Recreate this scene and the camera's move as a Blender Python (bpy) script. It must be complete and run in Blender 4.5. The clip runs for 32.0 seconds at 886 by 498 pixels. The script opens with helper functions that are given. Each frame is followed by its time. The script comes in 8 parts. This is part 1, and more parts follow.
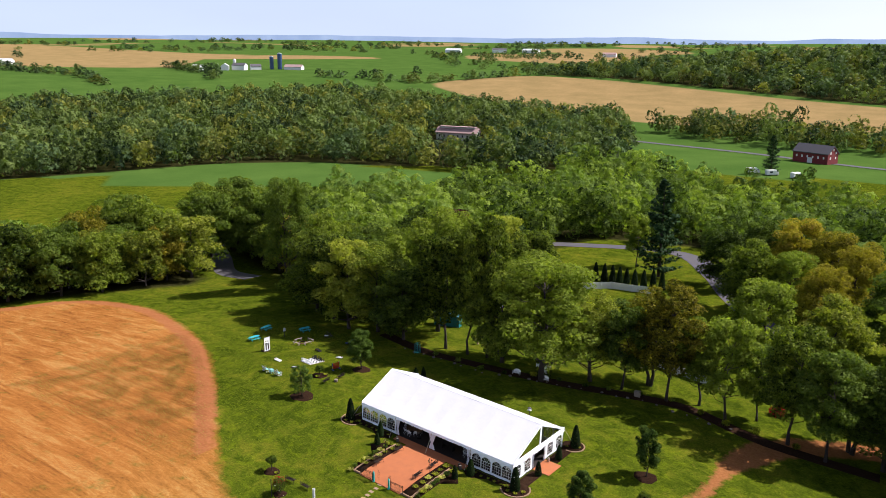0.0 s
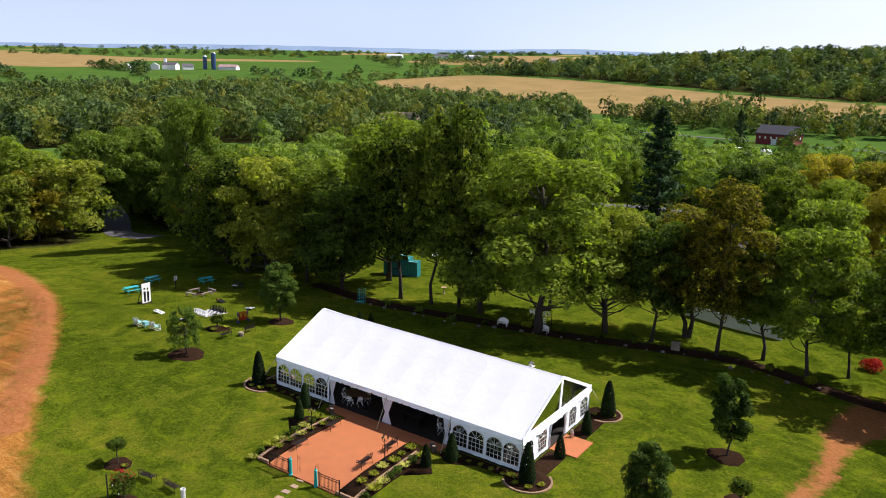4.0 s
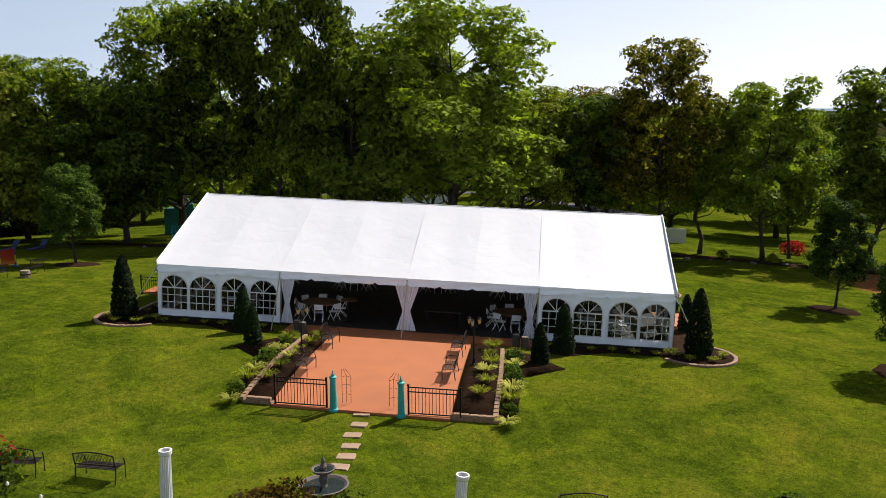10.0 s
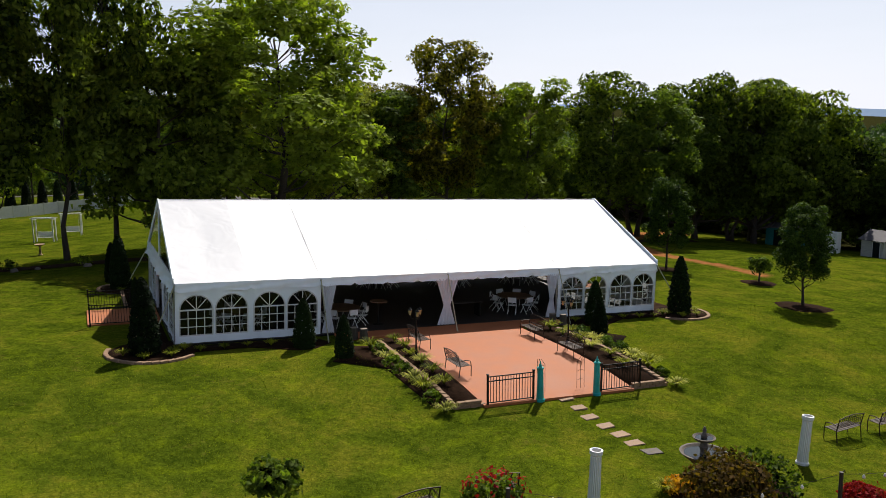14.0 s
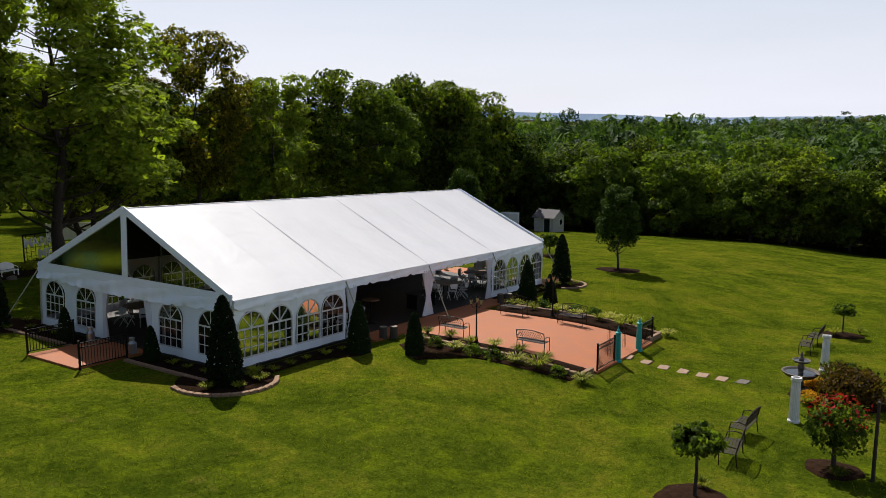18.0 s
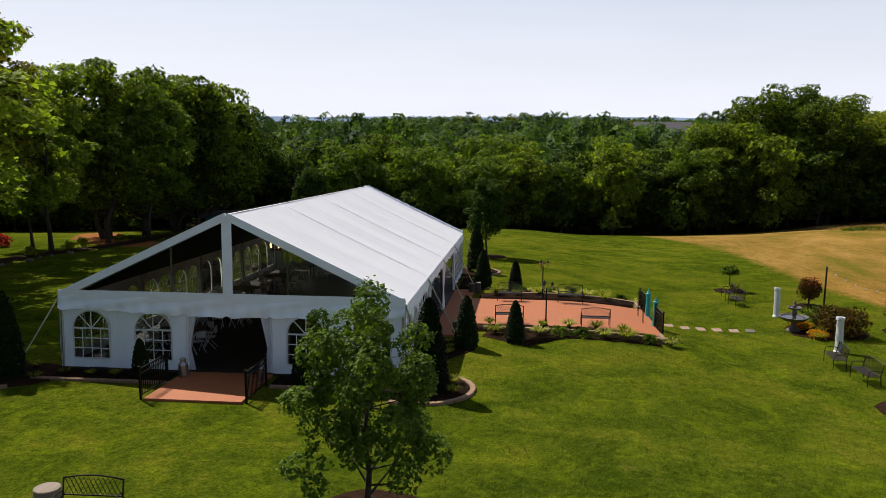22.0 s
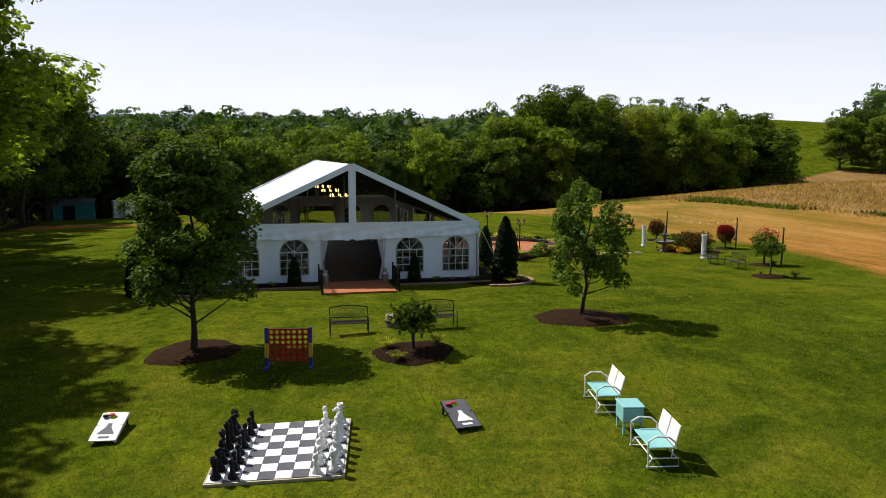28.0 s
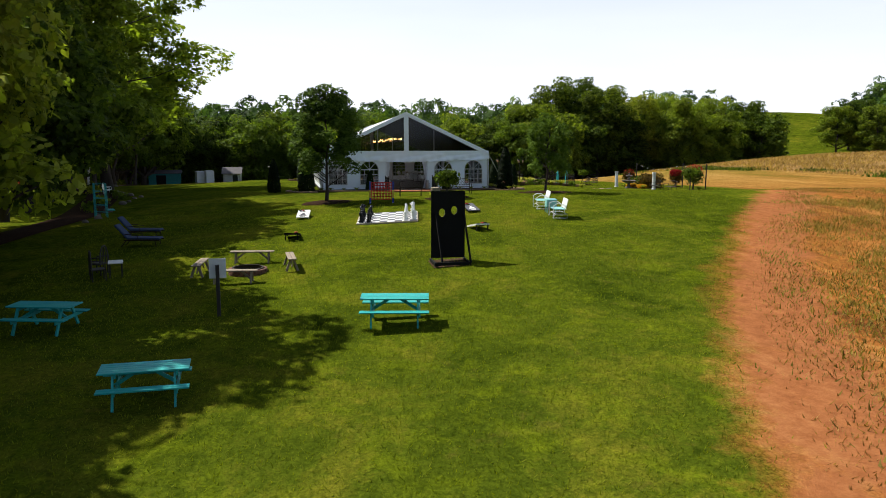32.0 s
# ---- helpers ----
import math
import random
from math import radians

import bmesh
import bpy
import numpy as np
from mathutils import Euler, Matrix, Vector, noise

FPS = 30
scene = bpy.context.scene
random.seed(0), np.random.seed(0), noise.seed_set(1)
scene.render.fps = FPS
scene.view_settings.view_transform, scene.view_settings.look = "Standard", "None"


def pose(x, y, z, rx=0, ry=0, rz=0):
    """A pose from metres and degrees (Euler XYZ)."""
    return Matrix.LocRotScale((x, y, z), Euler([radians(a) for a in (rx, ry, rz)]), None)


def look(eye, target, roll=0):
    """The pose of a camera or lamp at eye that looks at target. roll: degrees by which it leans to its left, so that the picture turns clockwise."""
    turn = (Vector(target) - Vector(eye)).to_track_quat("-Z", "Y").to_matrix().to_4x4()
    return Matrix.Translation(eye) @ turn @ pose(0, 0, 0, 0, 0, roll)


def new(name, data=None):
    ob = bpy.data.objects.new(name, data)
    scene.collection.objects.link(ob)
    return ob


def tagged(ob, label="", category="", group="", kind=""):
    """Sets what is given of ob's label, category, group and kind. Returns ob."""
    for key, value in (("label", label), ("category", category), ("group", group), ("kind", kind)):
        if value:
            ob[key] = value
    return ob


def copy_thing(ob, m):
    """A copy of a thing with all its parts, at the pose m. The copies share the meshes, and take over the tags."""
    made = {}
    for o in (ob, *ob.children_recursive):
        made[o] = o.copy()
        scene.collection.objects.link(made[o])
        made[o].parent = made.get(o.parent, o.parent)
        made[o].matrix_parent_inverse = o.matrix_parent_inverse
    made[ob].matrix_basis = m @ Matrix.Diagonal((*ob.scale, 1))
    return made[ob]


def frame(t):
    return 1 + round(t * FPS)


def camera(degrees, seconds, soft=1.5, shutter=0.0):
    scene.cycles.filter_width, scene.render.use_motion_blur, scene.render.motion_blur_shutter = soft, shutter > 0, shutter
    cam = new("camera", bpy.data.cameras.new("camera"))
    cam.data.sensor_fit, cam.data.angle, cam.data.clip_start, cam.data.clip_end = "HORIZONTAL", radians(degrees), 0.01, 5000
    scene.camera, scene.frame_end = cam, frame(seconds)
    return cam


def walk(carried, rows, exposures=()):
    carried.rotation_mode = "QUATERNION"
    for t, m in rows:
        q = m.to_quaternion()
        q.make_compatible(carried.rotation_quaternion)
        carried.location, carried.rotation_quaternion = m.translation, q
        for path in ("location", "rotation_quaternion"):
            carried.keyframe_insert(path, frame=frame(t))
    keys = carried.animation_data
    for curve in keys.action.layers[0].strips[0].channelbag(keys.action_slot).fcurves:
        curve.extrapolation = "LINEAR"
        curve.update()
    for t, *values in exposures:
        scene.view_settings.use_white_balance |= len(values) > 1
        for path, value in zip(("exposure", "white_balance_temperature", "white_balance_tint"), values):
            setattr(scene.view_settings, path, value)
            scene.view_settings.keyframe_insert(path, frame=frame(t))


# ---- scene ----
cam = camera(57.6, 32.0, soft=0.45)
PATH = [
    (0, (58.27, -80.025, 49.74), (52.36, -72.323, 47.34), 0.49),
    (0.5, (55.704, -76.786, 47.405), (49.803, -69.079, 45.0), 0.54),
    (1, (53.043, -73.548, 44.9), (47.152, -65.836, 42.49), 0.59),
    (1.5, (50.369, -70.353, 42.21), (44.495, -62.628, 39.798), 0.67),
    (2, (47.651, -67.129, 39.425), (41.823, -59.369, 37.012), 0.74),
    (2.5, (44.923, -63.911, 36.66), (39.187, -56.081, 34.256), 0.82),
    (3, (42.137, -60.614, 33.894), (36.537, -52.674, 31.528), 0.92),
    (3.5, (39.371, -57.319, 31.109), (33.962, -49.25, 28.737), 1.05),
    (5.5, (29.811, -44.055, 18.974), (24.328, -35.822, 17.502), 0.50),
    (6, (27.667, -41.098, 15.84), (22.087, -32.912, 14.478), 0.28),
    (6.5, (24.803, -39.439, 13.056), (19.605, -31.011, 11.657), 0.30),
    (7, (22.284, -38.168, 10.746), (17.43, -29.539, 9.341), 0.24),
    (7.5, (19.938, -37.79, 9.581), (15.065, -29.169, 8.191), 0.18),
    (8, (17.391, -38.491, 9.431), (12.671, -29.786, 8.036), 0.12),
    (8.5, (14.558, -39.946, 9.336), (10.672, -30.839, 7.935), 0.04),
    (9, (11.69, -41.136, 9.277), (8.756, -31.679, 7.873), -0.01),
    (9.5, (8.913, -41.987, 9.29), (6.852, -32.306, 7.864), -0.14),
    (10, (6.159, -42.546, 9.292), (4.978, -32.721, 7.85), -0.26),
    (10.5, (3.416, -42.851, 9.313), (3.109, -32.963, 7.852), -0.38),
    (11, (0.685, -42.879, 9.284), (1.211, -33.002, 7.811), -0.53),
    (11.5, (-2.078, -42.721, 9.244), (-0.901, -32.9, 7.767), -0.62),
    (12, (-4.897, -42.448, 9.251), (-3.115, -32.72, 7.776), -0.59),
    (12.5, (-7.609, -42.059, 9.287), (-5.247, -32.457, 7.794), -0.63),
    (13, (-10.27, -41.452, 9.391), (-7.334, -32.015, 7.868), -0.54),
    (13.5, (-12.878, -40.669, 9.444), (-9.371, -31.431, 7.904), -0.36),
    (15.5, (-22.104, -36.335, 9.354), (-16.316, -28.329, 7.803), -0.44),
    (16, (-24.05, -34.893, 9.405), (-17.7, -27.33, 7.834), -0.38),
    (16.5, (-26.027, -33.304, 9.41), (-19.123, -26.244, 7.833), -0.32),
    (17, (-27.875, -31.539, 9.382), (-20.44, -25.04, 7.806), -0.17),
    (17.5, (-29.611, -29.669, 9.372), (-21.718, -23.736, 7.791), -0.09),
    (18, (-31.178, -27.638, 9.382), (-22.945, -22.189, 7.791), -0.04),
    (18.5, (-32.586, -25.528, 9.363), (-24.03, -20.604, 7.763), -0.05),
    (19, (-33.839, -23.355, 9.388), (-24.977, -19.012, 7.778), -0.04),
    (19.5, (-34.917, -21.139, 9.338), (-25.787, -17.389, 7.727), 0.02),
    (20, (-35.815, -18.918, 9.325), (-26.454, -15.791, 7.717), 0.01),
    (20.5, (-36.574, -16.622, 9.286), (-27.039, -14.072, 7.68), 0.08),
    (21, (-37.194, -14.364, 9.238), (-27.529, -12.359, 7.634), 0.14),
    (21.5, (-37.705, -12.152, 9.205), (-27.942, -10.693, 7.606), 0.18),
    (22, (-38.042, -9.991, 9.172), (-28.221, -8.991, 7.578), 0.20),
    (22.5, (-38.309, -8.057, 9.134), (-28.456, -7.435, 7.543), 0.09),
    (23, (-38.556, -6.135, 9.14), (-28.685, -5.9, 7.555), 0.07),
    (23.5, (-38.753, -4.339, 9.11), (-28.879, -4.462, 7.53), 0.10),
    (24, (-38.98, -2.655, 9.099), (-29.114, -3.08, 7.523), 0.14),
    (24.5, (-39.245, -1.128, 9.091), (-29.405, -1.96, 7.515), 0.21),
    (26.5, (-42.106, 2.585, 8.925), (-32.447, 0.525, 7.353), 0.35),
    (27, (-43.939, 2.973, 8.712), (-34.302, 0.809, 7.15), 0.31),
    (27.5, (-46.49, 3.493, 8.418), (-36.858, 1.31, 6.853), 0.42),
    (28, (-49.394, 4.088, 8.034), (-39.762, 1.912, 6.454), 0.57),
    (28.5, (-52.234, 4.684, 7.311), (-42.603, 2.519, 5.714), 0.62),
    (29, (-55.111, 5.279, 6.481), (-45.48, 3.118, 4.88), 0.61),
    (29.5, (-57.978, 5.851, 5.666), (-48.341, 3.695, 4.091), 0.49),
    (30, (-60.751, 6.431, 5.354), (-51.114, 4.28, 3.774), 0.43),
    (30.5, (-63.315, 6.957, 5.325), (-53.677, 4.811, 3.746), 0.37),
    (31, (-65.682, 7.426, 5.319), (-56.04, 5.284, 3.755), 0.17),
    (31.5, (-67.937, 7.867, 5.367), (-58.294, 5.732, 3.801), 0.21),
    (32, (-70.143, 8.305, 5.425), (-60.441, 6.462, 3.854), 0.23),
]
walk(cam, [(t, look(eye, target, roll)) for t, eye, target, roll in PATH], [(0, 0.8, 6150, 19), (3.5, 0.78, 6150, 17), (6, 0.68, 6500, 11), (8, 0.67, 6500, 12), (11, 0.55, 6500, 11), (13, 0.42, 6500, 11), (16, 0.25, 6500, 11), (20, 0.28, 6500, 12), (24, 0.38, 6500, 12), (28, 0.44, 6500, 11), (32, 0.66, 6500, 10)])

# ---------------------------------------------------------------- light
world = bpy.data.worlds.new("sky")
scene.world = world
world.use_nodes = True
wn = world.node_tree
sky = wn.nodes.new("ShaderNodeTexSky")
sky.sky_type, sky.sun_disc = "NISHITA", False
SUN_AZ, SUN_EL = radians(42), radians(48)
sky.sun_elevation, sky.sun_rotation = SUN_EL, SUN_AZ
sky.altitude, sky.air_density, sky.dust_density, sky.ozone_density = 100, 1.0, 1.2, 1.5
# summer haze: a pale veil that thickens towards the horizon, with faint streaks of cloud
ray = wn.nodes.new("ShaderNodeTexCoord").outputs["Generated"]
sep = wn.nodes.new("ShaderNodeSeparateXYZ")
wn.links.new(ray, sep.inputs[0])


def sky_math(op, a, b):
    n = wn.nodes.new("ShaderNodeMath")
    n.operation = op
    for socket, v in zip(n.inputs, (a, b)):
        if isinstance(v, bpy.types.NodeSocket):
            wn.links.new(v, socket)
        else:
            socket.default_value = v
    return n.outputs[0]


rise = sky_math("MAXIMUM", sep.outputs["Z"], 0.0)
veil = sky_math("POWER", 2.718, sky_math("MULTIPLY", rise, -2.5))
streak = wn.nodes.new("ShaderNodeTexNoise")
streak.inputs["Scale"].default_value, streak.inputs["Detail"].default_value = 3.0, 5.0
flat = wn.nodes.new("ShaderNodeMapping")
flat.inputs["Scale"].default_value = (1, 1, 6)
wn.links.new(ray, flat.inputs["Vector"])
wn.links.new(flat.outputs[0], streak.inputs["Vector"])
haze = wn.nodes.new("ShaderNodeMix")
haze.data_type = "RGBA"
wn.links.new(sky_math("MULTIPLY", veil, sky_math("ADD", sky_math("MULTIPLY", streak.outputs["Fac"], 0.25), 0.75)), haze.inputs["Factor"])
wn.links.new(sky.outputs[0], haze.inputs["A"])
# the veil is whiter to the east
toward = wn.nodes.new("ShaderNodeVectorMath")
toward.operation = "DOT_PRODUCT"
wn.links.new(ray, toward.inputs[0])
toward.inputs[1].default_value = (0.985, 0.174, 0)
pale = wn.nodes.new("ShaderNodeMix")
pale.data_type = "RGBA"
wn.links.new(sky_math("MULTIPLY", sky_math("ADD", toward.outputs["Value"], 0.4), 1.2), pale.inputs["Factor"])
pale.inputs["A"].default_value, pale.inputs["B"].default_value = (7.9, 9.4, 11.8, 1), (14.0, 14.6, 16.4, 1)
wn.links.new(pale.outputs["Result"], haze.inputs["B"])
wn.links.new(haze.outputs["Result"], wn.nodes["Background"].inputs[0])
wn.nodes["Background"].inputs[1].default_value = 0.055
sun = new("sun", bpy.data.lights.new("sun", "SUN"))
sun.data.energy, sun.data.angle, sun.data.color = 4.9, radians(0.53), (1.0, 0.95, 0.86)
to_sun = Vector((math.sin(SUN_AZ) * math.cos(SUN_EL), math.cos(SUN_AZ) * math.cos(SUN_EL), math.sin(SUN_EL)))
sun.matrix_world = look(to_sun * 100, (0, 0, 0))
scene.view_settings.exposure = 0.0

# ---------------------------------------------------------------- materials


def nodes_of(name):
    m = bpy.data.materials.new(name)
    m.use_nodes = True
    t = m.node_tree
    return m, t, t.nodes["Principled BSDF"]


def noise_node(t, scale, detail=4.0, rough=0.55, vector=None, distort=0.0):
    n = t.nodes.new("ShaderNodeTexNoise")
    n.inputs["Scale"].default_value, n.inputs["Detail"].default_value = scale, detail
    n.inputs["Roughness"].default_value, n.inputs["Distortion"].default_value = rough, distort
    if vector is not None:
        t.links.new(vector, n.inputs["Vector"])
    return n.outputs["Fac"]


def ramp(t, fac, stops):
    r = t.nodes.new("ShaderNodeValToRGB")
    el = r.color_ramp.elements
    while len(el) < len(stops):
        el.new(0.5)
    for e, (p, c) in zip(el, stops):
        e.position, e.color = p, (*c, 1)
    t.links.new(fac, r.inputs[0])
    return r.outputs["Color"]


def mix(t, fac, a, b, mode="MIX"):
    n = t.nodes.new("ShaderNodeMix")
    n.data_type, n.blend_type = "RGBA", mode
    for socket, v in ((n.inputs["Factor"], fac), (n.inputs["A"], a), (n.inputs["B"], b)):
        if isinstance(v, bpy.types.NodeSocket):
            t.links.new(v, socket)
        elif isinstance(v, tuple):
            socket.default_value = (*v, 1)
        else:
            socket.default_value = v
    return n.outputs["Result"]


def calc(t, op, a, b=0.0, c=0.0, clamp=False):
    n = t.nodes.new("ShaderNodeMath")
    n.operation, n.use_clamp = op, clamp
    for socket, v in zip(n.inputs, (a, b, c)):
        if isinstance(v, bpy.types.NodeSocket):
            t.links.new(v, socket)
        else:
            socket.default_value = v
    return n.outputs[0]


def bump(t, bsdf, height, strength=0.4, distance=0.02):
    n = t.nodes.new("ShaderNodeBump")
    n.inputs["Strength"].default_value, n.inputs["Distance"].default_value = strength, distance
    t.links.new(height, n.inputs["Height"])
    t.links.new(n.outputs[0], bsdf.inputs["Normal"])


def place(t):
    return t.nodes.new("ShaderNodeNewGeometry").outputs["Position"]


def plain(name, colour, rough=0.6, metal=0.0, vary=0.18, scale=3.0, fine=40.0, relief=0.15, spec=0.4):
    """A coat or solid with broad stains and a fine grain."""
    m, t, b = nodes_of(name)
    p = t.nodes.new("ShaderNodeTexCoord").outputs["Object"]
    n1, n2 = noise_node(t, scale, vector=p), noise_node(t, fine, 3, vector=p)
    lo = tuple(v * (1 - vary) for v in colour)
    hi = tuple(min(1, v * (1 + vary)) for v in colour)
    c = ramp(t, calc(t, "ADD", calc(t, "MULTIPLY", n1, 0.65), calc(t, "MULTIPLY", n2, 0.35)), [(0.3, lo), (0.7, hi)])
    info = t.nodes.new("ShaderNodeObjectInfo").outputs["Random"]
    c = mix(t, calc(t, "MULTIPLY", info, vary * 0.6), c, (0.0, 0.0, 0.0))
    t.links.new(c, b.inputs["Base Color"])
    b.inputs["Metallic"].default_value = metal
    b.inputs["Specular IOR Level"].default_value = spec
    t.links.new(calc(t, "MULTIPLY_ADD", n1, 0.25, rough - 0.12), b.inputs["Roughness"])
    bump(t, b, n2, relief, 0.004)
    return m


def leafy(name, dark, light, glow=0.42, dead=None, leaf=0.0, fill=0.5, patch=0.35, spread=0.9, wood=False):
    """Leaves: each leaf its own tint and tilt, each plant its own shade, light passing through. leaf: metres across one leaf of a spray."""
    m, t, b = nodes_of(name)
    geo = t.nodes.new("ShaderNodeNewGeometry")
    info = t.nodes.new("ShaderNodeObjectInfo").outputs["Random"]
    broad = noise_node(t, patch, 3, vector=geo.outputs["Position"])
    own = geo.outputs["Random Per Island"]
    tilt = None
    if leaf:
        cell = t.nodes.new("ShaderNodeTexVoronoi")
        cell.inputs["Scale"].default_value = 1 / leaf
        t.links.new(t.nodes.new("ShaderNodeTexCoord").outputs["Object"], cell.inputs["Vector"])
        sep = t.nodes.new("ShaderNodeSeparateColor")
        t.links.new(cell.outputs["Color"], sep.inputs[0])
        own = calc(t, "ADD", calc(t, "MULTIPLY", own, 0.45), calc(t, "MULTIPLY", sep.outputs[0], 0.55))
        lean = t.nodes.new("ShaderNodeVectorMath")
        lean.operation = "MULTIPLY_ADD"
        t.links.new(cell.outputs["Color"], lean.inputs[0])
        lean.inputs[1].default_value, lean.inputs[2].default_value = (spread,) * 3, (-spread / 2,) * 3
        add = t.nodes.new("ShaderNodeVectorMath")
        add.operation = "ADD"
        t.links.new(geo.outputs["Normal"], add.inputs[0])
        t.links.new(lean.outputs[0], add.inputs[1])
        unit = t.nodes.new("ShaderNodeVectorMath")
        unit.operation = "NORMALIZE"
        t.links.new(add.outputs[0], unit.inputs[0])
        tilt = unit.outputs[0]
    clump = noise_node(t, patch * 4, 2, vector=geo.outputs["Position"])
    k = calc(t, "ADD", calc(t, "MULTIPLY", own, 0.45), calc(t, "ADD", calc(t, "MULTIPLY", broad, 0.35), calc(t, "MULTIPLY", clump, 0.4)))
    if wood:
        # many trees in one mesh: each has its own value
        tone = t.nodes.new("ShaderNodeAttribute")
        tone.attribute_name = "tone"
        info = calc(t, "MULTIPLY", tone.outputs["Fac"], 1.6)
    k = calc(t, "ADD", k, calc(t, "MULTIPLY_ADD", info, 0.3, -0.17))
    stops = [(0.3, dark), (0.8, light)]
    if dead:
        stops.append((0.97, dead))
    c = ramp(t, k, stops)
    t.links.new(c, b.inputs["Base Color"])
    b.inputs["Roughness"].default_value = 0.6
    b.inputs["Specular IOR Level"].default_value = 0.04
    tr = t.nodes.new("ShaderNodeBsdfTranslucent")
    t.links.new(mix(t, 1.0, c, (1.5, 1.7, 0.45), "MULTIPLY"), tr.inputs["Color"])
    if tilt is not None:
        t.links.new(tilt, b.inputs["Normal"])
        t.links.new(tilt, tr.inputs["Normal"])
    mx = t.nodes.new("ShaderNodeMixShader")
    mx.inputs[0].default_value = glow
    t.links.new(b.outputs[0], mx.inputs[1])
    t.links.new(tr.outputs[0], mx.inputs[2])
    out = mx.outputs[0]
    if leaf:
        # single rounded leaves with air between them
        clear = t.nodes.new("ShaderNodeBsdfTransparent")
        cut = t.nodes.new("ShaderNodeMixShader")
        t.links.new(calc(t, "GREATER_THAN", cell.outputs["Distance"], fill), cut.inputs[0])
        t.links.new(out, cut.inputs[1])
        t.links.new(clear.outputs[0], cut.inputs[2])
        out = cut.outputs[0]
    t.links.new(out, t.nodes["Material Output"].inputs["Surface"])
    return m


def bark(name, colour):
    m, t, b = nodes_of(name)
    p = t.nodes.new("ShaderNodeTexCoord").outputs["Object"]
    mp = t.nodes.new("ShaderNodeMapping")
    mp.inputs["Scale"].default_value = (9, 9, 1.2)
    t.links.new(p, mp.inputs["Vector"])
    n = noise_node(t, 2.0, 6, 0.7, mp.outputs[0])
    t.links.new(ramp(t, n, [(0.3, tuple(v * 0.45 for v in colour)), (0.7, colour)]), b.inputs["Base Color"])
    b.inputs["Roughness"].default_value = 0.95
    bump(t, b, n, 0.8, 0.04)
    return m


def boards(name, colour, rough=0.7, along="X", scale=1.0):
    """Sawn wood with grain along one axis."""
    m, t, b = nodes_of(name)
    p = t.nodes.new("ShaderNodeTexCoord").outputs["Object"]
    mp = t.nodes.new("ShaderNodeMapping")
    mp.inputs["Scale"].default_value = {"X": (1.5, 22, 22), "Y": (22, 1.5, 22), "Z": (22, 22, 1.5)}[along]
    t.links.new(p, mp.inputs["Vector"])
    n = noise_node(t, 1.0 * scale, 5, 0.65, mp.outputs[0])
    t.links.new(ramp(t, n, [(0.25, tuple(v * 0.6 for v in colour)), (0.75, colour)]), b.inputs["Base Color"])
    b.inputs["Roughness"].default_value = rough
    bump(t, b, n, 0.35, 0.004)
    return m


def vinyl_white(name, colour, wrinkle):
    m, t, b = nodes_of(name)
    p = t.nodes.new("ShaderNodeTexCoord").outputs["Object"]
    n1, n2 = noise_node(t, 0.6, 3, vector=p, distort=0.6), noise_node(t, 3.0, 4, vector=p)
    c = ramp(t, n1, [(0.3, tuple(v * 0.95 for v in colour)), (0.7, colour)])
    c = mix(t, calc(t, "MULTIPLY", ramp(t, n2, [(0.55, (0, 0, 0)), (0.8, (1, 1, 1))]), 0.06), c, (0.45, 0.42, 0.36))
    info = t.nodes.new("ShaderNodeObjectInfo").outputs["Random"]
    c = mix(t, calc(t, "MULTIPLY", info, 0.06), c, (0.62, 0.63, 0.68))
    t.links.new(c, b.inputs["Base Color"])
    b.inputs["Roughness"].default_value = 0.5
    bump(t, b, noise_node(t, 0.9, 2, vector=p, distort=0.5), wrinkle, 0.08)
    return m


def clear_film(name, tint, haze):
    """Clear sheet: lets the light through, with a Fresnel gloss."""
    m, t, b = nodes_of(name)
    tr = t.nodes.new("ShaderNodeBsdfTransparent")
    tr.inputs["Color"].default_value = (*tint, 1)
    gl = t.nodes.new("ShaderNodeBsdfGlossy")
    gl.inputs["Roughness"].default_value = haze
    fr = t.nodes.new("ShaderNodeFresnel")
    fr.inputs["IOR"].default_value = 1.45
    mx = t.nodes.new("ShaderNodeMixShader")
    t.links.new(fr.outputs[0], mx.inputs[0])
    t.links.new(tr.outputs[0], mx.inputs[1])
    t.links.new(gl.outputs[0], mx.inputs[2])
    t.links.new(mx.outputs[0], t.nodes["Material Output"].inputs["Surface"])
    return m


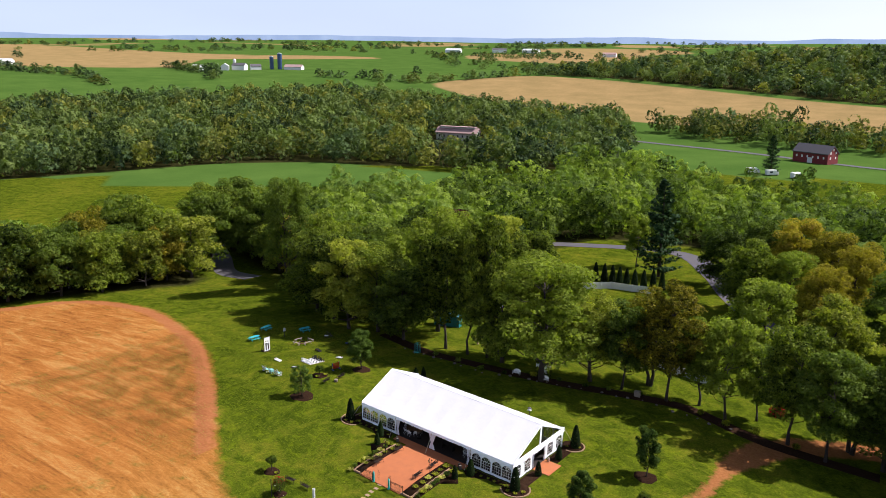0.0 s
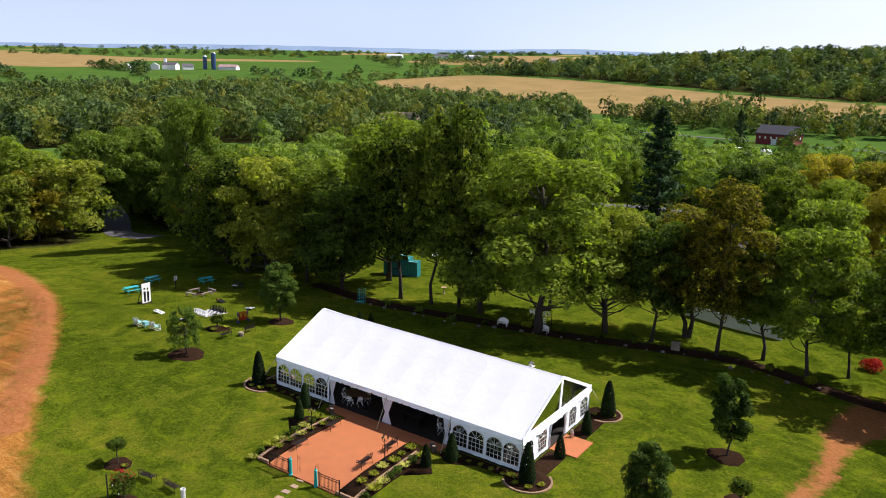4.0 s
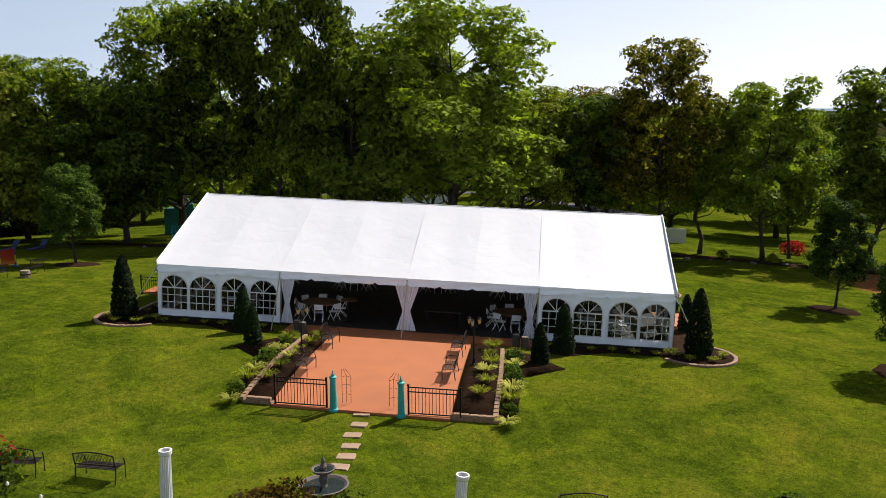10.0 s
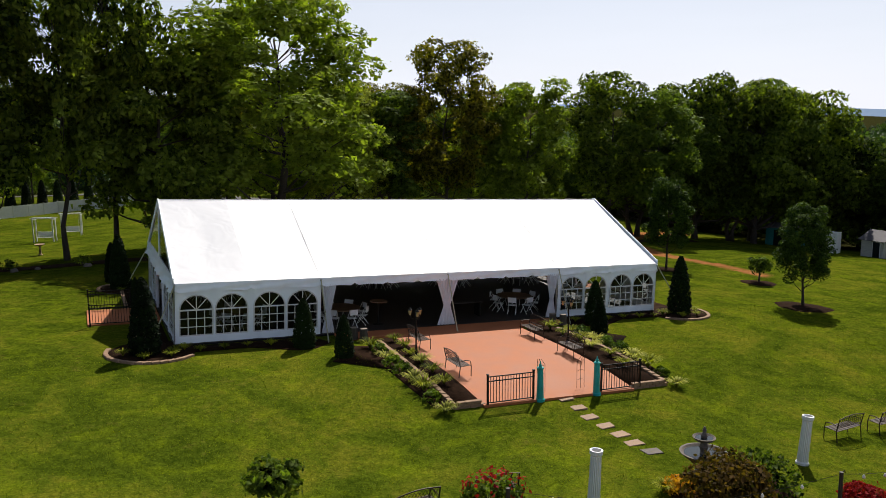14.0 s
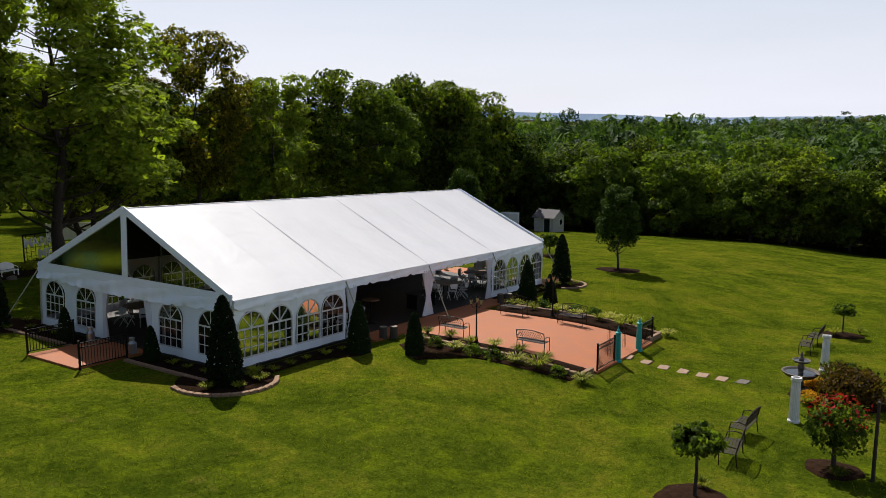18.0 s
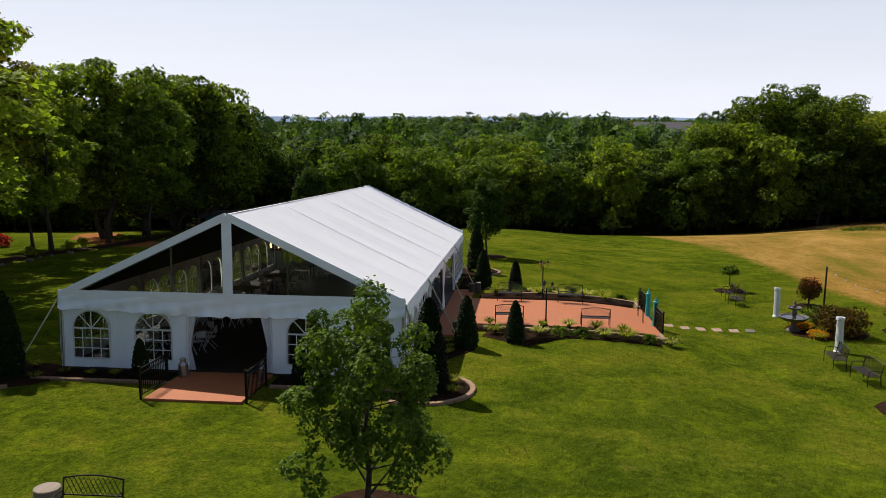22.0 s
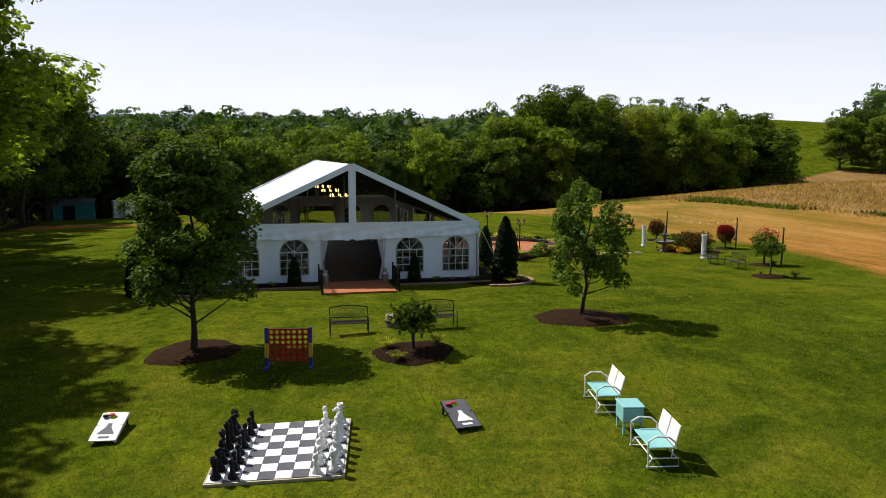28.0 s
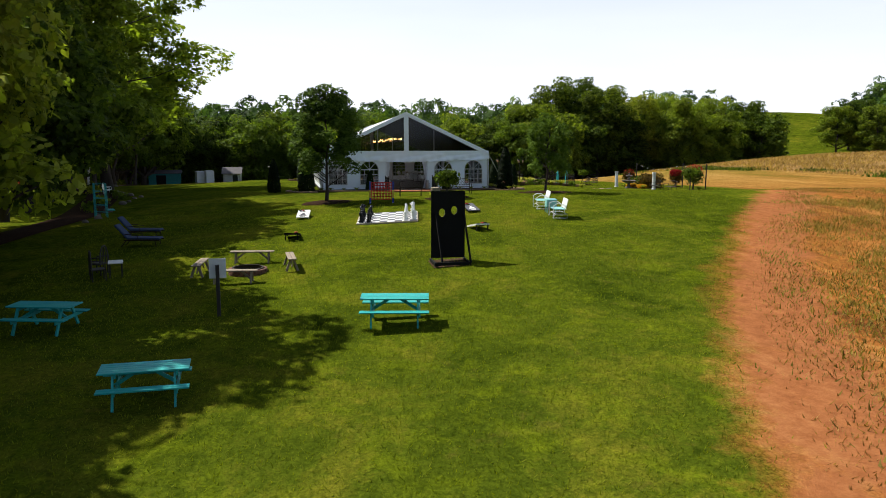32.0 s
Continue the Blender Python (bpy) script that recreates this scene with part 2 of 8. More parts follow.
def ground_material():
    m, t, b = nodes_of("open_ground")
    p = place(t)

    def attr(name):
        n = t.nodes.new("ShaderNodeAttribute")
        n.attribute_name = name
        return n.outputs["Fac"]

    big, mid = noise_node(t, 0.035, 4, vector=p), noise_node(t, 0.32, 5, 0.6, p, 0.8)
    fine, tiny = noise_node(t, 2.6, 6, 0.75, p), noise_node(t, 15.0, 4, 0.75, p)
    ragged = calc(t, "MULTIPLY", calc(t, "SUBTRACT", noise_node(t, 0.7, 7, 0.75, p), 0.5), 3.4)
    # lawn
    k = calc(t, "ADD", calc(t, "MULTIPLY", mid, 0.45), calc(t, "ADD", calc(t, "MULTIPLY", fine, 0.3), calc(t, "MULTIPLY", big, 0.25)))
    lawn = ramp(t, k, [(0.38, (0.032, 0.052, 0.004)), (0.5, (0.08, 0.108, 0.008)), (0.62, (0.17, 0.165, 0.016))])
    bare = ramp(t, calc(t, "ADD", calc(t, "MULTIPLY", noise_node(t, 0.9, 5, 0.7, p), 0.7), calc(t, "MULTIPLY", fine, 0.3)), [(0.57, (0, 0, 0)), (0.7, (1, 1, 1))])
    lawn = mix(t, calc(t, "MULTIPLY", bare, 0.5), lawn, (0.19, 0.14, 0.035))
    clover = ramp(t, noise_node(t, 0.75, 6, 0.7, p, 0.6), [(0.5, (0, 0, 0)), (0.66, (1, 1, 1))])
    lawn = mix(t, calc(t, "MULTIPLY", clover, 0.5), lawn, (0.165, 0.205, 0.008))
    lawn = mix(t, 1.0, lawn, ramp(t, tiny, [(0.3, (0.5, 0.52, 0.48)), (0.68, (1.4, 1.4, 1.35))]), "MULTIPLY")
    tufts = noise_node(t, 5.0, 3, 0.65, p, 0.4)
    lawn = mix(t, 1.0, lawn, ramp(t, tufts, [(0.33, (0.74, 0.78, 0.74)), (0.66, (1.22, 1.2, 1.15))]), "MULTIPLY")
    # mown dry field: rows, stubble, weeds and red earth
    mp = t.nodes.new("ShaderNodeMapping")
    mp.inputs["Rotation"].default_value = (0, 0, radians(-33))
    mp.inputs["Scale"].default_value = (0.022, 0.6, 1)
    t.links.new(p, mp.inputs["Vector"])
    rows = noise_node(t, 1.3, 6, 0.75, mp.outputs[0], 0.5)
    kd = calc(t, "ADD", calc(t, "MULTIPLY", rows, 0.5), calc(t, "ADD", calc(t, "MULTIPLY", fine, 0.3), calc(t, "MULTIPLY", big, 0.2)))
    dry = ramp(t, kd, [(0.38, (0.2, 0.075, 0.022)), (0.5, (0.47, 0.185, 0.042)), (0.62, (0.6, 0.34, 0.11))])
    # drier, straw-coloured grass towards the hill
    sx = t.nodes.new("ShaderNodeSeparateXYZ")
    t.links.new(p, sx.inputs[0])
    sw = t.nodes.new("ShaderNodeMapping")
    sw.inputs["Rotation"].default_value, sw.inputs["Scale"].default_value = (0, 0, radians(-20)), (0.02, 0.14, 1)
    t.links.new(p, sw.inputs["Vector"])
    swath = noise_node(t, 1.0, 4, 0.6, sw.outputs[0], 0.4)
    ks = calc(t, "ADD", calc(t, "MULTIPLY", swath, 0.45), calc(t, "ADD", calc(t, "MULTIPLY", fine, 0.3), calc(t, "MULTIPLY", rows, 0.25)))
    straw = ramp(t, ks, [(0.4, (0.16, 0.155, 0.022)), (0.5, (0.33, 0.205, 0.046)), (0.6, (0.47, 0.29, 0.085))])
    dry = mix(t, calc(t, "MULTIPLY_ADD", sx.outputs["X"], 0.018, 0.55, True), dry, straw)
    weeds = ramp(t, noise_node(t, 0.42, 6, 0.75, p), [(0.56, (0, 0, 0)), (0.68, (1, 1, 1))])
    dry = mix(t, calc(t, "MULTIPLY", weeds, 0.55), dry, (0.12, 0.14, 0.025))
    # uncut grass on the swell beyond the mown strip
    rough = ramp(t, calc(t, "ADD", calc(t, "MULTIPLY", fine, 0.5), calc(t, "MULTIPLY", swath, 0.5)), [(0.36, (0.17, 0.1, 0.038)), (0.5, (0.32, 0.19, 0.075)), (0.62, (0.44, 0.28, 0.12))])
    uncut = calc(t, "MULTIPLY", calc(t, "MULTIPLY_ADD", calc(t, "ADD", sx.outputs["Y"], ragged), -0.6, -29.4, True), calc(t, "MULTIPLY_ADD", sx.outputs["X"], 0.035, 0.6, True))
    dry = mix(t, calc(t, "MULTIPLY", uncut, 0.85), dry, rough)
    dry = mix(t, 1.0, dry, ramp(t, tiny, [(0.3, (0.42, 0.38, 0.34)), (0.68, (1.35, 1.35, 1.35))]), "MULTIPLY")
    earth = ramp(t, fine, [(0.3, (0.3, 0.1, 0.038)), (0.7, (0.5, 0.2, 0.08))])
    # crops and pasture
    crop = ramp(t, calc(t, "ADD", calc(t, "MULTIPLY", fine, 0.5), calc(t, "MULTIPLY", big, 0.5)), [(0.3, (0.05, 0.112, 0.019)), (0.7, (0.11, 0.19, 0.036))])
    tan = ramp(t, calc(t, "ADD", calc(t, "MULTIPLY", mid, 0.4), calc(t, "MULTIPLY", big, 0.6)), [(0.3, (0.26, 0.19, 0.075)), (0.7, (0.42, 0.28, 0.12))])
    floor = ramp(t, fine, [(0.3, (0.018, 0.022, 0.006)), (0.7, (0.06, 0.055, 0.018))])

    def mask(name, soft=0.5, rag=1.0):
        return calc(t, "MULTIPLY_ADD", calc(t, "ADD", attr(name), calc(t, "MULTIPLY", ragged, rag)), 1 / soft, 0.5, True)

    c = lawn
    c = mix(t, mask("crop", 3.0, 0.6), c, crop)
    c = mix(t, mask("tan", 6.0, 0.6), c, tan)
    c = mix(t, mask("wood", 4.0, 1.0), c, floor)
    c = mix(t, mask("dry", 1.3, 0.9), c, dry)
    c = mix(t, calc(t, "MULTIPLY", mask("earth", 0.7, 0.8), 0.85), c, earth)
    c = mix(t, 1.0, c, (0.67, 0.67, 0.67), "MULTIPLY")
    t.links.new(c, b.inputs["Base Color"])
    b.inputs["Roughness"].default_value = 0.95
    b.inputs["Specular IOR Level"].default_value = 0.0
    h = calc(t, "ADD", calc(t, "MULTIPLY", fine, 0.6), calc(t, "MULTIPLY", tiny, 0.5))
    bump(t, b, h, 0.55, 0.1)
    return m


GROUND = ground_material()
LEAF = leafy("broad_leaves", (0.00835, 0.021, 0.0036), (0.22, 0.273, 0.0342), 0.5, leaf=0.27, fill=0.55)
LEAF_LIGHT = leafy("light_leaves", (0.0244, 0.0466, 0.0072), (0.318, 0.339, 0.0456), 0.5, leaf=0.27, fill=0.55)
LEAF_GOLD = leafy("yellowing_leaves", (0.042, 0.045, 0.006), (0.35, 0.289, 0.0304), 0.5, dead=(0.28, 0.16, 0.04), leaf=0.24, fill=0.5)
LEAF_DARK = leafy("dark_leaves", (0.00626, 0.0163, 0.0036), (0.132, 0.184, 0.0273), 0.45, leaf=0.27, fill=0.55)
LEAF_CEDAR = leafy("cedar_sprays", (0.0018, 0.0048, 0.0012), (0.0122, 0.0243, 0.00456), 0.03)
# distance haze is put into the far woods as a bluer leaf colour
LEAF_WOOD = leafy("wood_leaves", (0.00468, 0.0147, 0.00513), (0.119, 0.16, 0.0433), 0.25, leaf=0.7, fill=0.62, patch=0.07, spread=0.5, wood=True)
LEAF_WOOD_DARK = leafy("dark_wood_leaves", (0.00374, 0.0122, 0.00684), (0.0771, 0.119, 0.0433), 0.22, leaf=0.7, fill=0.62, patch=0.07, spread=0.5, wood=True)
LEAF_WOOD_LIGHT = leafy("light_wood_leaves", (0.014, 0.0245, 0.00684), (0.178, 0.186, 0.0361), 0.28, leaf=0.7, fill=0.62, patch=0.07, spread=0.5, wood=True)
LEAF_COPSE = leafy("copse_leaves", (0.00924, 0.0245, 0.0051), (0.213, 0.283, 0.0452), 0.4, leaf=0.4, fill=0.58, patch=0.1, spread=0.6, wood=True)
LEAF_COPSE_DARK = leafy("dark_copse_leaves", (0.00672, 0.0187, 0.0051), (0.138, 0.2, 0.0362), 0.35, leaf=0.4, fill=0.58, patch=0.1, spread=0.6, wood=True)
# copse leaves again, darkened: the east wood's shaded side put into the colour
LEAF_COPSE_SHADED = leafy("shaded_copse_leaves", (0.005, 0.0145, 0.005), (0.112, 0.172, 0.036), 0.32, leaf=0.4, fill=0.58, patch=0.1, spread=0.6, wood=True)
LEAF_COPSE_SHADED_DARK = leafy("shaded_dark_copse_leaves", (0.0035, 0.0115, 0.005), (0.07, 0.12, 0.034), 0.28, leaf=0.4, fill=0.58, patch=0.1, spread=0.6, wood=True)
LEAF_PINE = leafy("pine_needles", (0.006, 0.018, 0.007), (0.04, 0.08, 0.025), 0.1)
LEAF_PURPLE = leafy("purple_leaves", (0.018, 0.0084, 0.0072), (0.0684, 0.0266, 0.0228))
LEAF_PEAR = leafy("pear_leaves", (0.0075, 0.021, 0.0042), (0.115, 0.178, 0.026), 0.3, leaf=0.06, fill=0.64)
LEAF_LILY = leafy("arching_leaves", (0.04, 0.058, 0.0036), (0.29, 0.3, 0.022), 0.35)
LEAF_VARIEG = leafy("cream_edged_leaves", (0.11, 0.125, 0.016), (0.5, 0.47, 0.1), 0.35)
LEAF_RED = leafy("bronze_leaves", (0.018, 0.0168, 0.0048), (0.114, 0.0646, 0.0167))
PETAL_RED = leafy("red_petals", (0.156, 0.006, 0.0084), (0.365, 0.0266, 0.0304), 0.3)
PETAL_GOLD = leafy("golden_petals", (0.33, 0.12, 0.006), (0.57, 0.304, 0.0228), 0.3)
PETAL_PINK = leafy("pink_petals", (0.3, 0.036, 0.12), (0.532, 0.152, 0.304), 0.3)
BARK = bark("grey_bark", (0.0962, 0.0777, 0.0592))
BARK_DARK = bark("dark_bark", (0.0518, 0.037, 0.0281))
# one white vinyl in two bases: the sunlit roof is toned down
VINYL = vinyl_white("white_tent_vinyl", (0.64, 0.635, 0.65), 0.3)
# blue sky fill on the shaded walls is put into this base colour
VINYL_WALL = vinyl_white("sky_filled_wall_vinyl", (0.9, 0.95, 0.99), 0.55)
# near-black: the tent's interior shade, painted on added ceiling sheets
CEILING_SHADE = plain("painted_ceiling_shade", (0.016, 0.014, 0.014), 0.9, spec=0.12)
FILM = clear_film("clear_film", (0.5, 0.53, 0.55), 0.06)
FILM_SMOKE = clear_film("smoky_film", (0.55, 0.54, 0.5), 0.09)
CURTAIN = vinyl_white("white_voile", (0.76, 0.76, 0.79), 0.9)
WHITE_PAINT = plain("white_paint", (0.671, 0.671, 0.654), 0.5, vary=0.08)
ALUMINIUM = plain("brushed_aluminium", (0.516, 0.516, 0.533), 0.35, 1.0)
BLACK_METAL = plain("black_powder_coat", (0.0133, 0.0126, 0.0118), 0.45, 0.3, spec=0.12)
BRONZE_METAL = plain("dark_bronze_coat", (0.037, 0.0266, 0.0207), 0.5, 0.5, spec=0.12)
TURQUOISE = plain("turquoise_paint", (0.0148, 0.34, 0.318), 0.5, vary=0.15)
TURQ_PALE = plain("pale_turquoise_paint", (0.207, 0.459, 0.459), 0.45, vary=0.12)
TEAL = plain("teal_paint", (0.0111, 0.148, 0.148), 0.55)
TERRACE = plain("terracotta_concrete", (0.37, 0.115, 0.037), 0.75, vary=0.14, scale=1.1, fine=30, relief=0.25)
MULCH = plain("bark_mulch", (0.0266, 0.0141, 0.00814), 1.0, vary=0.6, scale=6, fine=22, relief=1.0, spec=0.02)
SOIL = plain("bare_soil", (0.0629, 0.037, 0.0222), 1.0, vary=0.4, scale=5, relief=0.8, spec=0.05)
STONE = plain("tan_edging_block", (0.266, 0.163, 0.0962), 0.9, vary=0.25, scale=5, relief=0.6)
STONE_GREY = plain("grey_cast_stone", (0.126, 0.104, 0.0851), 0.85, vary=0.3, scale=6, relief=0.5)
STONE_PALE = plain("pale_stepping_stone", (0.311, 0.207, 0.133), 0.9, vary=0.2, scale=4, relief=0.5)
ASPHALT = plain("worn_asphalt", (0.0814, 0.074, 0.0814), 0.95, vary=0.2, scale=0.5, relief=0.4)
FLOORING = boards("dark_plank_floor", (0.025, 0.018, 0.014), 0.6)
WOOD_GREY = boards("weathered_wood", (0.281, 0.222, 0.163), 0.85)
WOOD_DARK = boards("dark_stained_wood", (0.0259, 0.0192, 0.0148), 0.7, "Z")
WOOD_TABLE = boards("varnished_table_wood", (0.222, 0.118, 0.0518), 0.45)
BRICK = plain("red_brown_brick", (0.163, 0.074, 0.0481), 0.9, vary=0.35, scale=5)
RED_PLASTIC = plain("red_plastic", (0.459, 0.0148, 0.0111), 0.35, vary=0.06)
BLUE_PLASTIC = plain("blue_plastic", (0.0148, 0.037, 0.259), 0.35, vary=0.06)
YELLOW_PLASTIC = plain("yellow_plastic", (0.533, 0.37, 0.037), 0.35, vary=0.06)
BLACK_PLASTIC = plain("black_plastic", (0.0111, 0.0111, 0.0118), 0.35, vary=0.1, spec=0.12)
WHITE_PLASTIC = plain("white_plastic", (0.688, 0.688, 0.671), 0.4, vary=0.05)
CHAR = plain("charcoal_paint", (0.074, 0.074, 0.0888), 0.5)
BLACK_PAINT = plain("matt_black_paint", (0.00888, 0.00888, 0.00888), 0.8, vary=0.3, spec=0.12)
NAVY_FABRIC = plain("navy_cushion", (0.0259, 0.0444, 0.0962), 0.9)
RED_BARN = boards("red_barn_boards", (0.207, 0.0222, 0.0222), 0.8, "Z")
ROOF_GREY = plain("grey_roofing", (0.0888, 0.0814, 0.0888), 0.8)
ROOF_PINK = plain("faded_red_roofing", (0.37, 0.244, 0.222), 0.8)
SIDING = boards("cream_siding", (0.516, 0.499, 0.447), 0.7)
SILO = plain("blue_silo_enamel", (0.0296, 0.0666, 0.148), 0.35, 0.2)
WATER = plain("still_water", (0.0222, 0.0296, 0.0296), 0.06, vary=0.1, relief=0.1)
CANDLE = plain("lit_candle_lamp", (0.7, 0.5, 0.25), 0.3)
glow_ = CANDLE.node_tree.nodes["Principled BSDF"]
glow_.inputs["Emission Color"].default_value, glow_.inputs["Emission Strength"].default_value = (1.0, 0.55, 0.18, 1), 5.0
LAMP_GLASS = plain("amber_lamp_glass", (0.444, 0.311, 0.148), 0.25)
BULB = plain("clear_bulb_glass", (0.645, 0.619, 0.559), 0.15)
DARK_GLASS = plain("dark_window_glass", (0.0148, 0.0185, 0.0222), 0.08)
YARN = plain("red_bean_bag", (0.333, 0.037, 0.0296), 0.9)
ROPE = plain("pale_webbing", (0.444, 0.429, 0.296), 0.8)

# ---------------------------------------------------------------- building helpers


def finish(name, me, material, parent, label=""):
    mats = material if isinstance(material, (list, tuple)) else [material]
    for m in mats:
        me.materials.append(m)
    ob = new(name, me)
    if parent is not None:
        ob.parent = parent
    if label:
        ob["label"] = label
    return ob


def part(name, bm, material, parent=None, label="", smooth=False, bevel=0.0):
    """Links a bmesh as one mesh object under a thing or a part."""
    if bevel:
        bmesh.ops.bevel(bm, geom=bm.edges[:], offset=bevel, segments=1, affect="EDGES", clamp_overlap=True)
    bmesh.ops.recalc_face_normals(bm, faces=bm.faces[:])
    me = bpy.data.meshes.new(name)
    bm.to_mesh(me)
    bm.free()
    if smooth:
        me.shade_smooth()
    return finish(name, me, material, parent, label)


def thing(name, m, label, category, group="", kind=""):
    ob = new(name)
    ob.empty_display_size = 0.2
    ob.matrix_basis = m
    return tagged(ob, label, category, group, kind)


def box(bm, x0, x1, y0, y1, z0, z1, m=None):
    mm = Matrix.Translation(((x0 + x1) / 2, (y0 + y1) / 2, (z0 + z1) / 2)) @ Matrix.Diagonal((x1 - x0, y1 - y0, z1 - z0, 1))
    bmesh.ops.create_cube(bm, size=1, matrix=(m @ mm) if m else mm)
    return bm


def B(x0, x1, y0, y1, z0, z1, m=None):
    return box(bmesh.new(), x0, x1, y0, y1, z0, z1, m)


def beam(bm, a, b, w, h=None, up=(0, 0, 1)):
    """A squared bar from a to b."""
    a, b = Vector(a), Vector(b)
    d = b - a
    z = d.normalized()
    x = z.cross(Vector(up))
    if x.length < 1e-4:
        x = z.cross(Vector((0, 1, 0)))
    x.normalize()
    y = z.cross(x)
    r = Matrix((x, y, z)).transposed().to_4x4()
    m = Matrix.Translation((a + b) / 2) @ r @ Matrix.Diagonal((w, h or w, d.length, 1))
    bmesh.ops.create_cube(bm, size=1, matrix=m)
    return bm


def tube(bm, pts, radii, sides=6, caps=True):
    """A round bar along points."""
    pts = [Vector(p) for p in pts]
    if not isinstance(radii, (list, tuple)):
        radii = [radii] * len(pts)
    rings = []
    ref = Vector((0.31, 0.17, 0.93))
    for i, p in enumerate(pts):
        d = (pts[min(i + 1, len(pts) - 1)] - pts[max(i - 1, 0)]).normalized()
        x = d.cross(ref)
        if x.length < 0.05:
            x = d.cross(Vector((1, 0, 0)))
        x.normalize()
        y = d.cross(x)
        rings.append([bm.verts.new(p + (x * math.cos(2 * math.pi * k / sides) + y * math.sin(2 * math.pi * k / sides)) * radii[i]) for k in range(sides)])
    for r0, r1 in zip(rings, rings[1:]):
        for k in range(sides):
            bm.faces.new((r0[k], r0[(k + 1) % sides], r1[(k + 1) % sides], r1[k]))
    if caps:
        bm.faces.new(rings[0][::-1])
        bm.faces.new(rings[-1])
    return bm


def lathe(bm, profile, sides=20, centre=(0, 0), closed=True):
    """A turned body from (radius, height) pairs."""
    rings = []
    for r, z in profile:
        rings.append([bm.verts.new((centre[0] + r * math.cos(2 * math.pi * k / sides), centre[1] + r * math.sin(2 * math.pi * k / sides), z)) for k in range(sides)])
    for r0, r1 in zip(rings, rings[1:]):
        for k in range(sides):
            bm.faces.new((r0[k], r0[(k + 1) % sides], r1[(k + 1) % sides], r1[k]))
    if closed:
        bm.faces.new(rings[0][::-1])
        bm.faces.new(rings[-1])
    return bm


def mesh_arrays(name, verts, faces, smooth=False):
    """A mesh from arrays: verts (n, 3) and faces (m, k)."""
    me = bpy.data.meshes.new(name)
    n, (m, k) = len(verts), faces.shape
    me.vertices.add(n)
    me.vertices.foreach_set("co", np.ascontiguousarray(verts, np.float32).ravel())
    me.loops.add(m * k)
    me.loops.foreach_set("vertex_index", np.ascontiguousarray(faces, np.int32).ravel())
    me.polygons.add(m)
    me.polygons.foreach_set("loop_start", np.arange(0, m * k, k, dtype=np.int32))
    me.update(calc_edges=True)
    if smooth:
        me.shade_smooth()
    return me


def smooth_step(a, b, x):
    t = min(1.0, max(0.0, (x - a) / (b - a)))
    return t * t * (3 - 2 * t)


def profile_height(v, ks):
    for (a, za), (b, zb) in zip(ks, ks[1:]):
        if v < b:
            return za + (zb - za) * smooth_step(a, b, max(v, a))
    return ks[-1][1]


FAR_NW = [(90, -4.5), (250, -9), (450, -12), (750, -4), (1100, 14), (1600, 34), (2400, 54), (3400, 74), (4900, 92)]
FAR_E = [(90, -5), (200, -7), (400, -6), (1000, 0), (2500, -6), (4900, -20)]


def ground_z(x, y):
    """The lie of the land: a crest west of the tent, falling on both sides, a valley to the north-west and hills behind."""
    d = x + 27
    z = 1.25 - (math.sqrt(d * d + 16) - 4) * (0.053 if d > 0 else 0.048)
    z = max(z, -60)
    north = min(60.0, max(0.0, y + 1 - 5 * smooth_step(-24, -12, x)))
    z -= north * (0.058 - 0.03 * smooth_step(-22, 0, x))
    z -= 0.0006 * max(0.0, min(60, -x - 50)) ** 2 + 0.0007 * max(0.0, min(60, x - 20)) ** 2
    if y < -8:
        z -= 0.75 * smooth_step(8, 20, -y) * (1 - smooth_step(30, 60, -y)) * smooth_step(-25, -12, x)
    z += 3.6 * math.exp(-(((x - 45) / 45) ** 2 + ((y + 86) / 34) ** 2))
    ax, ay = max(0, abs(x) - 16), max(0, abs(y) - 10)
    w = 1 - smooth_step(0, 9, math.hypot(ax, ay))
    z = z * (1 - w) + (-0.0424 * x - 0.06) * w
    r = math.hypot(x, y)
    a = math.atan2(-x, y)
    nw = smooth_step(0.25, 0.75, 0.5 + 0.5 * math.cos(a - 0.65))
    far_e = profile_height(r, FAR_E) + 16 * math.exp(-(((x - 230) / 90) ** 2 + ((y + 185) / 80) ** 2))
    far_n = profile_height(r, FAR_NW) + 26 * math.exp(-(((x + 120) / 300) ** 2 + ((y - 1120) / 220) ** 2))
    bearing = math.degrees(math.atan2(y, x))
    far_e -= 13 * smooth_step(320, 900, r) * smooth_step(6, 15, bearing) * (1 - smooth_step(45, 62, bearing))
    far = far_n * nw + far_e * (1 - nw)
    w = smooth_step(75, 190, r)
    z = z * (1 - w) + far * w
    if r > 600:
        z += 9 * noise.noise(Vector((x / 700, y / 700, 0.3))) * smooth_step(600, 1500, r)
    return z


def at(x, y, turn=0.0, dz=0.0):
    """Upright on the ground."""
    return pose(x, y, ground_z(x, y) + dz, 0, 0, turn)


def edge_distance(poly, x, y):
    """Metres inside (+) or outside (-) a closed outline."""
    best, inside = 1e9, False
    n = len(poly)
    for i in range(n):
        (ax, ay), (bx, by) = poly[i], poly[(i + 1) % n]
        dx, dy = bx - ax, by - ay
        t = max(0.0, min(1.0, ((x - ax) * dx + (y - ay) * dy) / (dx * dx + dy * dy)))
        best = min(best, (x - ax - t * dx) ** 2 + (y - ay - t * dy) ** 2)
        if (ay > y) != (by > y) and x < (bx - ax) * (y - ay) / (by - ay) + ax:
            inside = not inside
    return math.sqrt(best) * (1 if inside else -1)


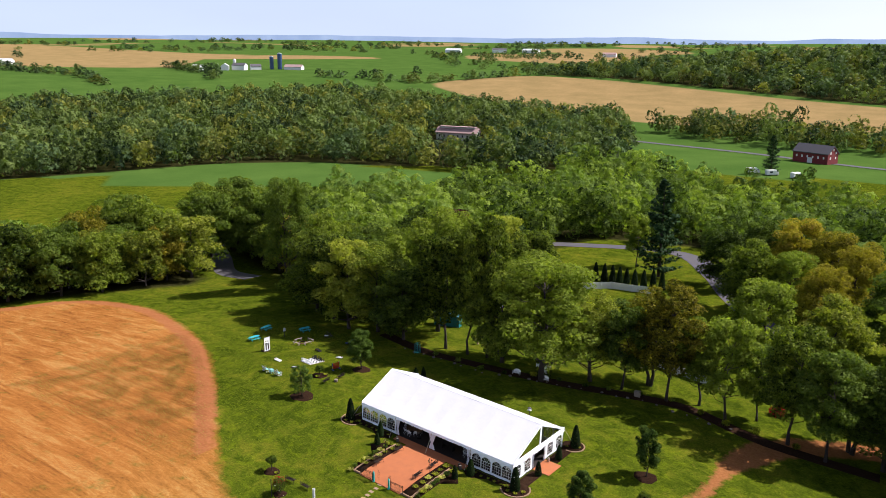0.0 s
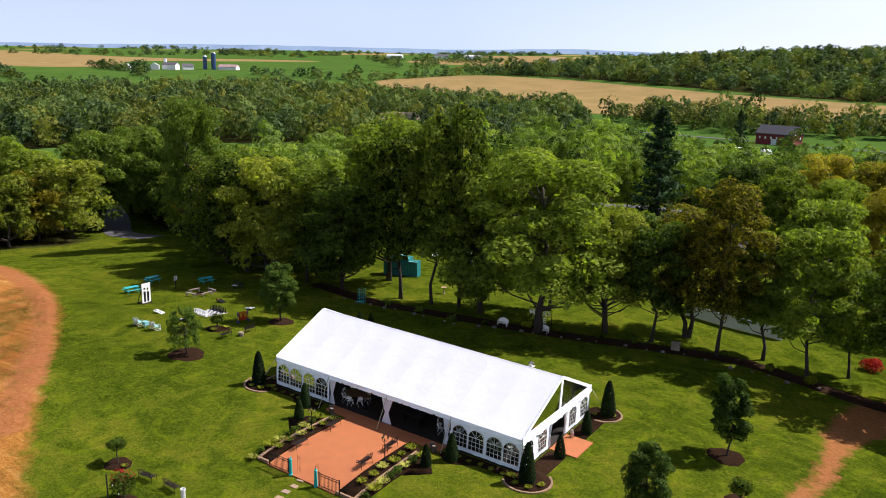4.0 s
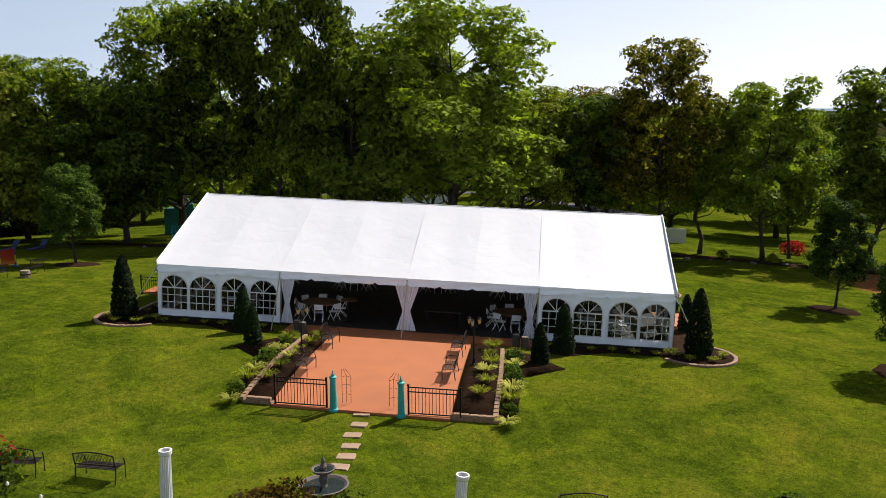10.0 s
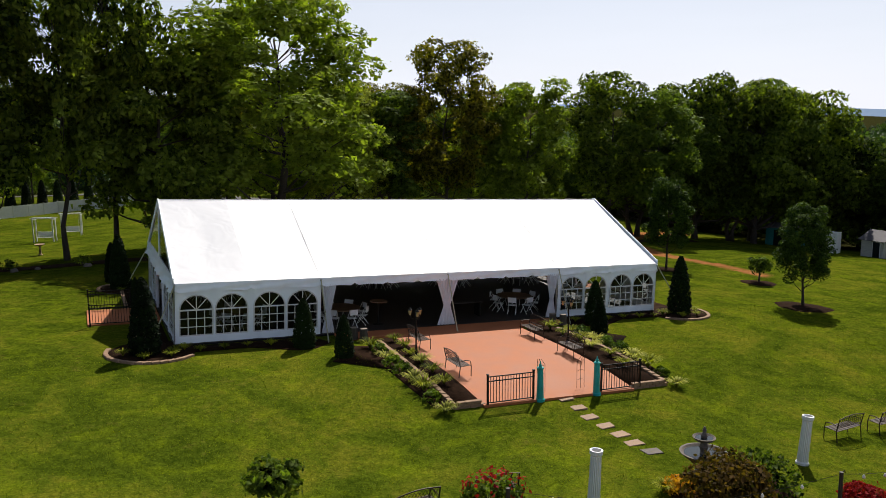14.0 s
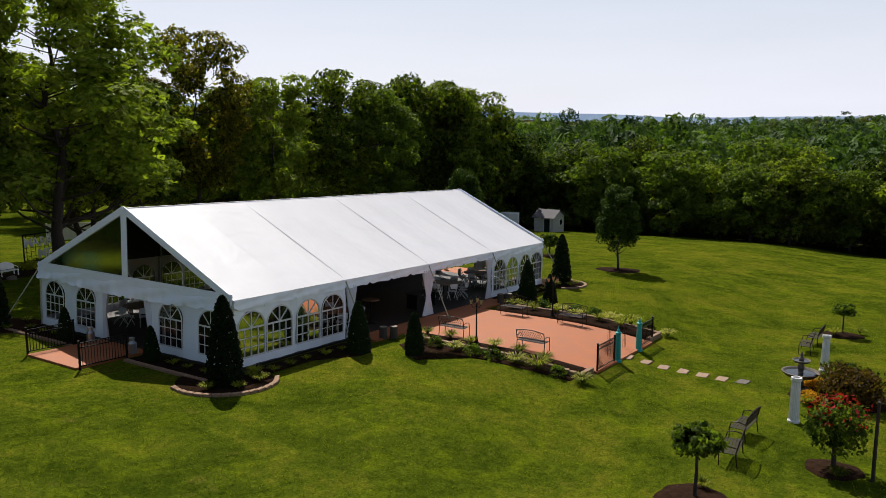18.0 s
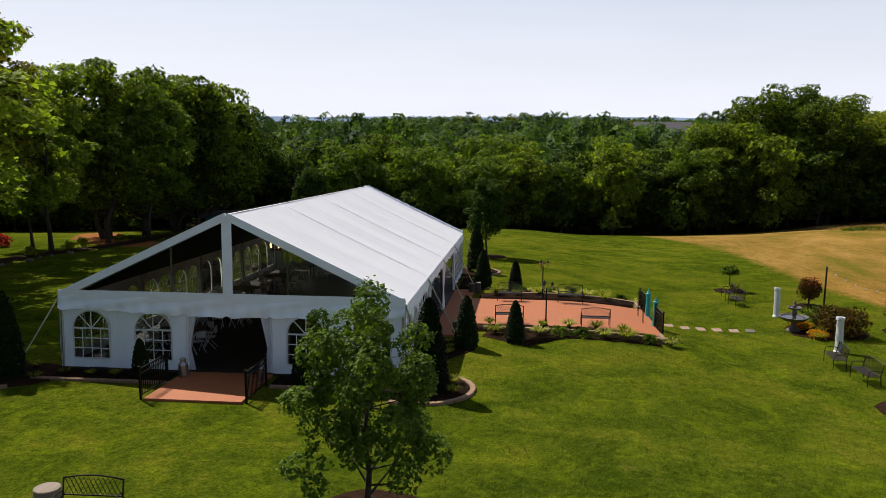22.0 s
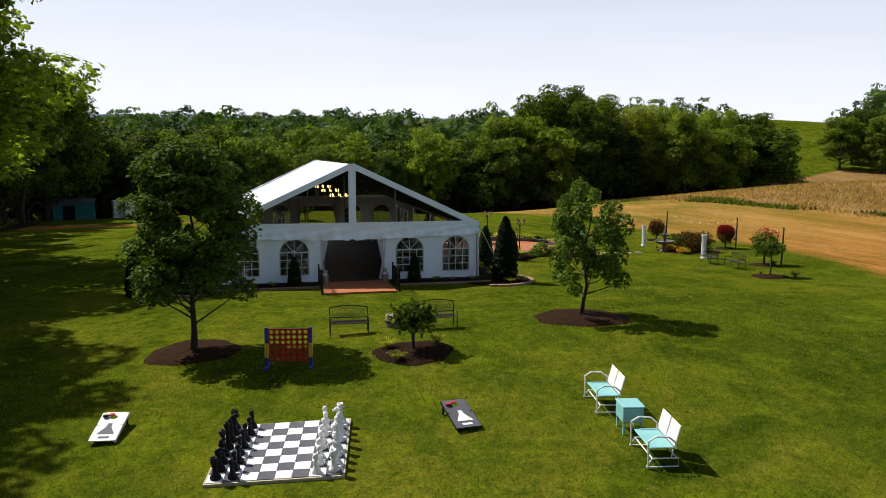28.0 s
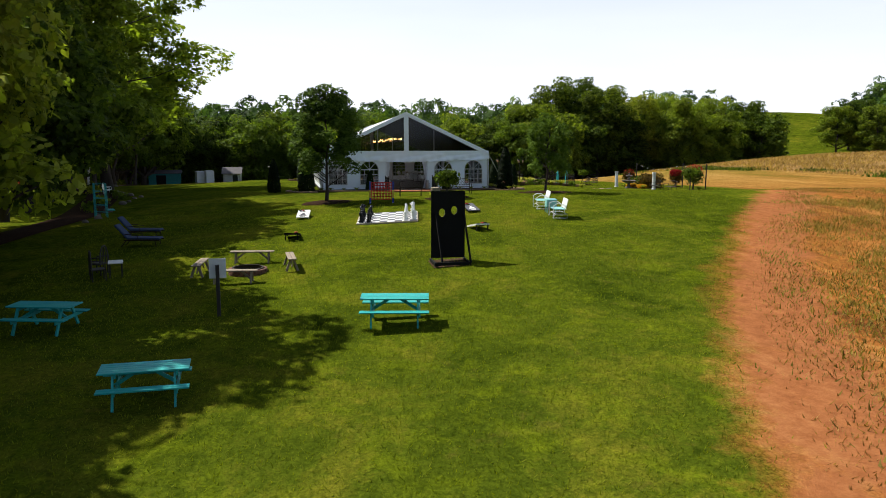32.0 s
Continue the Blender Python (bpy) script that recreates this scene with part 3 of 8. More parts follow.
def line_distance(line, x, y):
    best = 1e9
    for (ax, ay), (bx, by) in zip(line, line[1:]):
        dx, dy = bx - ax, by - ay
        t = max(0.0, min(1.0, ((x - ax) * dx + (y - ay) * dy) / (dx * dx + dy * dy)))
        best = min(best, (x - ax - t * dx) ** 2 + (y - ay - t * dy) ** 2)
    return math.sqrt(best)


def smooth_line(pts, n=6):
    """A rounded line through points."""
    pts = [Vector((*p, 0)) if len(p) == 2 else Vector(p) for p in pts]
    out = []
    for i in range(len(pts) - 1):
        p0, p1, p2, p3 = pts[max(i - 1, 0)], pts[i], pts[i + 1], pts[min(i + 2, len(pts) - 1)]
        for k in range(n):
            t = k / n
            out.append(0.5 * (2 * p1 + (p2 - p0) * t + (2 * p0 - 5 * p1 + 4 * p2 - p3) * t * t + (3 * p1 - p0 - 3 * p2 + p3) * t ** 3))
    return out + [pts[-1]]


# ---------------------------------------------------------------- the land
DRY_EDGE = [(-190, -40), (-135, -22), (-117, -6), (-112, 4), (-103, 9), (-85, 9), (-65, 3), (-56, -0.6), (-48, -4.6), (-38, -11), (-30, -17), (-20, -24), (-12, -29), (0, -31), (14, -29), (32, -28.5), (52, -27), (66, -25)]
DRY = [tuple(p[:2]) for p in smooth_line(DRY_EDGE, 4)] + [(90, -60), (130, -140), (60, -260), (-200, -260)]
CROP = [(-272, 105), (-302, 128), (-290, 175), (-261, 219), (-210, 232), (-150, 242), (-140, 214), (-190, 168), (-215, 150)]
CROP_FAR = [(-1300, 470), (-840, 440), (-640, 330), (-560, 420), (-600, 590), (-720, 760), (-900, 1150), (-1300, 1500), (-1700, 900)]
TAN_FAR = [(-600, 735), (-550, 905), (-400, 880), (-170, 812), (-60, 780), (140, 700), (120, 600), (-50, 600), (-180, 560), (-270, 560), (-430, 640)]
TAN_FAR_W = [(-2300, 900), (-1450, 1100), (-1100, 720), (-1240, 480), (-1700, 300), (-2400, 300)]
TAN_FAR_N = [(-1100, 1500), (-900, 1250), (-640, 1250), (-500, 1500), (-800, 1800)]
WOOD_W = [(-135, -80), (-123, -14), (-112, 16), (-102, 30), (-106, 37), (-126, 40), (-150, 10), (-165, -80)]
WOOD_NW = [(-96, 50), (-74, 42), (-58, 36), (-50, 44), (-54, 72), (-70, 112), (-120, 150), (-150, 110), (-128, 62)]
WOOD_MID = [(-121, 150), (-80, 94), (-49, 112), (-50, 150), (-82, 200), (-140, 200)]
WOOD_N = [(-70, 150), (-50, 134), (-16, 142), (20, 120), (60, 92), (120, 120), (110, 230), (30, 232), (-40, 230), (-100, 280), (-130, 255)]
WOOD_BAND = [(-350, 30), (-318, 120), (-300, 190), (-262, 228), (-150, 250), (-120, 300), (-160, 400), (-240, 540), (-420, 540), (-600, 560), (-590, 390), (-640, 320), (-640, 140), (-560, 10)]
WOOD_HILL = [(-560, 935), (-400, 900), (-170, 830), (-60, 795), (80, 780), (260, 860), (200, 1250), (-300, 1350), (-520, 1200)]
WOOD_E = [(64, 62), (70, 12), (72, -14), (78, -36), (84, -64), (90, -94), (110, -106), (150, -122), (220, -100), (280, -60), (300, 70), (210, 150), (80, 120)]
WOOD_SE = [(140, -148), (150, -188), (225, -235), (190, -200), (160, -166)]
LANE = [(29.5, 3), (30.3, 8), (30.5, 17), (32.5, 25), (36, 30), (42, 35), (54, 41)]
TRACK = [tuple(p[:2]) for p in smooth_line([(-63, 0.4), (-57, -1.6), (-49, -5.6), (-40, -11.5), (-33, -15.8), (-28, -19.5)], 4)]


def build_ground():
    def axis(lo, hi, step, far):
        core = list(np.arange(lo, hi + 0.01, step))
        up, d = [], step
        v = hi
        while v < far:
            d = min(d * 1.075, 160)
            v += d
            up.append(v)
        down, d, v = [], step, lo
        while v > -far:
            d = min(d * 1.075, 160)
            v -= d
            down.append(v)
        return np.array(down[::-1] + core + up)

    xs, ys = axis(-122, 80, 1.25, 4700), axis(-70, 66, 1.25, 4700)
    nx, ny = len(xs), len(ys)
    verts = np.zeros((nx * ny, 3))
    names = ("dry", "crop", "tan", "wood", "earth")
    att = {n: np.full(nx * ny, -50.0) for n in names}
    i = 0
    for y in ys:
        for x in xs:
            z = ground_z(x, y)
            verts[i] = (x, y, z)
            r = math.hypot(x, y)
            if r < 320:
                att["dry"][i] = edge_distance(DRY, x, y)
                att["earth"][i] = max(1.1 - line_distance(TRACK, x, y), 0.8 + 1.5 * smooth_step(12, 23, y) - line_distance(LANE, x, y), (1.2 - abs(att["dry"][i] - 1.6)) if x < -20 else -50)
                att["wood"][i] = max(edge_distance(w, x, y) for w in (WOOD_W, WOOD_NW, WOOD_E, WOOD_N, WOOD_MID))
            elif x < 300 and y > 0:
                att["wood"][i] = max(edge_distance(w, x, y) for w in (WOOD_BAND, WOOD_HILL))
            if x > 300:
                att["wood"][i] = 5.0
            if -400 < x < -100 and 60 < y < 300:
                att["crop"][i] = edge_distance(CROP, x, y)
            elif r > 450 and y > 0:
                att["crop"][i] = edge_distance(CROP_FAR, x, y)
                att["tan"][i] = max(edge_distance(w, x, y) for w in (TAN_FAR, TAN_FAR_W, TAN_FAR_N))
            if r > 330 and x < 300:
                att["crop"][i] = max(att["crop"][i], 5.0)
            if r > 1500:
                v = noise.noise(Vector((x / 420, y / 420, 4.0)))
                att["tan"][i] = max(att["tan"][i], (v - 0.27) * 150 if x < 300 else -50)
                att["crop"][i] = max(att["crop"][i], (-0.1 - v) * 150)
            i += 1
    a = np.arange(nx * ny).reshape(ny, nx)
    faces = np.stack([a[:-1, :-1], a[:-1, 1:], a[1:, 1:], a[1:, :-1]], -1).reshape(-1, 4)
    me = mesh_arrays("ground", verts, faces, True)
    for n in names:
        me.attributes.new(n, "FLOAT", "POINT").data.foreach_set("value", att[n].astype(np.float32))
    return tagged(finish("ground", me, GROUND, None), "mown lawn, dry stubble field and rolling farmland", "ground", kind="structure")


build_ground()


def strip(name, pts, width, material, lift, label, category, crown=0.0):
    """A path laid on the ground along a rounded line."""
    line = smooth_line(pts, 5)
    cols = 4
    verts, faces = [], []
    for i, p in enumerate(line):
        d = (line[min(i + 1, len(line) - 1)] - line[max(i - 1, 0)]).normalized()
        s = Vector((-d.y, d.x, 0))
        for k in range(cols + 1):
            q = p + s * width * (k / cols - 0.5)
            verts.append((q.x, q.y, ground_z(q.x, q.y) + lift + crown * (1 - abs(2 * k / cols - 1))))
    for i in range(len(line) - 1):
        for k in range(cols):
            a = i * (cols + 1) + k
            faces.append((a, a + 1, a + cols + 2, a + cols + 1))
    me = mesh_arrays(name, np.array(verts), np.array(faces), True)
    return tagged(finish(name, me, material, None), label, category, kind="structure")


strip("road", [(-150, 70), (-125, 56), (-108, 45), (-96, 44)], 5.5, ASPHALT, 0.05, "worn grey asphalt drive passing between the trees", "drive")
strip("road", [(-120, 78), (-80, 104), (-44, 122), (-20, 128), (-4, 108), (6, 92), (20, 74)], 6.0, ASPHALT, 0.08, "grey asphalt country road bending behind the trees", "road")
strip("road", [(-200, 455), (-100, 440), (-30, 415), (60, 400)], 6.0, ASPHALT, 0.25, "grey asphalt country road past the red barn", "road")
strip("tree_bed", [(-34, 23), (-24, 20.5), (-12, 21.2), (0, 23.5), (12, 28), (20, 30), (32, 27.5), (46, 29)], 2.4, MULCH, 0.03, "dark mulch bed along the row of trees", "mulch bed", 0.12)

# ---------------------------------------------------------------- plants


def leaf_cards(rng, centres, normals, size, fold=0.25, aspect=0.62):
    """Folded leaf sprays, one four-sided piece each, facing roughly along the normals."""
    n = len(centres)
    nrm = normals + rng.normal(0, 0.8, (n, 3))
    nrm /= np.linalg.norm(nrm, axis=1)[:, None] + 1e-9
    ref = rng.normal(0, 1, (n, 3))
    a = np.cross(nrm, ref)
    a /= np.linalg.norm(a, axis=1)[:, None] + 1e-9
    b = np.cross(nrm, a)
    s = (size * rng.uniform(0.6, 1.35, n))[:, None]
    v = np.stack([centres - a * s, centres - b * s * aspect - nrm * s * fold, centres + a * s, centres + b * s * aspect - nrm * s * fold], 1)
    return v.reshape(-1, 3), np.arange(4 * n).reshape(-1, 4)


def blob_points(rng, blobs, count, shell=0.72, stray=0.07):
    """Points near the skins of overlapping lumps, most of them on top, with their outward directions."""
    r = np.array([b[3] for b in blobs])
    pick = rng.choice(len(blobs), count, p=r ** 2 / (r ** 2).sum())
    d = rng.normal(0, 1, (count, 3))
    d[:, 2] += 0.45
    d /= np.linalg.norm(d, axis=1)[:, None]
    rad = np.where(rng.random(count) < stray, rng.uniform(1.0, 1.3, count), shell + (1.05 - shell) * rng.random(count) ** 0.6)
    c = np.array([b[:3] for b in blobs])[pick]
    flat = np.array([b[4] if len(b) > 4 else 0.8 for b in blobs])[pick]
    p = c + d * (rad * r[pick])[:, None] * np.stack([np.ones(count), np.ones(count), flat], 1)
    return p, d


def crown_blobs(rng, h, base, radius, lumps, top_heavy=0.0, lump=0.42, flat=(0.4, 0.7)):
    """Lumps of foliage filling a crown between two heights."""
    out = []
    ch = h - base
    for i in range(lumps):
        u = (i + rng.random()) / lumps
        z = base + ch * (0.12 + 0.8 * u)
        t = (z - base) / ch
        wide = math.sin(math.pi * min(0.97, (0.16 + 0.78 * t) ** (1.0 + top_heavy))) ** 0.65
        a = i * 2.4 + rng.random() * 1.2
        rr = radius * wide * (0.3 + 0.6 * math.sqrt(rng.random()))
        out.append((rr * math.cos(a), rr * math.sin(a), z, radius * lump * rng.uniform(0.65, 1.35), rng.uniform(*flat)))
    return out


def limbs(bm, rng, h, base, r0, blobs, lean=0.4, sides=8, stems=1):
    """A tapered, slightly crooked trunk with limbs reaching into the lumps."""
    for s in range(stems):
        a = rng.random() * 6.28
        foot = Vector((0.5 * r0 * stems * math.cos(a), 0.5 * r0 * stems * math.sin(a), -0.25)) if stems > 1 else Vector((0, 0, -0.25))
        top = Vector((lean * rng.normal(), lean * rng.normal(), h * rng.uniform(0.72, 0.85))) + (Vector((math.cos(a), math.sin(a), 0)) * h * 0.12 if stems > 1 else Vector())
        pts, rad = [], []
        for k in range(7):
            t = k / 6
            p = foot.lerp(top, t) + Vector((rng.normal(), rng.normal(), 0)) * (0.02 * h * math.sin(math.pi * t))
            pts.append(p)
            rad.append(r0 * ((1.35 if k == 0 else 1.0) - 0.85 * t))
        tube(bm, pts, rad, sides)
        for b in blobs:
            if b[2] < base * 0.8 or rng.random() > 0.75:
                continue
            t = min(0.9, max(0.15, (b[2] - b[3] * 0.8 - abs(b[0]) * 0.4) / top.z))
            k = min(5, int(t * 6))
            p = pts[k].lerp(pts[k + 1], t * 6 - k)
            q = Vector(b[:3])
            m = p.lerp(q, 0.55) + Vector((0, 0, -0.05 * h * rng.random()))
            r = rad[k] * 0.42
            tube(bm, [p, m, q], [r, r * 0.6, r * 0.15], 5, False)


def tree_meshes(name, seed, h, base, radius, lumps, leaves, size, trunk=None, stems=1, top_heavy=0.0, lump=0.42, inner=0.15, lean=0.4, flat=(0.4, 0.7)):
    rng = np.random.default_rng(seed)
    blobs = crown_blobs(rng, h, base, radius, lumps, top_heavy, lump, flat)
    bm = bmesh.new()
    limbs(bm, rng, h, base, trunk or h * 0.016, blobs, lean, 8, stems)
    wood = bpy.data.meshes.new(name + "_trunk")
    bm.to_mesh(wood)
    bm.free()
    wood.shade_smooth()
    p, d = blob_points(rng, blobs, leaves)
    v1, f1 = leaf_cards(rng, p, d * 1.3 + np.array([0, 0, 0.9]), size, 0.2, 0.8)
    k = int(leaves * inner)
    p, d = blob_points(rng, blobs, k, 0.15)
    q = (p - np.array([0, 0, (h + base) / 2])) * 0.82 + np.array([0, 0, (h + base) / 2])
    v2, f2 = leaf_cards(rng, q, d, size * 1.9, 0.2, 0.8)
    crown = mesh_arrays(name + "_crown", np.vstack([v1, v2]), np.vstack([f1, f2 + len(v1)]))
    return wood, crown


def tree(meshes, m, label, leaf, wood=BARK, category="tree", group="", name="tree"):
    root = thing(name, m, label, category, group)
    for nm, me, mat in (("trunk", meshes[0], wood), ("crown", meshes[1], leaf)):
        ob = new(nm, me)
        if not me.materials:
            me.materials.append(mat)
        if me.materials[0] != mat:
            ob.material_slots[0].link = "OBJECT"
            ob.material_slots[0].material = mat
        ob.parent = root
    return root


def turned(x, y, turn, scale, tall=1.0, sink=0.1):
    return Matrix.Translation((x, y, ground_z(x, y) - sink)) @ pose(0, 0, 0, 0, 0, turn) @ Matrix.Diagonal((scale, scale, scale * tall, 1))


rnd = random.Random(5)
TALL = [tree_meshes("tall_tree", s, 22, 1.4 + 1.2 * st, 6.8, 50, 12000, 0.27, 0.34, st, 0.1, 0.25, 0.2) for s, st in ((11, 1), (12, 2), (13, 1), (14, 2))]
ROUND = [tree_meshes("round_tree", s, 14, 1.0, 5.8, 42, 9000, 0.27, 0.27, 1, 0.0, 0.26, 0.22) for s in (21, 22, 23)]
EDGE = [tree_meshes("edge_tree", s, 13, 0.5, 4.9, 24, 2600, 0.38, 0.22, 1, 0.0, 0.35, 0.15) for s in (31, 32, 33, 34)]
THIN = [tree_meshes("slender_tree", s, 17, 3.2, 4.4, 36, 7000, 0.26, 0.2, 1, 0.25, 0.26, 0.14) for s in (41, 42, 43)]
PEAR = [tree_meshes("pear_tree", s, 6.4, 1.1, 1.65, 46, 13000, 0.07, 0.085, 1, -0.15, 0.25, 0.14, 0.12, (0.6, 0.95)) for s in (51, 52)]
AIRY = [tree_meshes("young_tree", 57, 4.8, 0.7, 1.75, 44, 9500, 0.06, 0.08, 1, -0.1, 0.17, 0.06, 0.18, (0.8, 1.3))]

N_ROW = "row of tall trees behind the tent"
spots = [  # x, y, mesh, scale, tall, leaf
    (-28, 31, TALL[0], 1.05, 1.0, LEAF), (-21, 24.3, THIN[1], 1.15, 1.1, LEAF), (-16.4, 24.4, THIN[0], 1.0, 1.36, LEAF),
    (-13.0, 25.2, THIN[2], 1.0, 1.48, LEAF), (-9.8, 25.0, ROUND[1], 1.15, 1.05, LEAF), (-4.0, 31.5, THIN[1], 1.0, 1.05, LEAF_LIGHT),
    (-1.0, 22.8, TALL[0], 1.3, 0.74, LEAF), (4.5, 28.6, TALL[3], 0.75, 0.9, LEAF_LIGHT), (9.6, 29.2, THIN[1], 1.0, 0.85, LEAF_DARK),
    (12.2, 33.6, TALL[1], 0.8, 0.88, LEAF_GOLD), (16.5, 30.0, THIN[2], 1.1, 1.05, LEAF_GOLD), (20.7, 32.5, THIN[0], 0.95, 0.9, LEAF),
    (25.6, 29.8, THIN[1], 1.0, 0.96, LEAF), (28.9, 33.6, THIN[2], 0.75, 0.95, LEAF_DARK),
    (34.4, 29.4, THIN[0], 1.12, 0.93, LEAF), (39.6, 28.0, THIN[2], 1.05, 0.92, LEAF_DARK), (41.5, 33.5, TALL[3], 0.82, 0.77, LEAF_DARK), (46.0, 31.5, TALL[0], 0.83, 0.80, LEAF_DARK),
    (50.0, 33.2, ROUND[1], 1.2, 1.15, LEAF), (54.0, 31.5, TALL[1], 0.74, 0.72, LEAF_DARK), (55.5, 29.5, ROUND[2], 1.2, 1.12, LEAF), (59.0, 33.5, ROUND[2], 1.23, 1.15, LEAF_DARK), (63.5, 31.0, ROUND[0], 1.23, 1.12, LEAF), (68.5, 35.0, ROUND[1], 1.15, 1.0, LEAF), (72.5, 29.0, ROUND[2], 1.1, 0.95, LEAF_DARK), (77.0, 37.0, ROUND[0], 1.1, 0.9, LEAF),
    (-40, 36, ROUND[1], 1.15, 1.05, LEAF), (-46, 34, ROUND[2], 1.0, 1.0, LEAF_LIGHT), (-54, 33, ROUND[0], 0.95, 1.0, LEAF),
    (-62, 37, ROUND[1], 1.05, 1.0, LEAF_DARK), (-76, 38.5, TALL[1], 0.82, 1.5, LEAF_DARK),
    (-41.5, 21.6, ROUND[0], 1.12, 1.12, LEAF_LIGHT), (-48.5, 24.5, ROUND[1], 1.3, 0.95, LEAF), (-36.0, 23.5, TALL[2], 0.88, 0.88, LEAF), (-56, 27.5, ROUND[2], 1.25, 0.98, LEAF), (-29, 22.5, ROUND[1], 1.0, 1.03, LEAF_DARK),
]
for x, y, ms, s, tall, leaf in spots:
    tone = {LEAF: "full green", LEAF_LIGHT: "light green", LEAF_DARK: "dark green", LEAF_GOLD: "yellowing"}[leaf]
    tree(ms, turned(x, y, rnd.uniform(0, 360), s, tall), f"tall leafy tree with a {tone} crown beside the lawn", leaf, BARK_DARK, group=N_ROW)

lawn_trees = "young trees in mulch rings"
for x, y, ms, s, tall, leaf, lab in (
        (-23.9, 6.3, PEAR[0], 1.26, 0.84, LEAF_PEAR, "dense oval young tree in a mulch ring"), (-23.2, -6.9, AIRY[0], 1.0, 1.0, LEAF_PEAR, "airy young tree with thin leafy boughs in a mulch ring"),
        (23.6, 6.6, PEAR[1], 1.05, 1.02, LEAF_PEAR, "dense oval young tree in a mulch ring"), (22.0, -7.2, PEAR[0], 0.98, 0.98, LEAF_PEAR, "dense oval young tree in a mulch ring")):
    tree(ms, turned(x, y, rnd.uniform(0, 360), s, tall, 0.0), lab, leaf, BARK_DARK, group=lawn_trees)


def mulch_ring(x, y, r, squash=1.0):
    bm = bmesh.new()
    rings = []
    for f, h in ((1.0, -0.06), (0.93, 0.035), (0.6, 0.07), (0.12, 0.12)):
        ring = []
        for k in range(28):
            a = 2 * math.pi * k / 28
            w = r * f * (1 + 0.06 * math.sin(3 * a + x) + 0.04 * math.sin(7 * a))
            px, py = x + w * math.cos(a), y + w * math.sin(a) * squash
            ring.append(bm.verts.new((px, py, ground_z(px, py) + h)))
        rings.append(ring)
    for r0, r1 in zip(rings, rings[1:]):
        for k in range(28):
            bm.faces.new((r0[k], r0[(k + 1) % 28], r1[(k + 1) % 28], r1[k]))
    bm.faces.new(rings[-1])
    return tagged(part("mulch_ring", bm, MULCH, None, "", True), "low round bed of dark bark mulch", "mulch bed", "mulch rings")


for x, y, r in ((-23.9, 6.3, 1.5), (-23.2, -6.9, 1.75), (23.6, 6.6, 1.5), (22.0, -7.2, 1.6), (-26.6, -0.2, 1.25), (26.2, 0.2, 1.2), (12.5, -22.7, 1.0), (-11.8, -22.4, 1.0), (0.5, -24.2, 1.9), (-7.45, -25.0, 0.8), (1.0, -27.7, 0.75), (7.6, -25.8, 0.75)):
    mulch_ring(x, y, r)


def cedar_mesh(seed, h, r):
    rng = np.random.default_rng(seed)
    n = 3600
    t = rng.random(n) ** 1.1
    prof = r * np.clip(np.minimum((1 - t) ** 0.48 * 1.1, 0.86 + 1.2 * t), 0, 1) * (1 + 0.06 * np.sin(9 * t * 6.28))
    a = rng.random(n) * 6.283
    c = np.stack([prof * np.cos(a), prof * np.sin(a), 0.05 + t * h * 0.97], 1)
    d = np.stack([np.cos(a), np.sin(a), 0.5 + 0 * a], 1)
    v, f = leaf_cards(rng, c * np.array([0.95, 0.95, 1]), d * 2.2, 0.085, 0.2, 0.5)
    bm = bmesh.new()
    lathe(bm, [(r * 0.6, 0.0), (r * 0.88, h * 0.15), (r * 0.82, h * 0.45), (r * 0.6, h * 0.75), (0.03, h * 0.96)], 12)
    bm.verts.ensure_lookup_table()
    cv = np.array([tuple(q.co) for q in bm.verts])
    core = mesh_arrays("cedar_core", cv, np.array([[q.index for q in f_.verts] for f_ in bm.faces if len(f_.verts) == 4]))
    bm.free()
    wood = bpy.data.meshes.new("cedar_trunk")
    b2 = bmesh.new()
    tube(b2, [(0, 0, -0.15), (0, 0, h * 0.5)], [0.06, 0.03], 6)
    b2.to_mesh(wood)
    b2.free()
    nv = len(v)
    fc = np.array([[q for q in p.vertices] for p in core.polygons])
    crown = mesh_arrays("cedar_crown", np.vstack([v, cv]), np.vstack([f, fc + nv]))
    bpy.data.meshes.remove(core)
    return wood, crown


CEDAR = [cedar_mesh(s, 3.1, 0.62) for s in (61, 62)]
for x, y, h in ((-13.4, -7.05, 3.1), (13.2, -6.95, 3.1), (-13.6, 7.2, 3.0), (13.6, 7.0, 3.2), (-7.25, -7.8, 2.1), (-6.12, -9.7, 1.75), (7.3, -7.7, 2.2), (6.27, -9.55, 1.75),
                (13.5, -2.2, 1.9), (13.5, 2.8, 2.0), (-13.1, 2.75, 1.4), (-13.1, -2.75, 1.4), (-13.9, 9.4, 2.3)):
    s = h / 3.1
    tree(CEDAR[0] if x < 0 else CEDAR[1], turned(x, y, x * 40, s * (1.15 if h < 2.3 else 1.0), 1 / (1.15 if h < 2.3 else 1.0), 0.0), "dark green clipped conical evergreen beside the tent", LEAF_CEDAR, BARK_DARK, "evergreen", "evergreens round the tent", "evergreen")


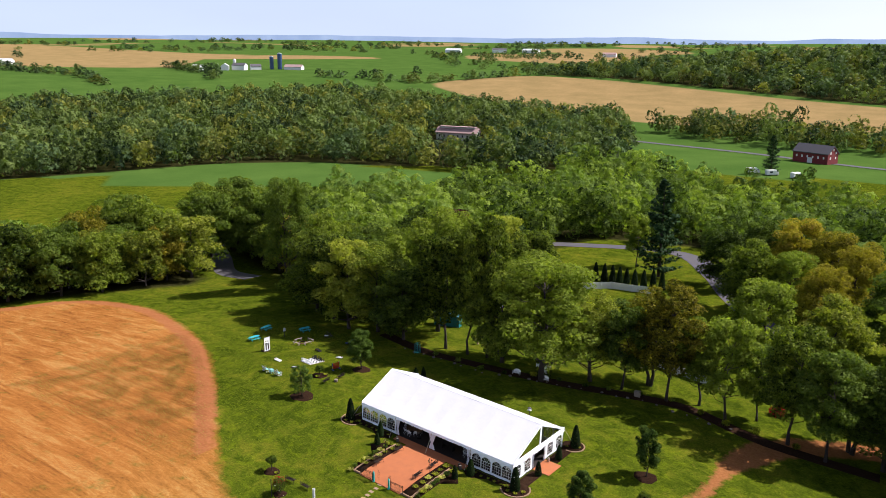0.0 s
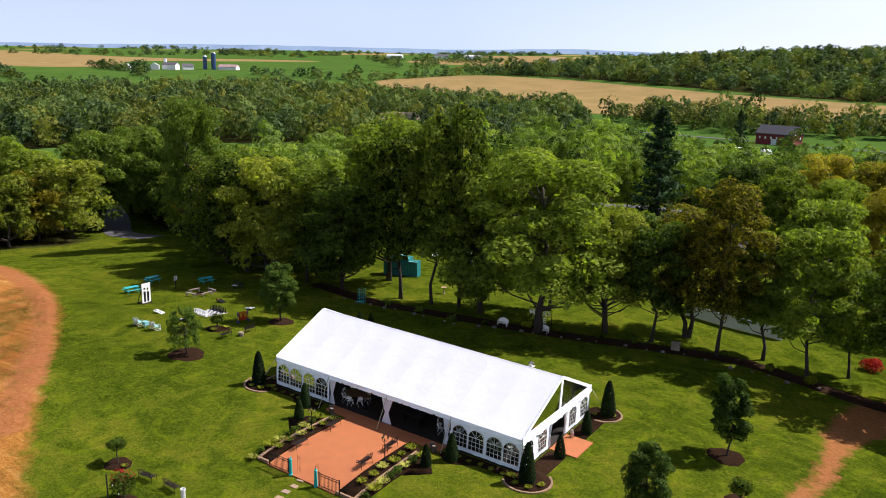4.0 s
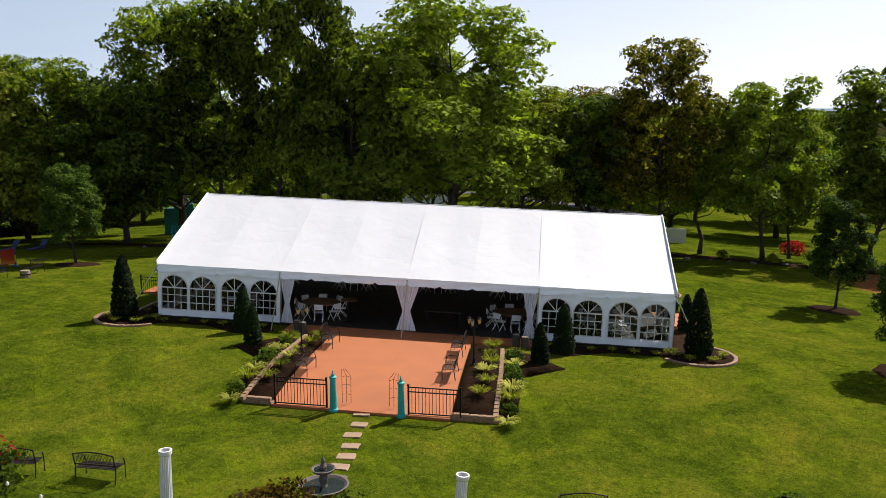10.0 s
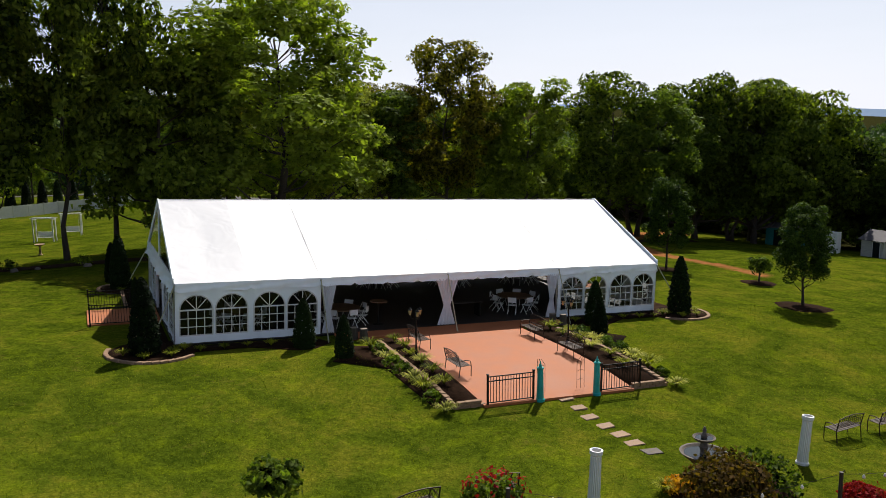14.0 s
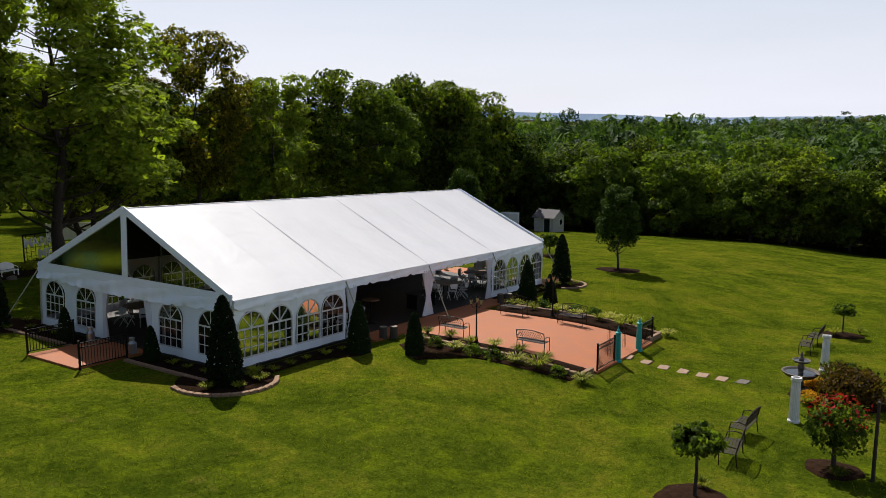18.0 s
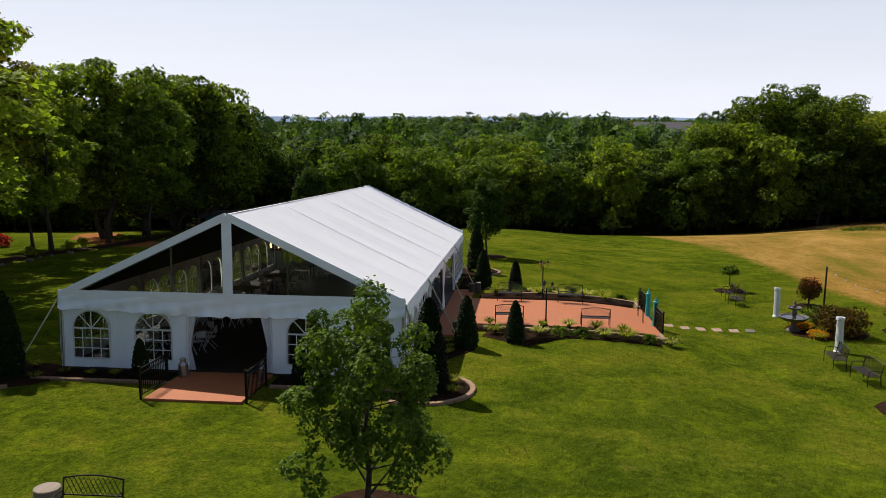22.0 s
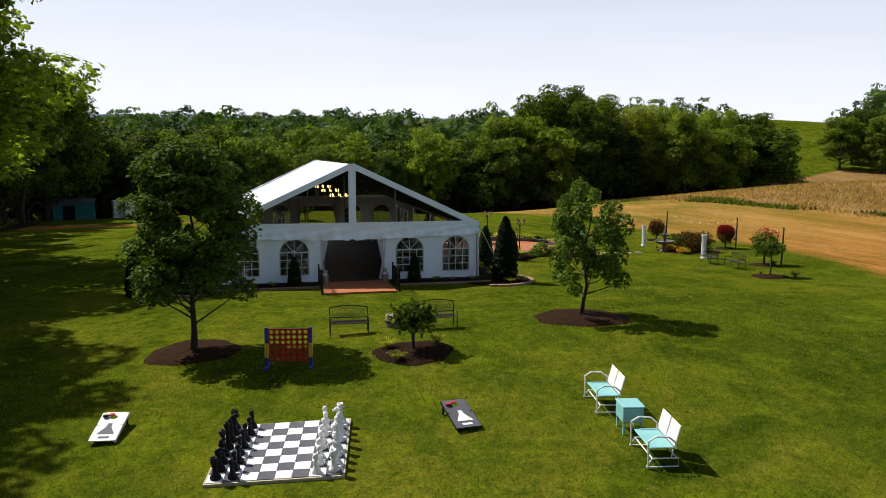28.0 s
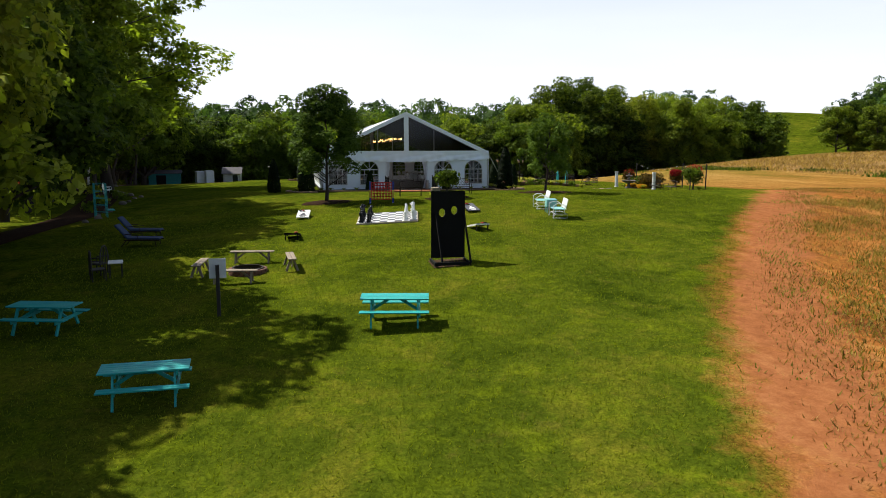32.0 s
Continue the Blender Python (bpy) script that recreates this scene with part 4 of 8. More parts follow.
def ball_mesh(seed, h, r, stem, n=2600, size=0.075, flat=0.82):
    rng = np.random.default_rng(seed)
    blobs = [(0, 0, h - r * flat, r * 0.8, flat)] + [(r * 0.5 * math.cos(a), r * 0.5 * math.sin(a), h - r * flat + r * 0.2 * math.sin(3 * a), r * 0.55, flat) for a in np.arange(0, 6.2, 0.9)]
    p, d = blob_points(rng, blobs, n, 0.7)
    v, f = leaf_cards(rng, p, d, size)
    crown = mesh_arrays("ball_crown", v, f)
    bm = bmesh.new()
    tube(bm, [(0, 0, -0.1), (0.03, 0.02, h * 0.4), (0, 0, h - r * flat)], [stem * 1.3, stem, stem * 0.8], 7)
    for k in range(6):
        a = k * 1.05
        tube(bm, [(0, 0, h - r * 1.7 * flat), (r * 0.5 * math.cos(a), r * 0.5 * math.sin(a), h - r * 0.8)], [stem * 0.5, stem * 0.2], 5)
    wood = bpy.data.meshes.new("ball_trunk")
    bm.to_mesh(wood)
    bm.free()
    return wood, crown


BALL = ball_mesh(71, 1.75, 0.75, 0.05)
UMBRELLA = ball_mesh(73, 2.15, 0.74, 0.045, 3000, 0.075, 0.6)
for x, y, s, ms in ((-26.6, -0.2, 0.95, BALL), (26.2, 0.2, 1.1, BALL), (12.5, -22.7, 0.76, UMBRELLA), (-11.8, -22.4, 0.92, UMBRELLA)):
    tree(ms, turned(x, y, x * 13, s, 1, 0.0), "small round-headed standard tree on a thin stem", LEAF_DARK, BARK_DARK, "tree", "round-headed standards", "standard_tree")

MYRTLE = ball_mesh(72, 2.3, 0.88, 0.06, 2600, 0.08, 1.15)
for x, y, s, leaf, lab in ((-7.45, -25.0, 0.95, LEAF_DARK, "crape myrtle with red flower heads"), (1.0, -27.7, 0.72, LEAF_RED, "crape myrtle covered in deep red flower heads"), (7.6, -25.8, 0.72, LEAF_RED, "small bronze-leaved crape myrtle shrub")):
    t_ = tree(MYRTLE, turned(x, y, x * 31, s, 1, 0.0), lab, leaf, BARK_DARK, "shrub", "crape myrtles", "crape_myrtle")
    rng = np.random.default_rng(int(abs(x) * 10))
    p, d = blob_points(rng, [(0, 0, 1.65, 0.8, 0.8), (0.2, 0.3, 1.9, 0.5, 0.8)], 2600 if 0 < x < 5 else 210 if x < 0 else 160, 0.95)
    keep = p[:, 2] > 1.5
    p, d = p[keep], d[keep]
    v, f = leaf_cards(rng, p, d, 0.06)
    tagged(finish("flower_heads", mesh_arrays("flower_heads", v, f), PETAL_RED, t_, "deep red flower heads"), kind="stuff")


def bush(name, x, y, r, h, n, size, leaf, label, seed, group=""):
    rng = np.random.default_rng(seed)
    blobs = [(r * 0.5 * math.cos(a), r * 0.5 * math.sin(a), h * (0.45 + 0.12 * math.sin(2 * a)), r * 0.6, h / r * 0.75) for a in np.arange(0, 6.2, 1.0)] + [(0, 0, h * 0.55, r * 0.6, h / r * 0.75)]
    p, d = blob_points(rng, blobs, n, 0.6)
    p[:, 2] = np.maximum(p[:, 2], 0.02)
    v, f = leaf_cards(rng, p, d, size)
    ob = finish(name, mesh_arrays(name, v, f), leaf, None)
    ob.matrix_basis = at(x, y)
    return tagged(ob, label, "shrub", group)


bush("shrub", -0.3, -24.6, 1.15, 1.35, 2600, 0.075, LEAF_RED, "dense bronze-green shrub beside the fountain", 81)
bush("shrub", 1.3, -24.3, 1.0, 1.1, 1800, 0.075, LEAF_DARK, "dense dark green shrub beside the fountain", 82)
bush("flower_clump", 1.1, -23.3, 0.5, 0.42, 900, 0.05, PETAL_GOLD, "golden orange flower clump beside the fountain", 83)
bush("flower_clump", -0.9, -23.4, 0.45, 0.4, 700, 0.05, PETAL_GOLD, "golden orange flower clump beside the fountain", 84)


def lily_mesh(seed, r, h, n):
    """A tuft of arching strap leaves."""
    rng = np.random.default_rng(seed)
    verts, faces = [], []
    for i in range(n):
        a, l, w = rng.random() * 6.283, rng.uniform(0.6, 1.1), rng.uniform(0.012, 0.022)
        ca, sa = math.cos(a), math.sin(a)
        for k in range(4):
            t = k / 3
            rr, z = r * l * t, h * l * math.sin(min(1.0, t * 0.95) * 2.1) * (1 - 0.25 * t)
            ww = w * (1 - 0.75 * t)
            verts += [(rr * ca - ww * sa, rr * sa + ww * ca, z), (rr * ca + ww * sa, rr * sa - ww * ca, z)]
        b = i * 8
        faces += [(b + 2 * k, b + 2 * k + 1, b + 2 * k + 3, b + 2 * k + 2) for k in range(3)]
    return mesh_arrays("grass_tuft", np.array(verts), np.array(faces))


LILY = [lily_mesh(91, 0.45, 0.42, 130), lily_mesh(92, 0.36, 0.34, 110)]
LILY_V = [lily_mesh(93, 0.42, 0.36, 130)]
for me in LILY:
    me.materials.append(LEAF_LILY)
LILY_V[0].materials.append(LEAF_VARIEG)


def tuft(me, x, y, s, turn, label, group, dz=0.0):
    ob = new("grass_tuft", me)
    ob.matrix_basis = at(x, y, turn, dz) @ Matrix.Diagonal((s, s, s, 1))
    return tagged(ob, label, "plant", group)

# ---------------------------------------------------------------- woods


def scatter(poly, step, seed, jitter=0.45):
    r = random.Random(seed)
    xs, ys = [p[0] for p in poly], [p[1] for p in poly]
    out, row = [], 0
    y = min(ys)
    while y < max(ys):
        x = min(xs) + (row % 2) * step / 2
        while x < max(xs):
            px, py = x + r.uniform(-jitter, jitter) * step, y + r.uniform(-jitter, jitter) * step
            d = edge_distance(poly, px, py)
            if d > 0:
                out.append((px, py, d))
            x += step
        y += step * 0.87
        row += 1
    return out


def wood_edge(poly, seed, step, scale, near, label, depth=9.0):
    """Single trees along the side of a wood that faces the lawn; returns the places further in."""
    inner = []
    r = random.Random(seed)
    for x, y, d in scatter(poly, step, seed):
        if d < depth and near(x, y):
            leaf = r.choices([LEAF, LEAF_LIGHT, LEAF_DARK, LEAF_GOLD] if x < -60 else [LEAF, LEAF_LIGHT, LEAF_DARK], (4, 2, 4, 1) if x < -60 else (3, 0.5, 6))[0]
            tree(r.choice(EDGE), turned(x, y, r.uniform(0, 360), scale * r.uniform(0.8, 1.2), r.uniform(0.85, 1.1), 0.2), label, leaf, BARK_DARK, group="trees at the wood's edge")
        elif d < 40 or r.random() < 0.35:
            inner.append((x, y))
    return inner


inner = []
inner += wood_edge(WOOD_W, 3, 7.0, 1.28, lambda x, y: x > -140, "leafy tree at the edge of the western wood", 14)
inner += wood_edge(WOOD_NW, 4, 7.5, 1.1, lambda x, y: y < 75, "leafy tree beside the drive", 16)
inner += wood_edge(WOOD_E, 5, 6.4, 1.0, lambda x, y: x < 130, "leafy tree at the edge of the eastern wood", 11)
inner += [(x, y) for x, y, d in scatter(WOOD_SE, 8, 6)]
inner += [(x, y) for x, y, d in scatter(WOOD_N, 9.5, 7)]
inner += [(x, y) for x, y, d in scatter(WOOD_MID, 9.5, 22)]


def low_tree(seed, cards, h=13.0, radius=4.8, size=0.95):
    rng = np.random.default_rng(seed)
    blobs = [(*b[:4], 0.8) for b in crown_blobs(rng, h, 0.0, radius, 9, 0.0, 0.5)]
    p, d = blob_points(rng, blobs, cards, 0.9, 0.03)
    v, f = leaf_cards(rng, p, d * 3.4, size, 0.25, 0.85)
    return v, f


def woodland(name, places, templates, scale, leaf, label, seed, tall=(0.8, 1.2)):
    r = np.random.default_rng(seed)
    vs, fs, tones, n = [], [], [], 0
    for x, y in places:
        v, f = templates[r.integers(len(templates))]
        a, s = r.random() * 6.28, scale * r.uniform(0.75, 1.25)
        c, q = math.cos(a) * s, math.sin(a) * s
        w = np.stack([v[:, 0] * c - v[:, 1] * q + x, v[:, 0] * q + v[:, 1] * c + y, v[:, 2] * s * r.uniform(*tall) + ground_z(x, y) - 0.3], 1)
        vs.append(w)
        fs.append(f + n)
        tones.append(np.full(len(v), r.random(), np.float32))
        n += len(v)
    if vs:
        me = mesh_arrays(name, np.vstack(vs), np.vstack(fs))
        me.attributes.new("tone", "FLOAT", "POINT").data.foreach_set("value", np.concatenate(tones))
        return tagged(finish(name, me, leaf, None), label, "woodland", kind="stuff")


MID = [low_tree(s, 360, size=0.75) for s in (101, 102, 103)]
LOW = [low_tree(s, 150, radius=5.4, size=1.05) for s in (104, 105, 106, 109)]
FARCLUMP = [low_tree(s, 100, 13, 8.5, 1.75) for s in (107, 108)]


def split(places, seed, share=(0.55, 0.25, 0.2)):
    r = random.Random(seed)
    out = ([], [], [])
    for p in places:
        u = r.random()
        out[0 if u < share[0] else 1 if u < share[0] + share[1] else 2].append(p)
    return out


# a clearing west of the far house
inner = [(x, y) for x, y in inner if not (x > 205 and abs(y + 2.7 + 0.184 * (x + 39)) < 15)]
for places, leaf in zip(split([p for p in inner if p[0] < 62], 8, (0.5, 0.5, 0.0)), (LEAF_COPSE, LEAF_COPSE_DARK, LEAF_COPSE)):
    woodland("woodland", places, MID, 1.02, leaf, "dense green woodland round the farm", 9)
for places, leaf in zip(split([p for p in inner if p[0] >= 62], 8, (0.35, 0.65, 0.0)), (LEAF_COPSE_SHADED, LEAF_COPSE_SHADED_DARK, LEAF_COPSE_SHADED)):
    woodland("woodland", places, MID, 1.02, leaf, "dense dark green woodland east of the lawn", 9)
band = [(x, y) for x, y, d in scatter(WOOD_BAND, 11.5, 10) if not (abs((x + 282) * 0.8 + (y - 380) * 0.6) < 25 and -12 < (x + 282) * 0.6 - (y - 380) * 0.8 < 120)] + [(x, y) for x, y, d in scatter([(-200, 500), (-60, 470), (10, 480), (40, 530), (-170, 560)], 13, 11)]
for places, leaf in zip(split(band, 12), (LEAF_WOOD, LEAF_WOOD_DARK, LEAF_WOOD_LIGHT)):
    woodland("woodland", places, LOW, 1.15, leaf, "broad belt of green woodland in the valley", 13, (0.75, 1.2))
hill = [(x, y) for x, y, d in scatter(WOOD_HILL, 16, 14)]
for places, leaf in zip(split(hill, 15, (0.5, 0.35, 0.15)), (LEAF_WOOD, LEAF_WOOD_DARK, LEAF_WOOD_LIGHT)):
    woodland("woodland", places, FARCLUMP, 1.0, leaf, "wooded hill beyond the fields", 16)
# hedgerows and copses out to the skyline
far = []
rr_ = random.Random(17)
for x, y, d in scatter([(-2600, 150), (-1200, 200), (-700, 800), (-300, 1350), (300, 1300), (900, 2600), (-400, 3600), (-2600, 2600)], 56, 18):
    if noise.noise(Vector((x / 260, y / 260, 7.0))) > 0.06 and edge_distance(CROP_FAR, x, y) < 0:
        far.append((x, y))
for line in ([(-640, 335), (-600, 590), (-560, 640)], [(-1100, 700), (-900, 640), (-800, 560)], [(-760, 700), (-600, 735), (-545, 920), (-400, 905)], [(-1300, 480), (-900, 460), (-820, 430)]):
    for (ax, ay), (bx, by) in zip(line, line[1:]):
        n = int(math.hypot(bx - ax, by - ay) / 16)
        far += [(ax + (bx - ax) * k / n + rr_.uniform(-8, 8), ay + (by - ay) * k / n + rr_.uniform(-8, 8)) for k in range(n)]
for x, y, d in scatter([(300, -120), (300, 200), (700, 500), (1500, 600), (1800, -600), (700, -500), (420, -240)], 52, 19):
    if math.hypot(x - 300, y + 66) > 55:
        far.append((x, y))
for places, leaf in zip(split(far, 20, (0.4, 0.5, 0.1)), (LEAF_WOOD, LEAF_WOOD_DARK, LEAF_WOOD_LIGHT)):
    woodland("woodland", places, FARCLUMP, 1.0, leaf, "distant hedgerows and copses", 21, (0.55, 0.95))


def ridge_backdrop():
    """Far ridges round the horizon; the haze is put into their blue, glowing colour."""
    m = bpy.data.materials.new("hazy_distance")
    m.use_nodes = True
    t = m.node_tree
    t.nodes.remove(t.nodes["Principled BSDF"])
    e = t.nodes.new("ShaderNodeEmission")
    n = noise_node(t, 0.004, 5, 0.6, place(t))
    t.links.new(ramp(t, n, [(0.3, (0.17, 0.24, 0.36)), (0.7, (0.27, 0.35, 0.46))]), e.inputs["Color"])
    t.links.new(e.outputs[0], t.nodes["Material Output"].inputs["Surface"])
    verts, faces = [], []
    n = 260
    for k in range(n):
        a = 2 * math.pi * k / n
        x, y = 4560 * math.cos(a), 4560 * math.sin(a)
        nw = 0.5 + 0.5 * math.cos(math.atan2(-x, y) - 0.65)
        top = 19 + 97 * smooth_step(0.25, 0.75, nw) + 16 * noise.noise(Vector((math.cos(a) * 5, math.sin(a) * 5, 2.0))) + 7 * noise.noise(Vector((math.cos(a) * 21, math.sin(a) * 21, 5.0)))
        verts += [(x, y, -60), (x, y, top)]
        b = 2 * ((k + 1) % n)
        faces.append((2 * k, b, b + 1, 2 * k + 1))
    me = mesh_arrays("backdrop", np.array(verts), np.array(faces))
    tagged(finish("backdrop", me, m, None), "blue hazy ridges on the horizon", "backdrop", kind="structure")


ridge_backdrop()


def spruce_mesh():
    """An old pine: level boughs in loose whorls, uneven in length."""
    rng = np.random.default_rng(120)
    pts, ups = [], []
    for i in range(120):
        t = (i / 120) ** 0.9
        a, reach = rng.random() * 6.283, 5.2 * (1 - t) ** 0.62 * rng.uniform(0.5, 1.1) + 0.35
        z = 2.0 + 21.5 * t
        n = int(14 + 7 * reach)
        s = rng.random(n) ** 0.6
        spread = rng.normal(0, 0.16, n) * (0.4 + reach * s)
        pts.append(np.stack([reach * s * math.cos(a) - spread * math.sin(a), reach * s * math.sin(a) + spread * math.cos(a), z + 0.25 * reach * s * s - 0.12 * reach + rng.normal(0, 0.16, n)], 1))
        ups.append(np.tile([0.3 * math.cos(a), 0.3 * math.sin(a), 1.0], (n, 1)))
    v, f = leaf_cards(rng, np.vstack(pts), np.vstack(ups), 0.4, 0.25, 0.5)
    bm = bmesh.new()
    tube(bm, [(0, 0, -0.3), (0, 0, 12), (0, 0, 23.5)], [0.4, 0.22, 0.03], 8)
    w = bpy.data.meshes.new("spruce_trunk")
    bm.to_mesh(w)
    bm.free()
    return w, mesh_arrays("spruce_crown", v, f)


SPR = spruce_mesh()
for x, y, s in ((-13.7, 98.4, 1.0), (-58, 345, 0.85)):
    tree(SPR, turned(x, y, 20, s * 1.15, 0.87), "tall dark pine standing above the wood", LEAF_PINE, BARK_DARK, "tree", "", "pine_tree")
for x, y, ms, s, leaf, lab in ((14, 112, ROUND[0], 1.2, LEAF_GOLD, "yellowing willow beside the road"), (24, 100, ROUND[1], 1.25, LEAF_GOLD, "yellowing willow beside the road"), (30, 92, TALL[0], 0.8, LEAF_GOLD, "yellowing willow beside the road"),
                               (-116, 46, ROUND[0], 1.5, LEAF_DARK, "leafy tree beside the drive"), (-128.5, 62.5, ROUND[2], 1.35, LEAF, "leafy tree beside the drive"), (-131, 67, ROUND[0], 1.5, LEAF_DARK, "leafy tree beside the drive"), (-133, 58, ROUND[1], 1.4, LEAF, "leafy tree beside the drive"), (-109, 58, ROUND[1], 1.5, LEAF_DARK, "leafy tree beside the drive"), (-96, 57, ROUND[2], 1.1, LEAF, "leafy tree beside the drive"), (12, 84, ROUND[1], 1.1, LEAF, "leafy tree beside the road"), (2, 97, ROUND[2], 1.0, LEAF_DARK, "dark round tree beside the road"), (20, 84, TALL[1], 0.7, LEAF, "leafy tree beside the road"), (4, 116, ROUND[2], 1.0, LEAF_DARK, "dark round tree beside the road"), (-22, 104, THIN[0], 0.8, LEAF, "leafy tree beside the road"), (-60, 78, ROUND[2], 1.1, LEAF_PURPLE, "purple-leaved tree in the wood"),
                               (-48, 62, TALL[0], 0.85, LEAF, "tall leafy tree in the wood"), (-40, 70, ROUND[1], 1.2, LEAF_LIGHT, "light green tree in the wood"), (-28, 64, ROUND[0], 1.1, LEAF, "leafy tree in the wood"), (-52, 50, ROUND[0], 1.1, LEAF, "leafy tree in the wood"),
                               (22, 58, ROUND[2], 1.1, LEAF, "leafy tree behind the row"), (34, 56, ROUND[1], 1.1, LEAF_LIGHT, "leafy tree behind the row"), (28, 74, TALL[2], 0.75, LEAF_GOLD, "yellowing tree behind the row"),
                               (40, 76, ROUND[0], 1.2, LEAF_DARK, "dark leafy tree behind the row")):
    tree(ms, turned(x, y, x * 17, s), lab, leaf, BARK_DARK)
for x, y, ms, k, leaf in ((92, -46, TALL[0], 0.95, LEAF), (97, -52, TALL[2], 1.03, LEAF_DARK), (88, -55, TALL[3], 0.86, LEAF), (102, -60, TALL[1], 0.95, LEAF), (90, -64, TALL[0], 0.8, LEAF_LIGHT), (98, -73, TALL[2], 0.84, LEAF),
                          (86, -72, ROUND[1], 1.15, LEAF), (92, -82, TALL[3], 0.78, LEAF), (85, -39, ROUND[0], 1.2, LEAF), (97, -92, TALL[1], 0.76, LEAF_DARK)) + tuple((x, y, ROUND[k % 3], 1.0, LEAF_DARK if k % 2 else LEAF) for k, (x, y) in enumerate(((131, -141), (138, -150), (128, -152), (144, -158), (122, -146)))):
    tree(ms, turned(x, y, x * 7, k), "tall leafy tree rising above the eastern wood", leaf, BARK_DARK, group="trees above the eastern wood")


def blades(name, x0, x1, y0, y1, count, room, material, size, label, seed, wide=1.0):
    """Short grass: one small upright piece each, where room() is positive."""
    r = np.random.default_rng(seed)
    gx, gy = np.arange(x0, x1 + 0.6, 0.5), np.arange(y0, y1 + 0.6, 0.5)
    gz = np.array([[ground_z(a, b) for b in gy] for a in gx])
    gr = np.array([[room(a, b) for b in gy] for a in gx])
    u, w = r.uniform(0, (x1 - x0) / 0.5, count), r.uniform(0, (y1 - y0) / 0.5, count)
    i, j = u.astype(int), w.astype(int)
    fu, fw = u - i, w - j

    def read(g):
        return (g[i, j] * (1 - fu) + g[i + 1, j] * fu) * (1 - fw) + (g[i, j + 1] * (1 - fu) + g[i + 1, j + 1] * fu) * fw

    pts = np.stack([x0 + 0.5 * u, y0 + 0.5 * w, read(gz)], 1)[read(gr) + r.normal(0, 0.25, count) > 0]
    n = len(pts)
    a = r.random(n) * 6.283
    w, h = size * wide * r.uniform(0.12, 0.3, n), size * r.uniform(0.8, 1.8, n)
    side = np.stack([np.cos(a) * w, np.sin(a) * w, 0 * a], 1)
    tip = np.stack([r.normal(0, 0.5, n) * h, r.normal(0, 0.5, n) * h, h], 1)
    v = np.stack([pts - side, pts + side, pts + tip], 1).reshape(-1, 3)
    return tagged(finish(name, mesh_arrays(name, v, np.arange(3 * n).reshape(-1, 3)), material, None), label, "grass", kind="stuff")


BLADE = leafy("grass_blades", (0.042, 0.06, 0.0048), (0.198, 0.213, 0.0152), 0.35)
WEED = leafy("weed_leaves", (0.036, 0.054, 0.009), (0.167, 0.198, 0.0304), 0.3)
WEED_BROWN = leafy("rusty_weeds", (0.085, 0.06, 0.014), (0.3, 0.24, 0.06), 0.3)
STRAW = leafy("dry_stubble", (0.18, 0.084, 0.027), (0.418, 0.266, 0.0988), 0.3)


def on_lawn(x, y):
    if abs(x) < 14.5 and abs(y) < 8 or (-5.5 < x < 6 and -16.8 < y < -6) or (abs(x + 32.4) < 2 and abs(y - 3.8) < 2):
        return -1.5
    return min(1.0, -edge_distance(DRY, x, y))


blades("grass", -64, -24, -16, 18, 110000, on_lawn, BLADE, 0.045, "short mown grass of the games lawn", 301)
blades("grass", -24, 20, -30, -6, 50000, on_lawn, BLADE, 0.045, "short mown grass of the south lawn", 302)
blades("stubble", -64, -20, -30, 2, 130000, lambda x, y: min(edge_distance(DRY, x, y) - 1.2, (x + 62) * 0.05, (y + 28) * 0.05, 1.0 + 4 * noise.noise(Vector((x * 0.25, y * 0.25, 3)))), STRAW, 0.05, "dry cut stubble of the field", 303, 1.5)
blades("weeds", -64, -20, -30, 2, 150000, lambda x, y: min((edge_distance(DRY, x, y) - 2.6) * 0.4, (x + 62) * 0.05, (y + 28) * 0.05, 2.5 * noise.noise(Vector((x * 0.3, y * 0.3, 9))) - 0.1), WEED_BROWN, 0.095, "olive and rusty weeds standing through the stubble", 304, 1.0)
blades("weeds", -64, -20, -30, 2, 60000, lambda x, y: min(edge_distance(DRY, x, y) - 0.4, (x + 62) * 0.05, (y + 28) * 0.05, 4 * noise.noise(Vector((x * 0.5, y * 0.5, 4))) - 1.1), WEED, 0.06, "green weeds scattered through the stubble", 307, 1.5)
UNCUT = leafy("uncut_dry_grass", (0.22, 0.13, 0.05), (0.56, 0.35, 0.15), 0.35)
blades("uncut_grass", -14, 84, -84, -48, 42000, lambda x, y: min(edge_distance(DRY, x, y) - 2, (-49 - y) * 0.5, (x + 10) * 0.06 + 2 * noise.noise(Vector((x * 0.1, y * 0.1, 1))), (y + 80) * 0.08 + 2 * noise.noise(Vector((x * 0.1, y * 0.1, 8))), 0.5 + 2 * noise.noise(Vector((x * 0.12, y * 0.3, 5)))), UNCUT, 0.24, "tall uncut dry grass on the swell of the field", 305, 1.2)
blades("weeds", -4, 62, -51.5, -47.5, 9000, lambda x, y: min(1.5 - abs(y + 49.5), 5 * noise.noise(Vector((x * 0.09, y * 0.3, 2))) - 0.3), WEED, 0.28, "green weedy fringe along the uncut grass", 306, 1.6)

# ---------------------------------------------------------------- the tent
TILT = pose(0, 0, 0, 0, math.degrees(math.asin(0.0424)), 0)  # the floor falls gently to the east
L, W, EAVE, RIDGE = 12.2, 6.1, 2.54, 5.46
tent = thing("marquee_tent", TILT, "long white frame tent with arched clear windows", "tent")


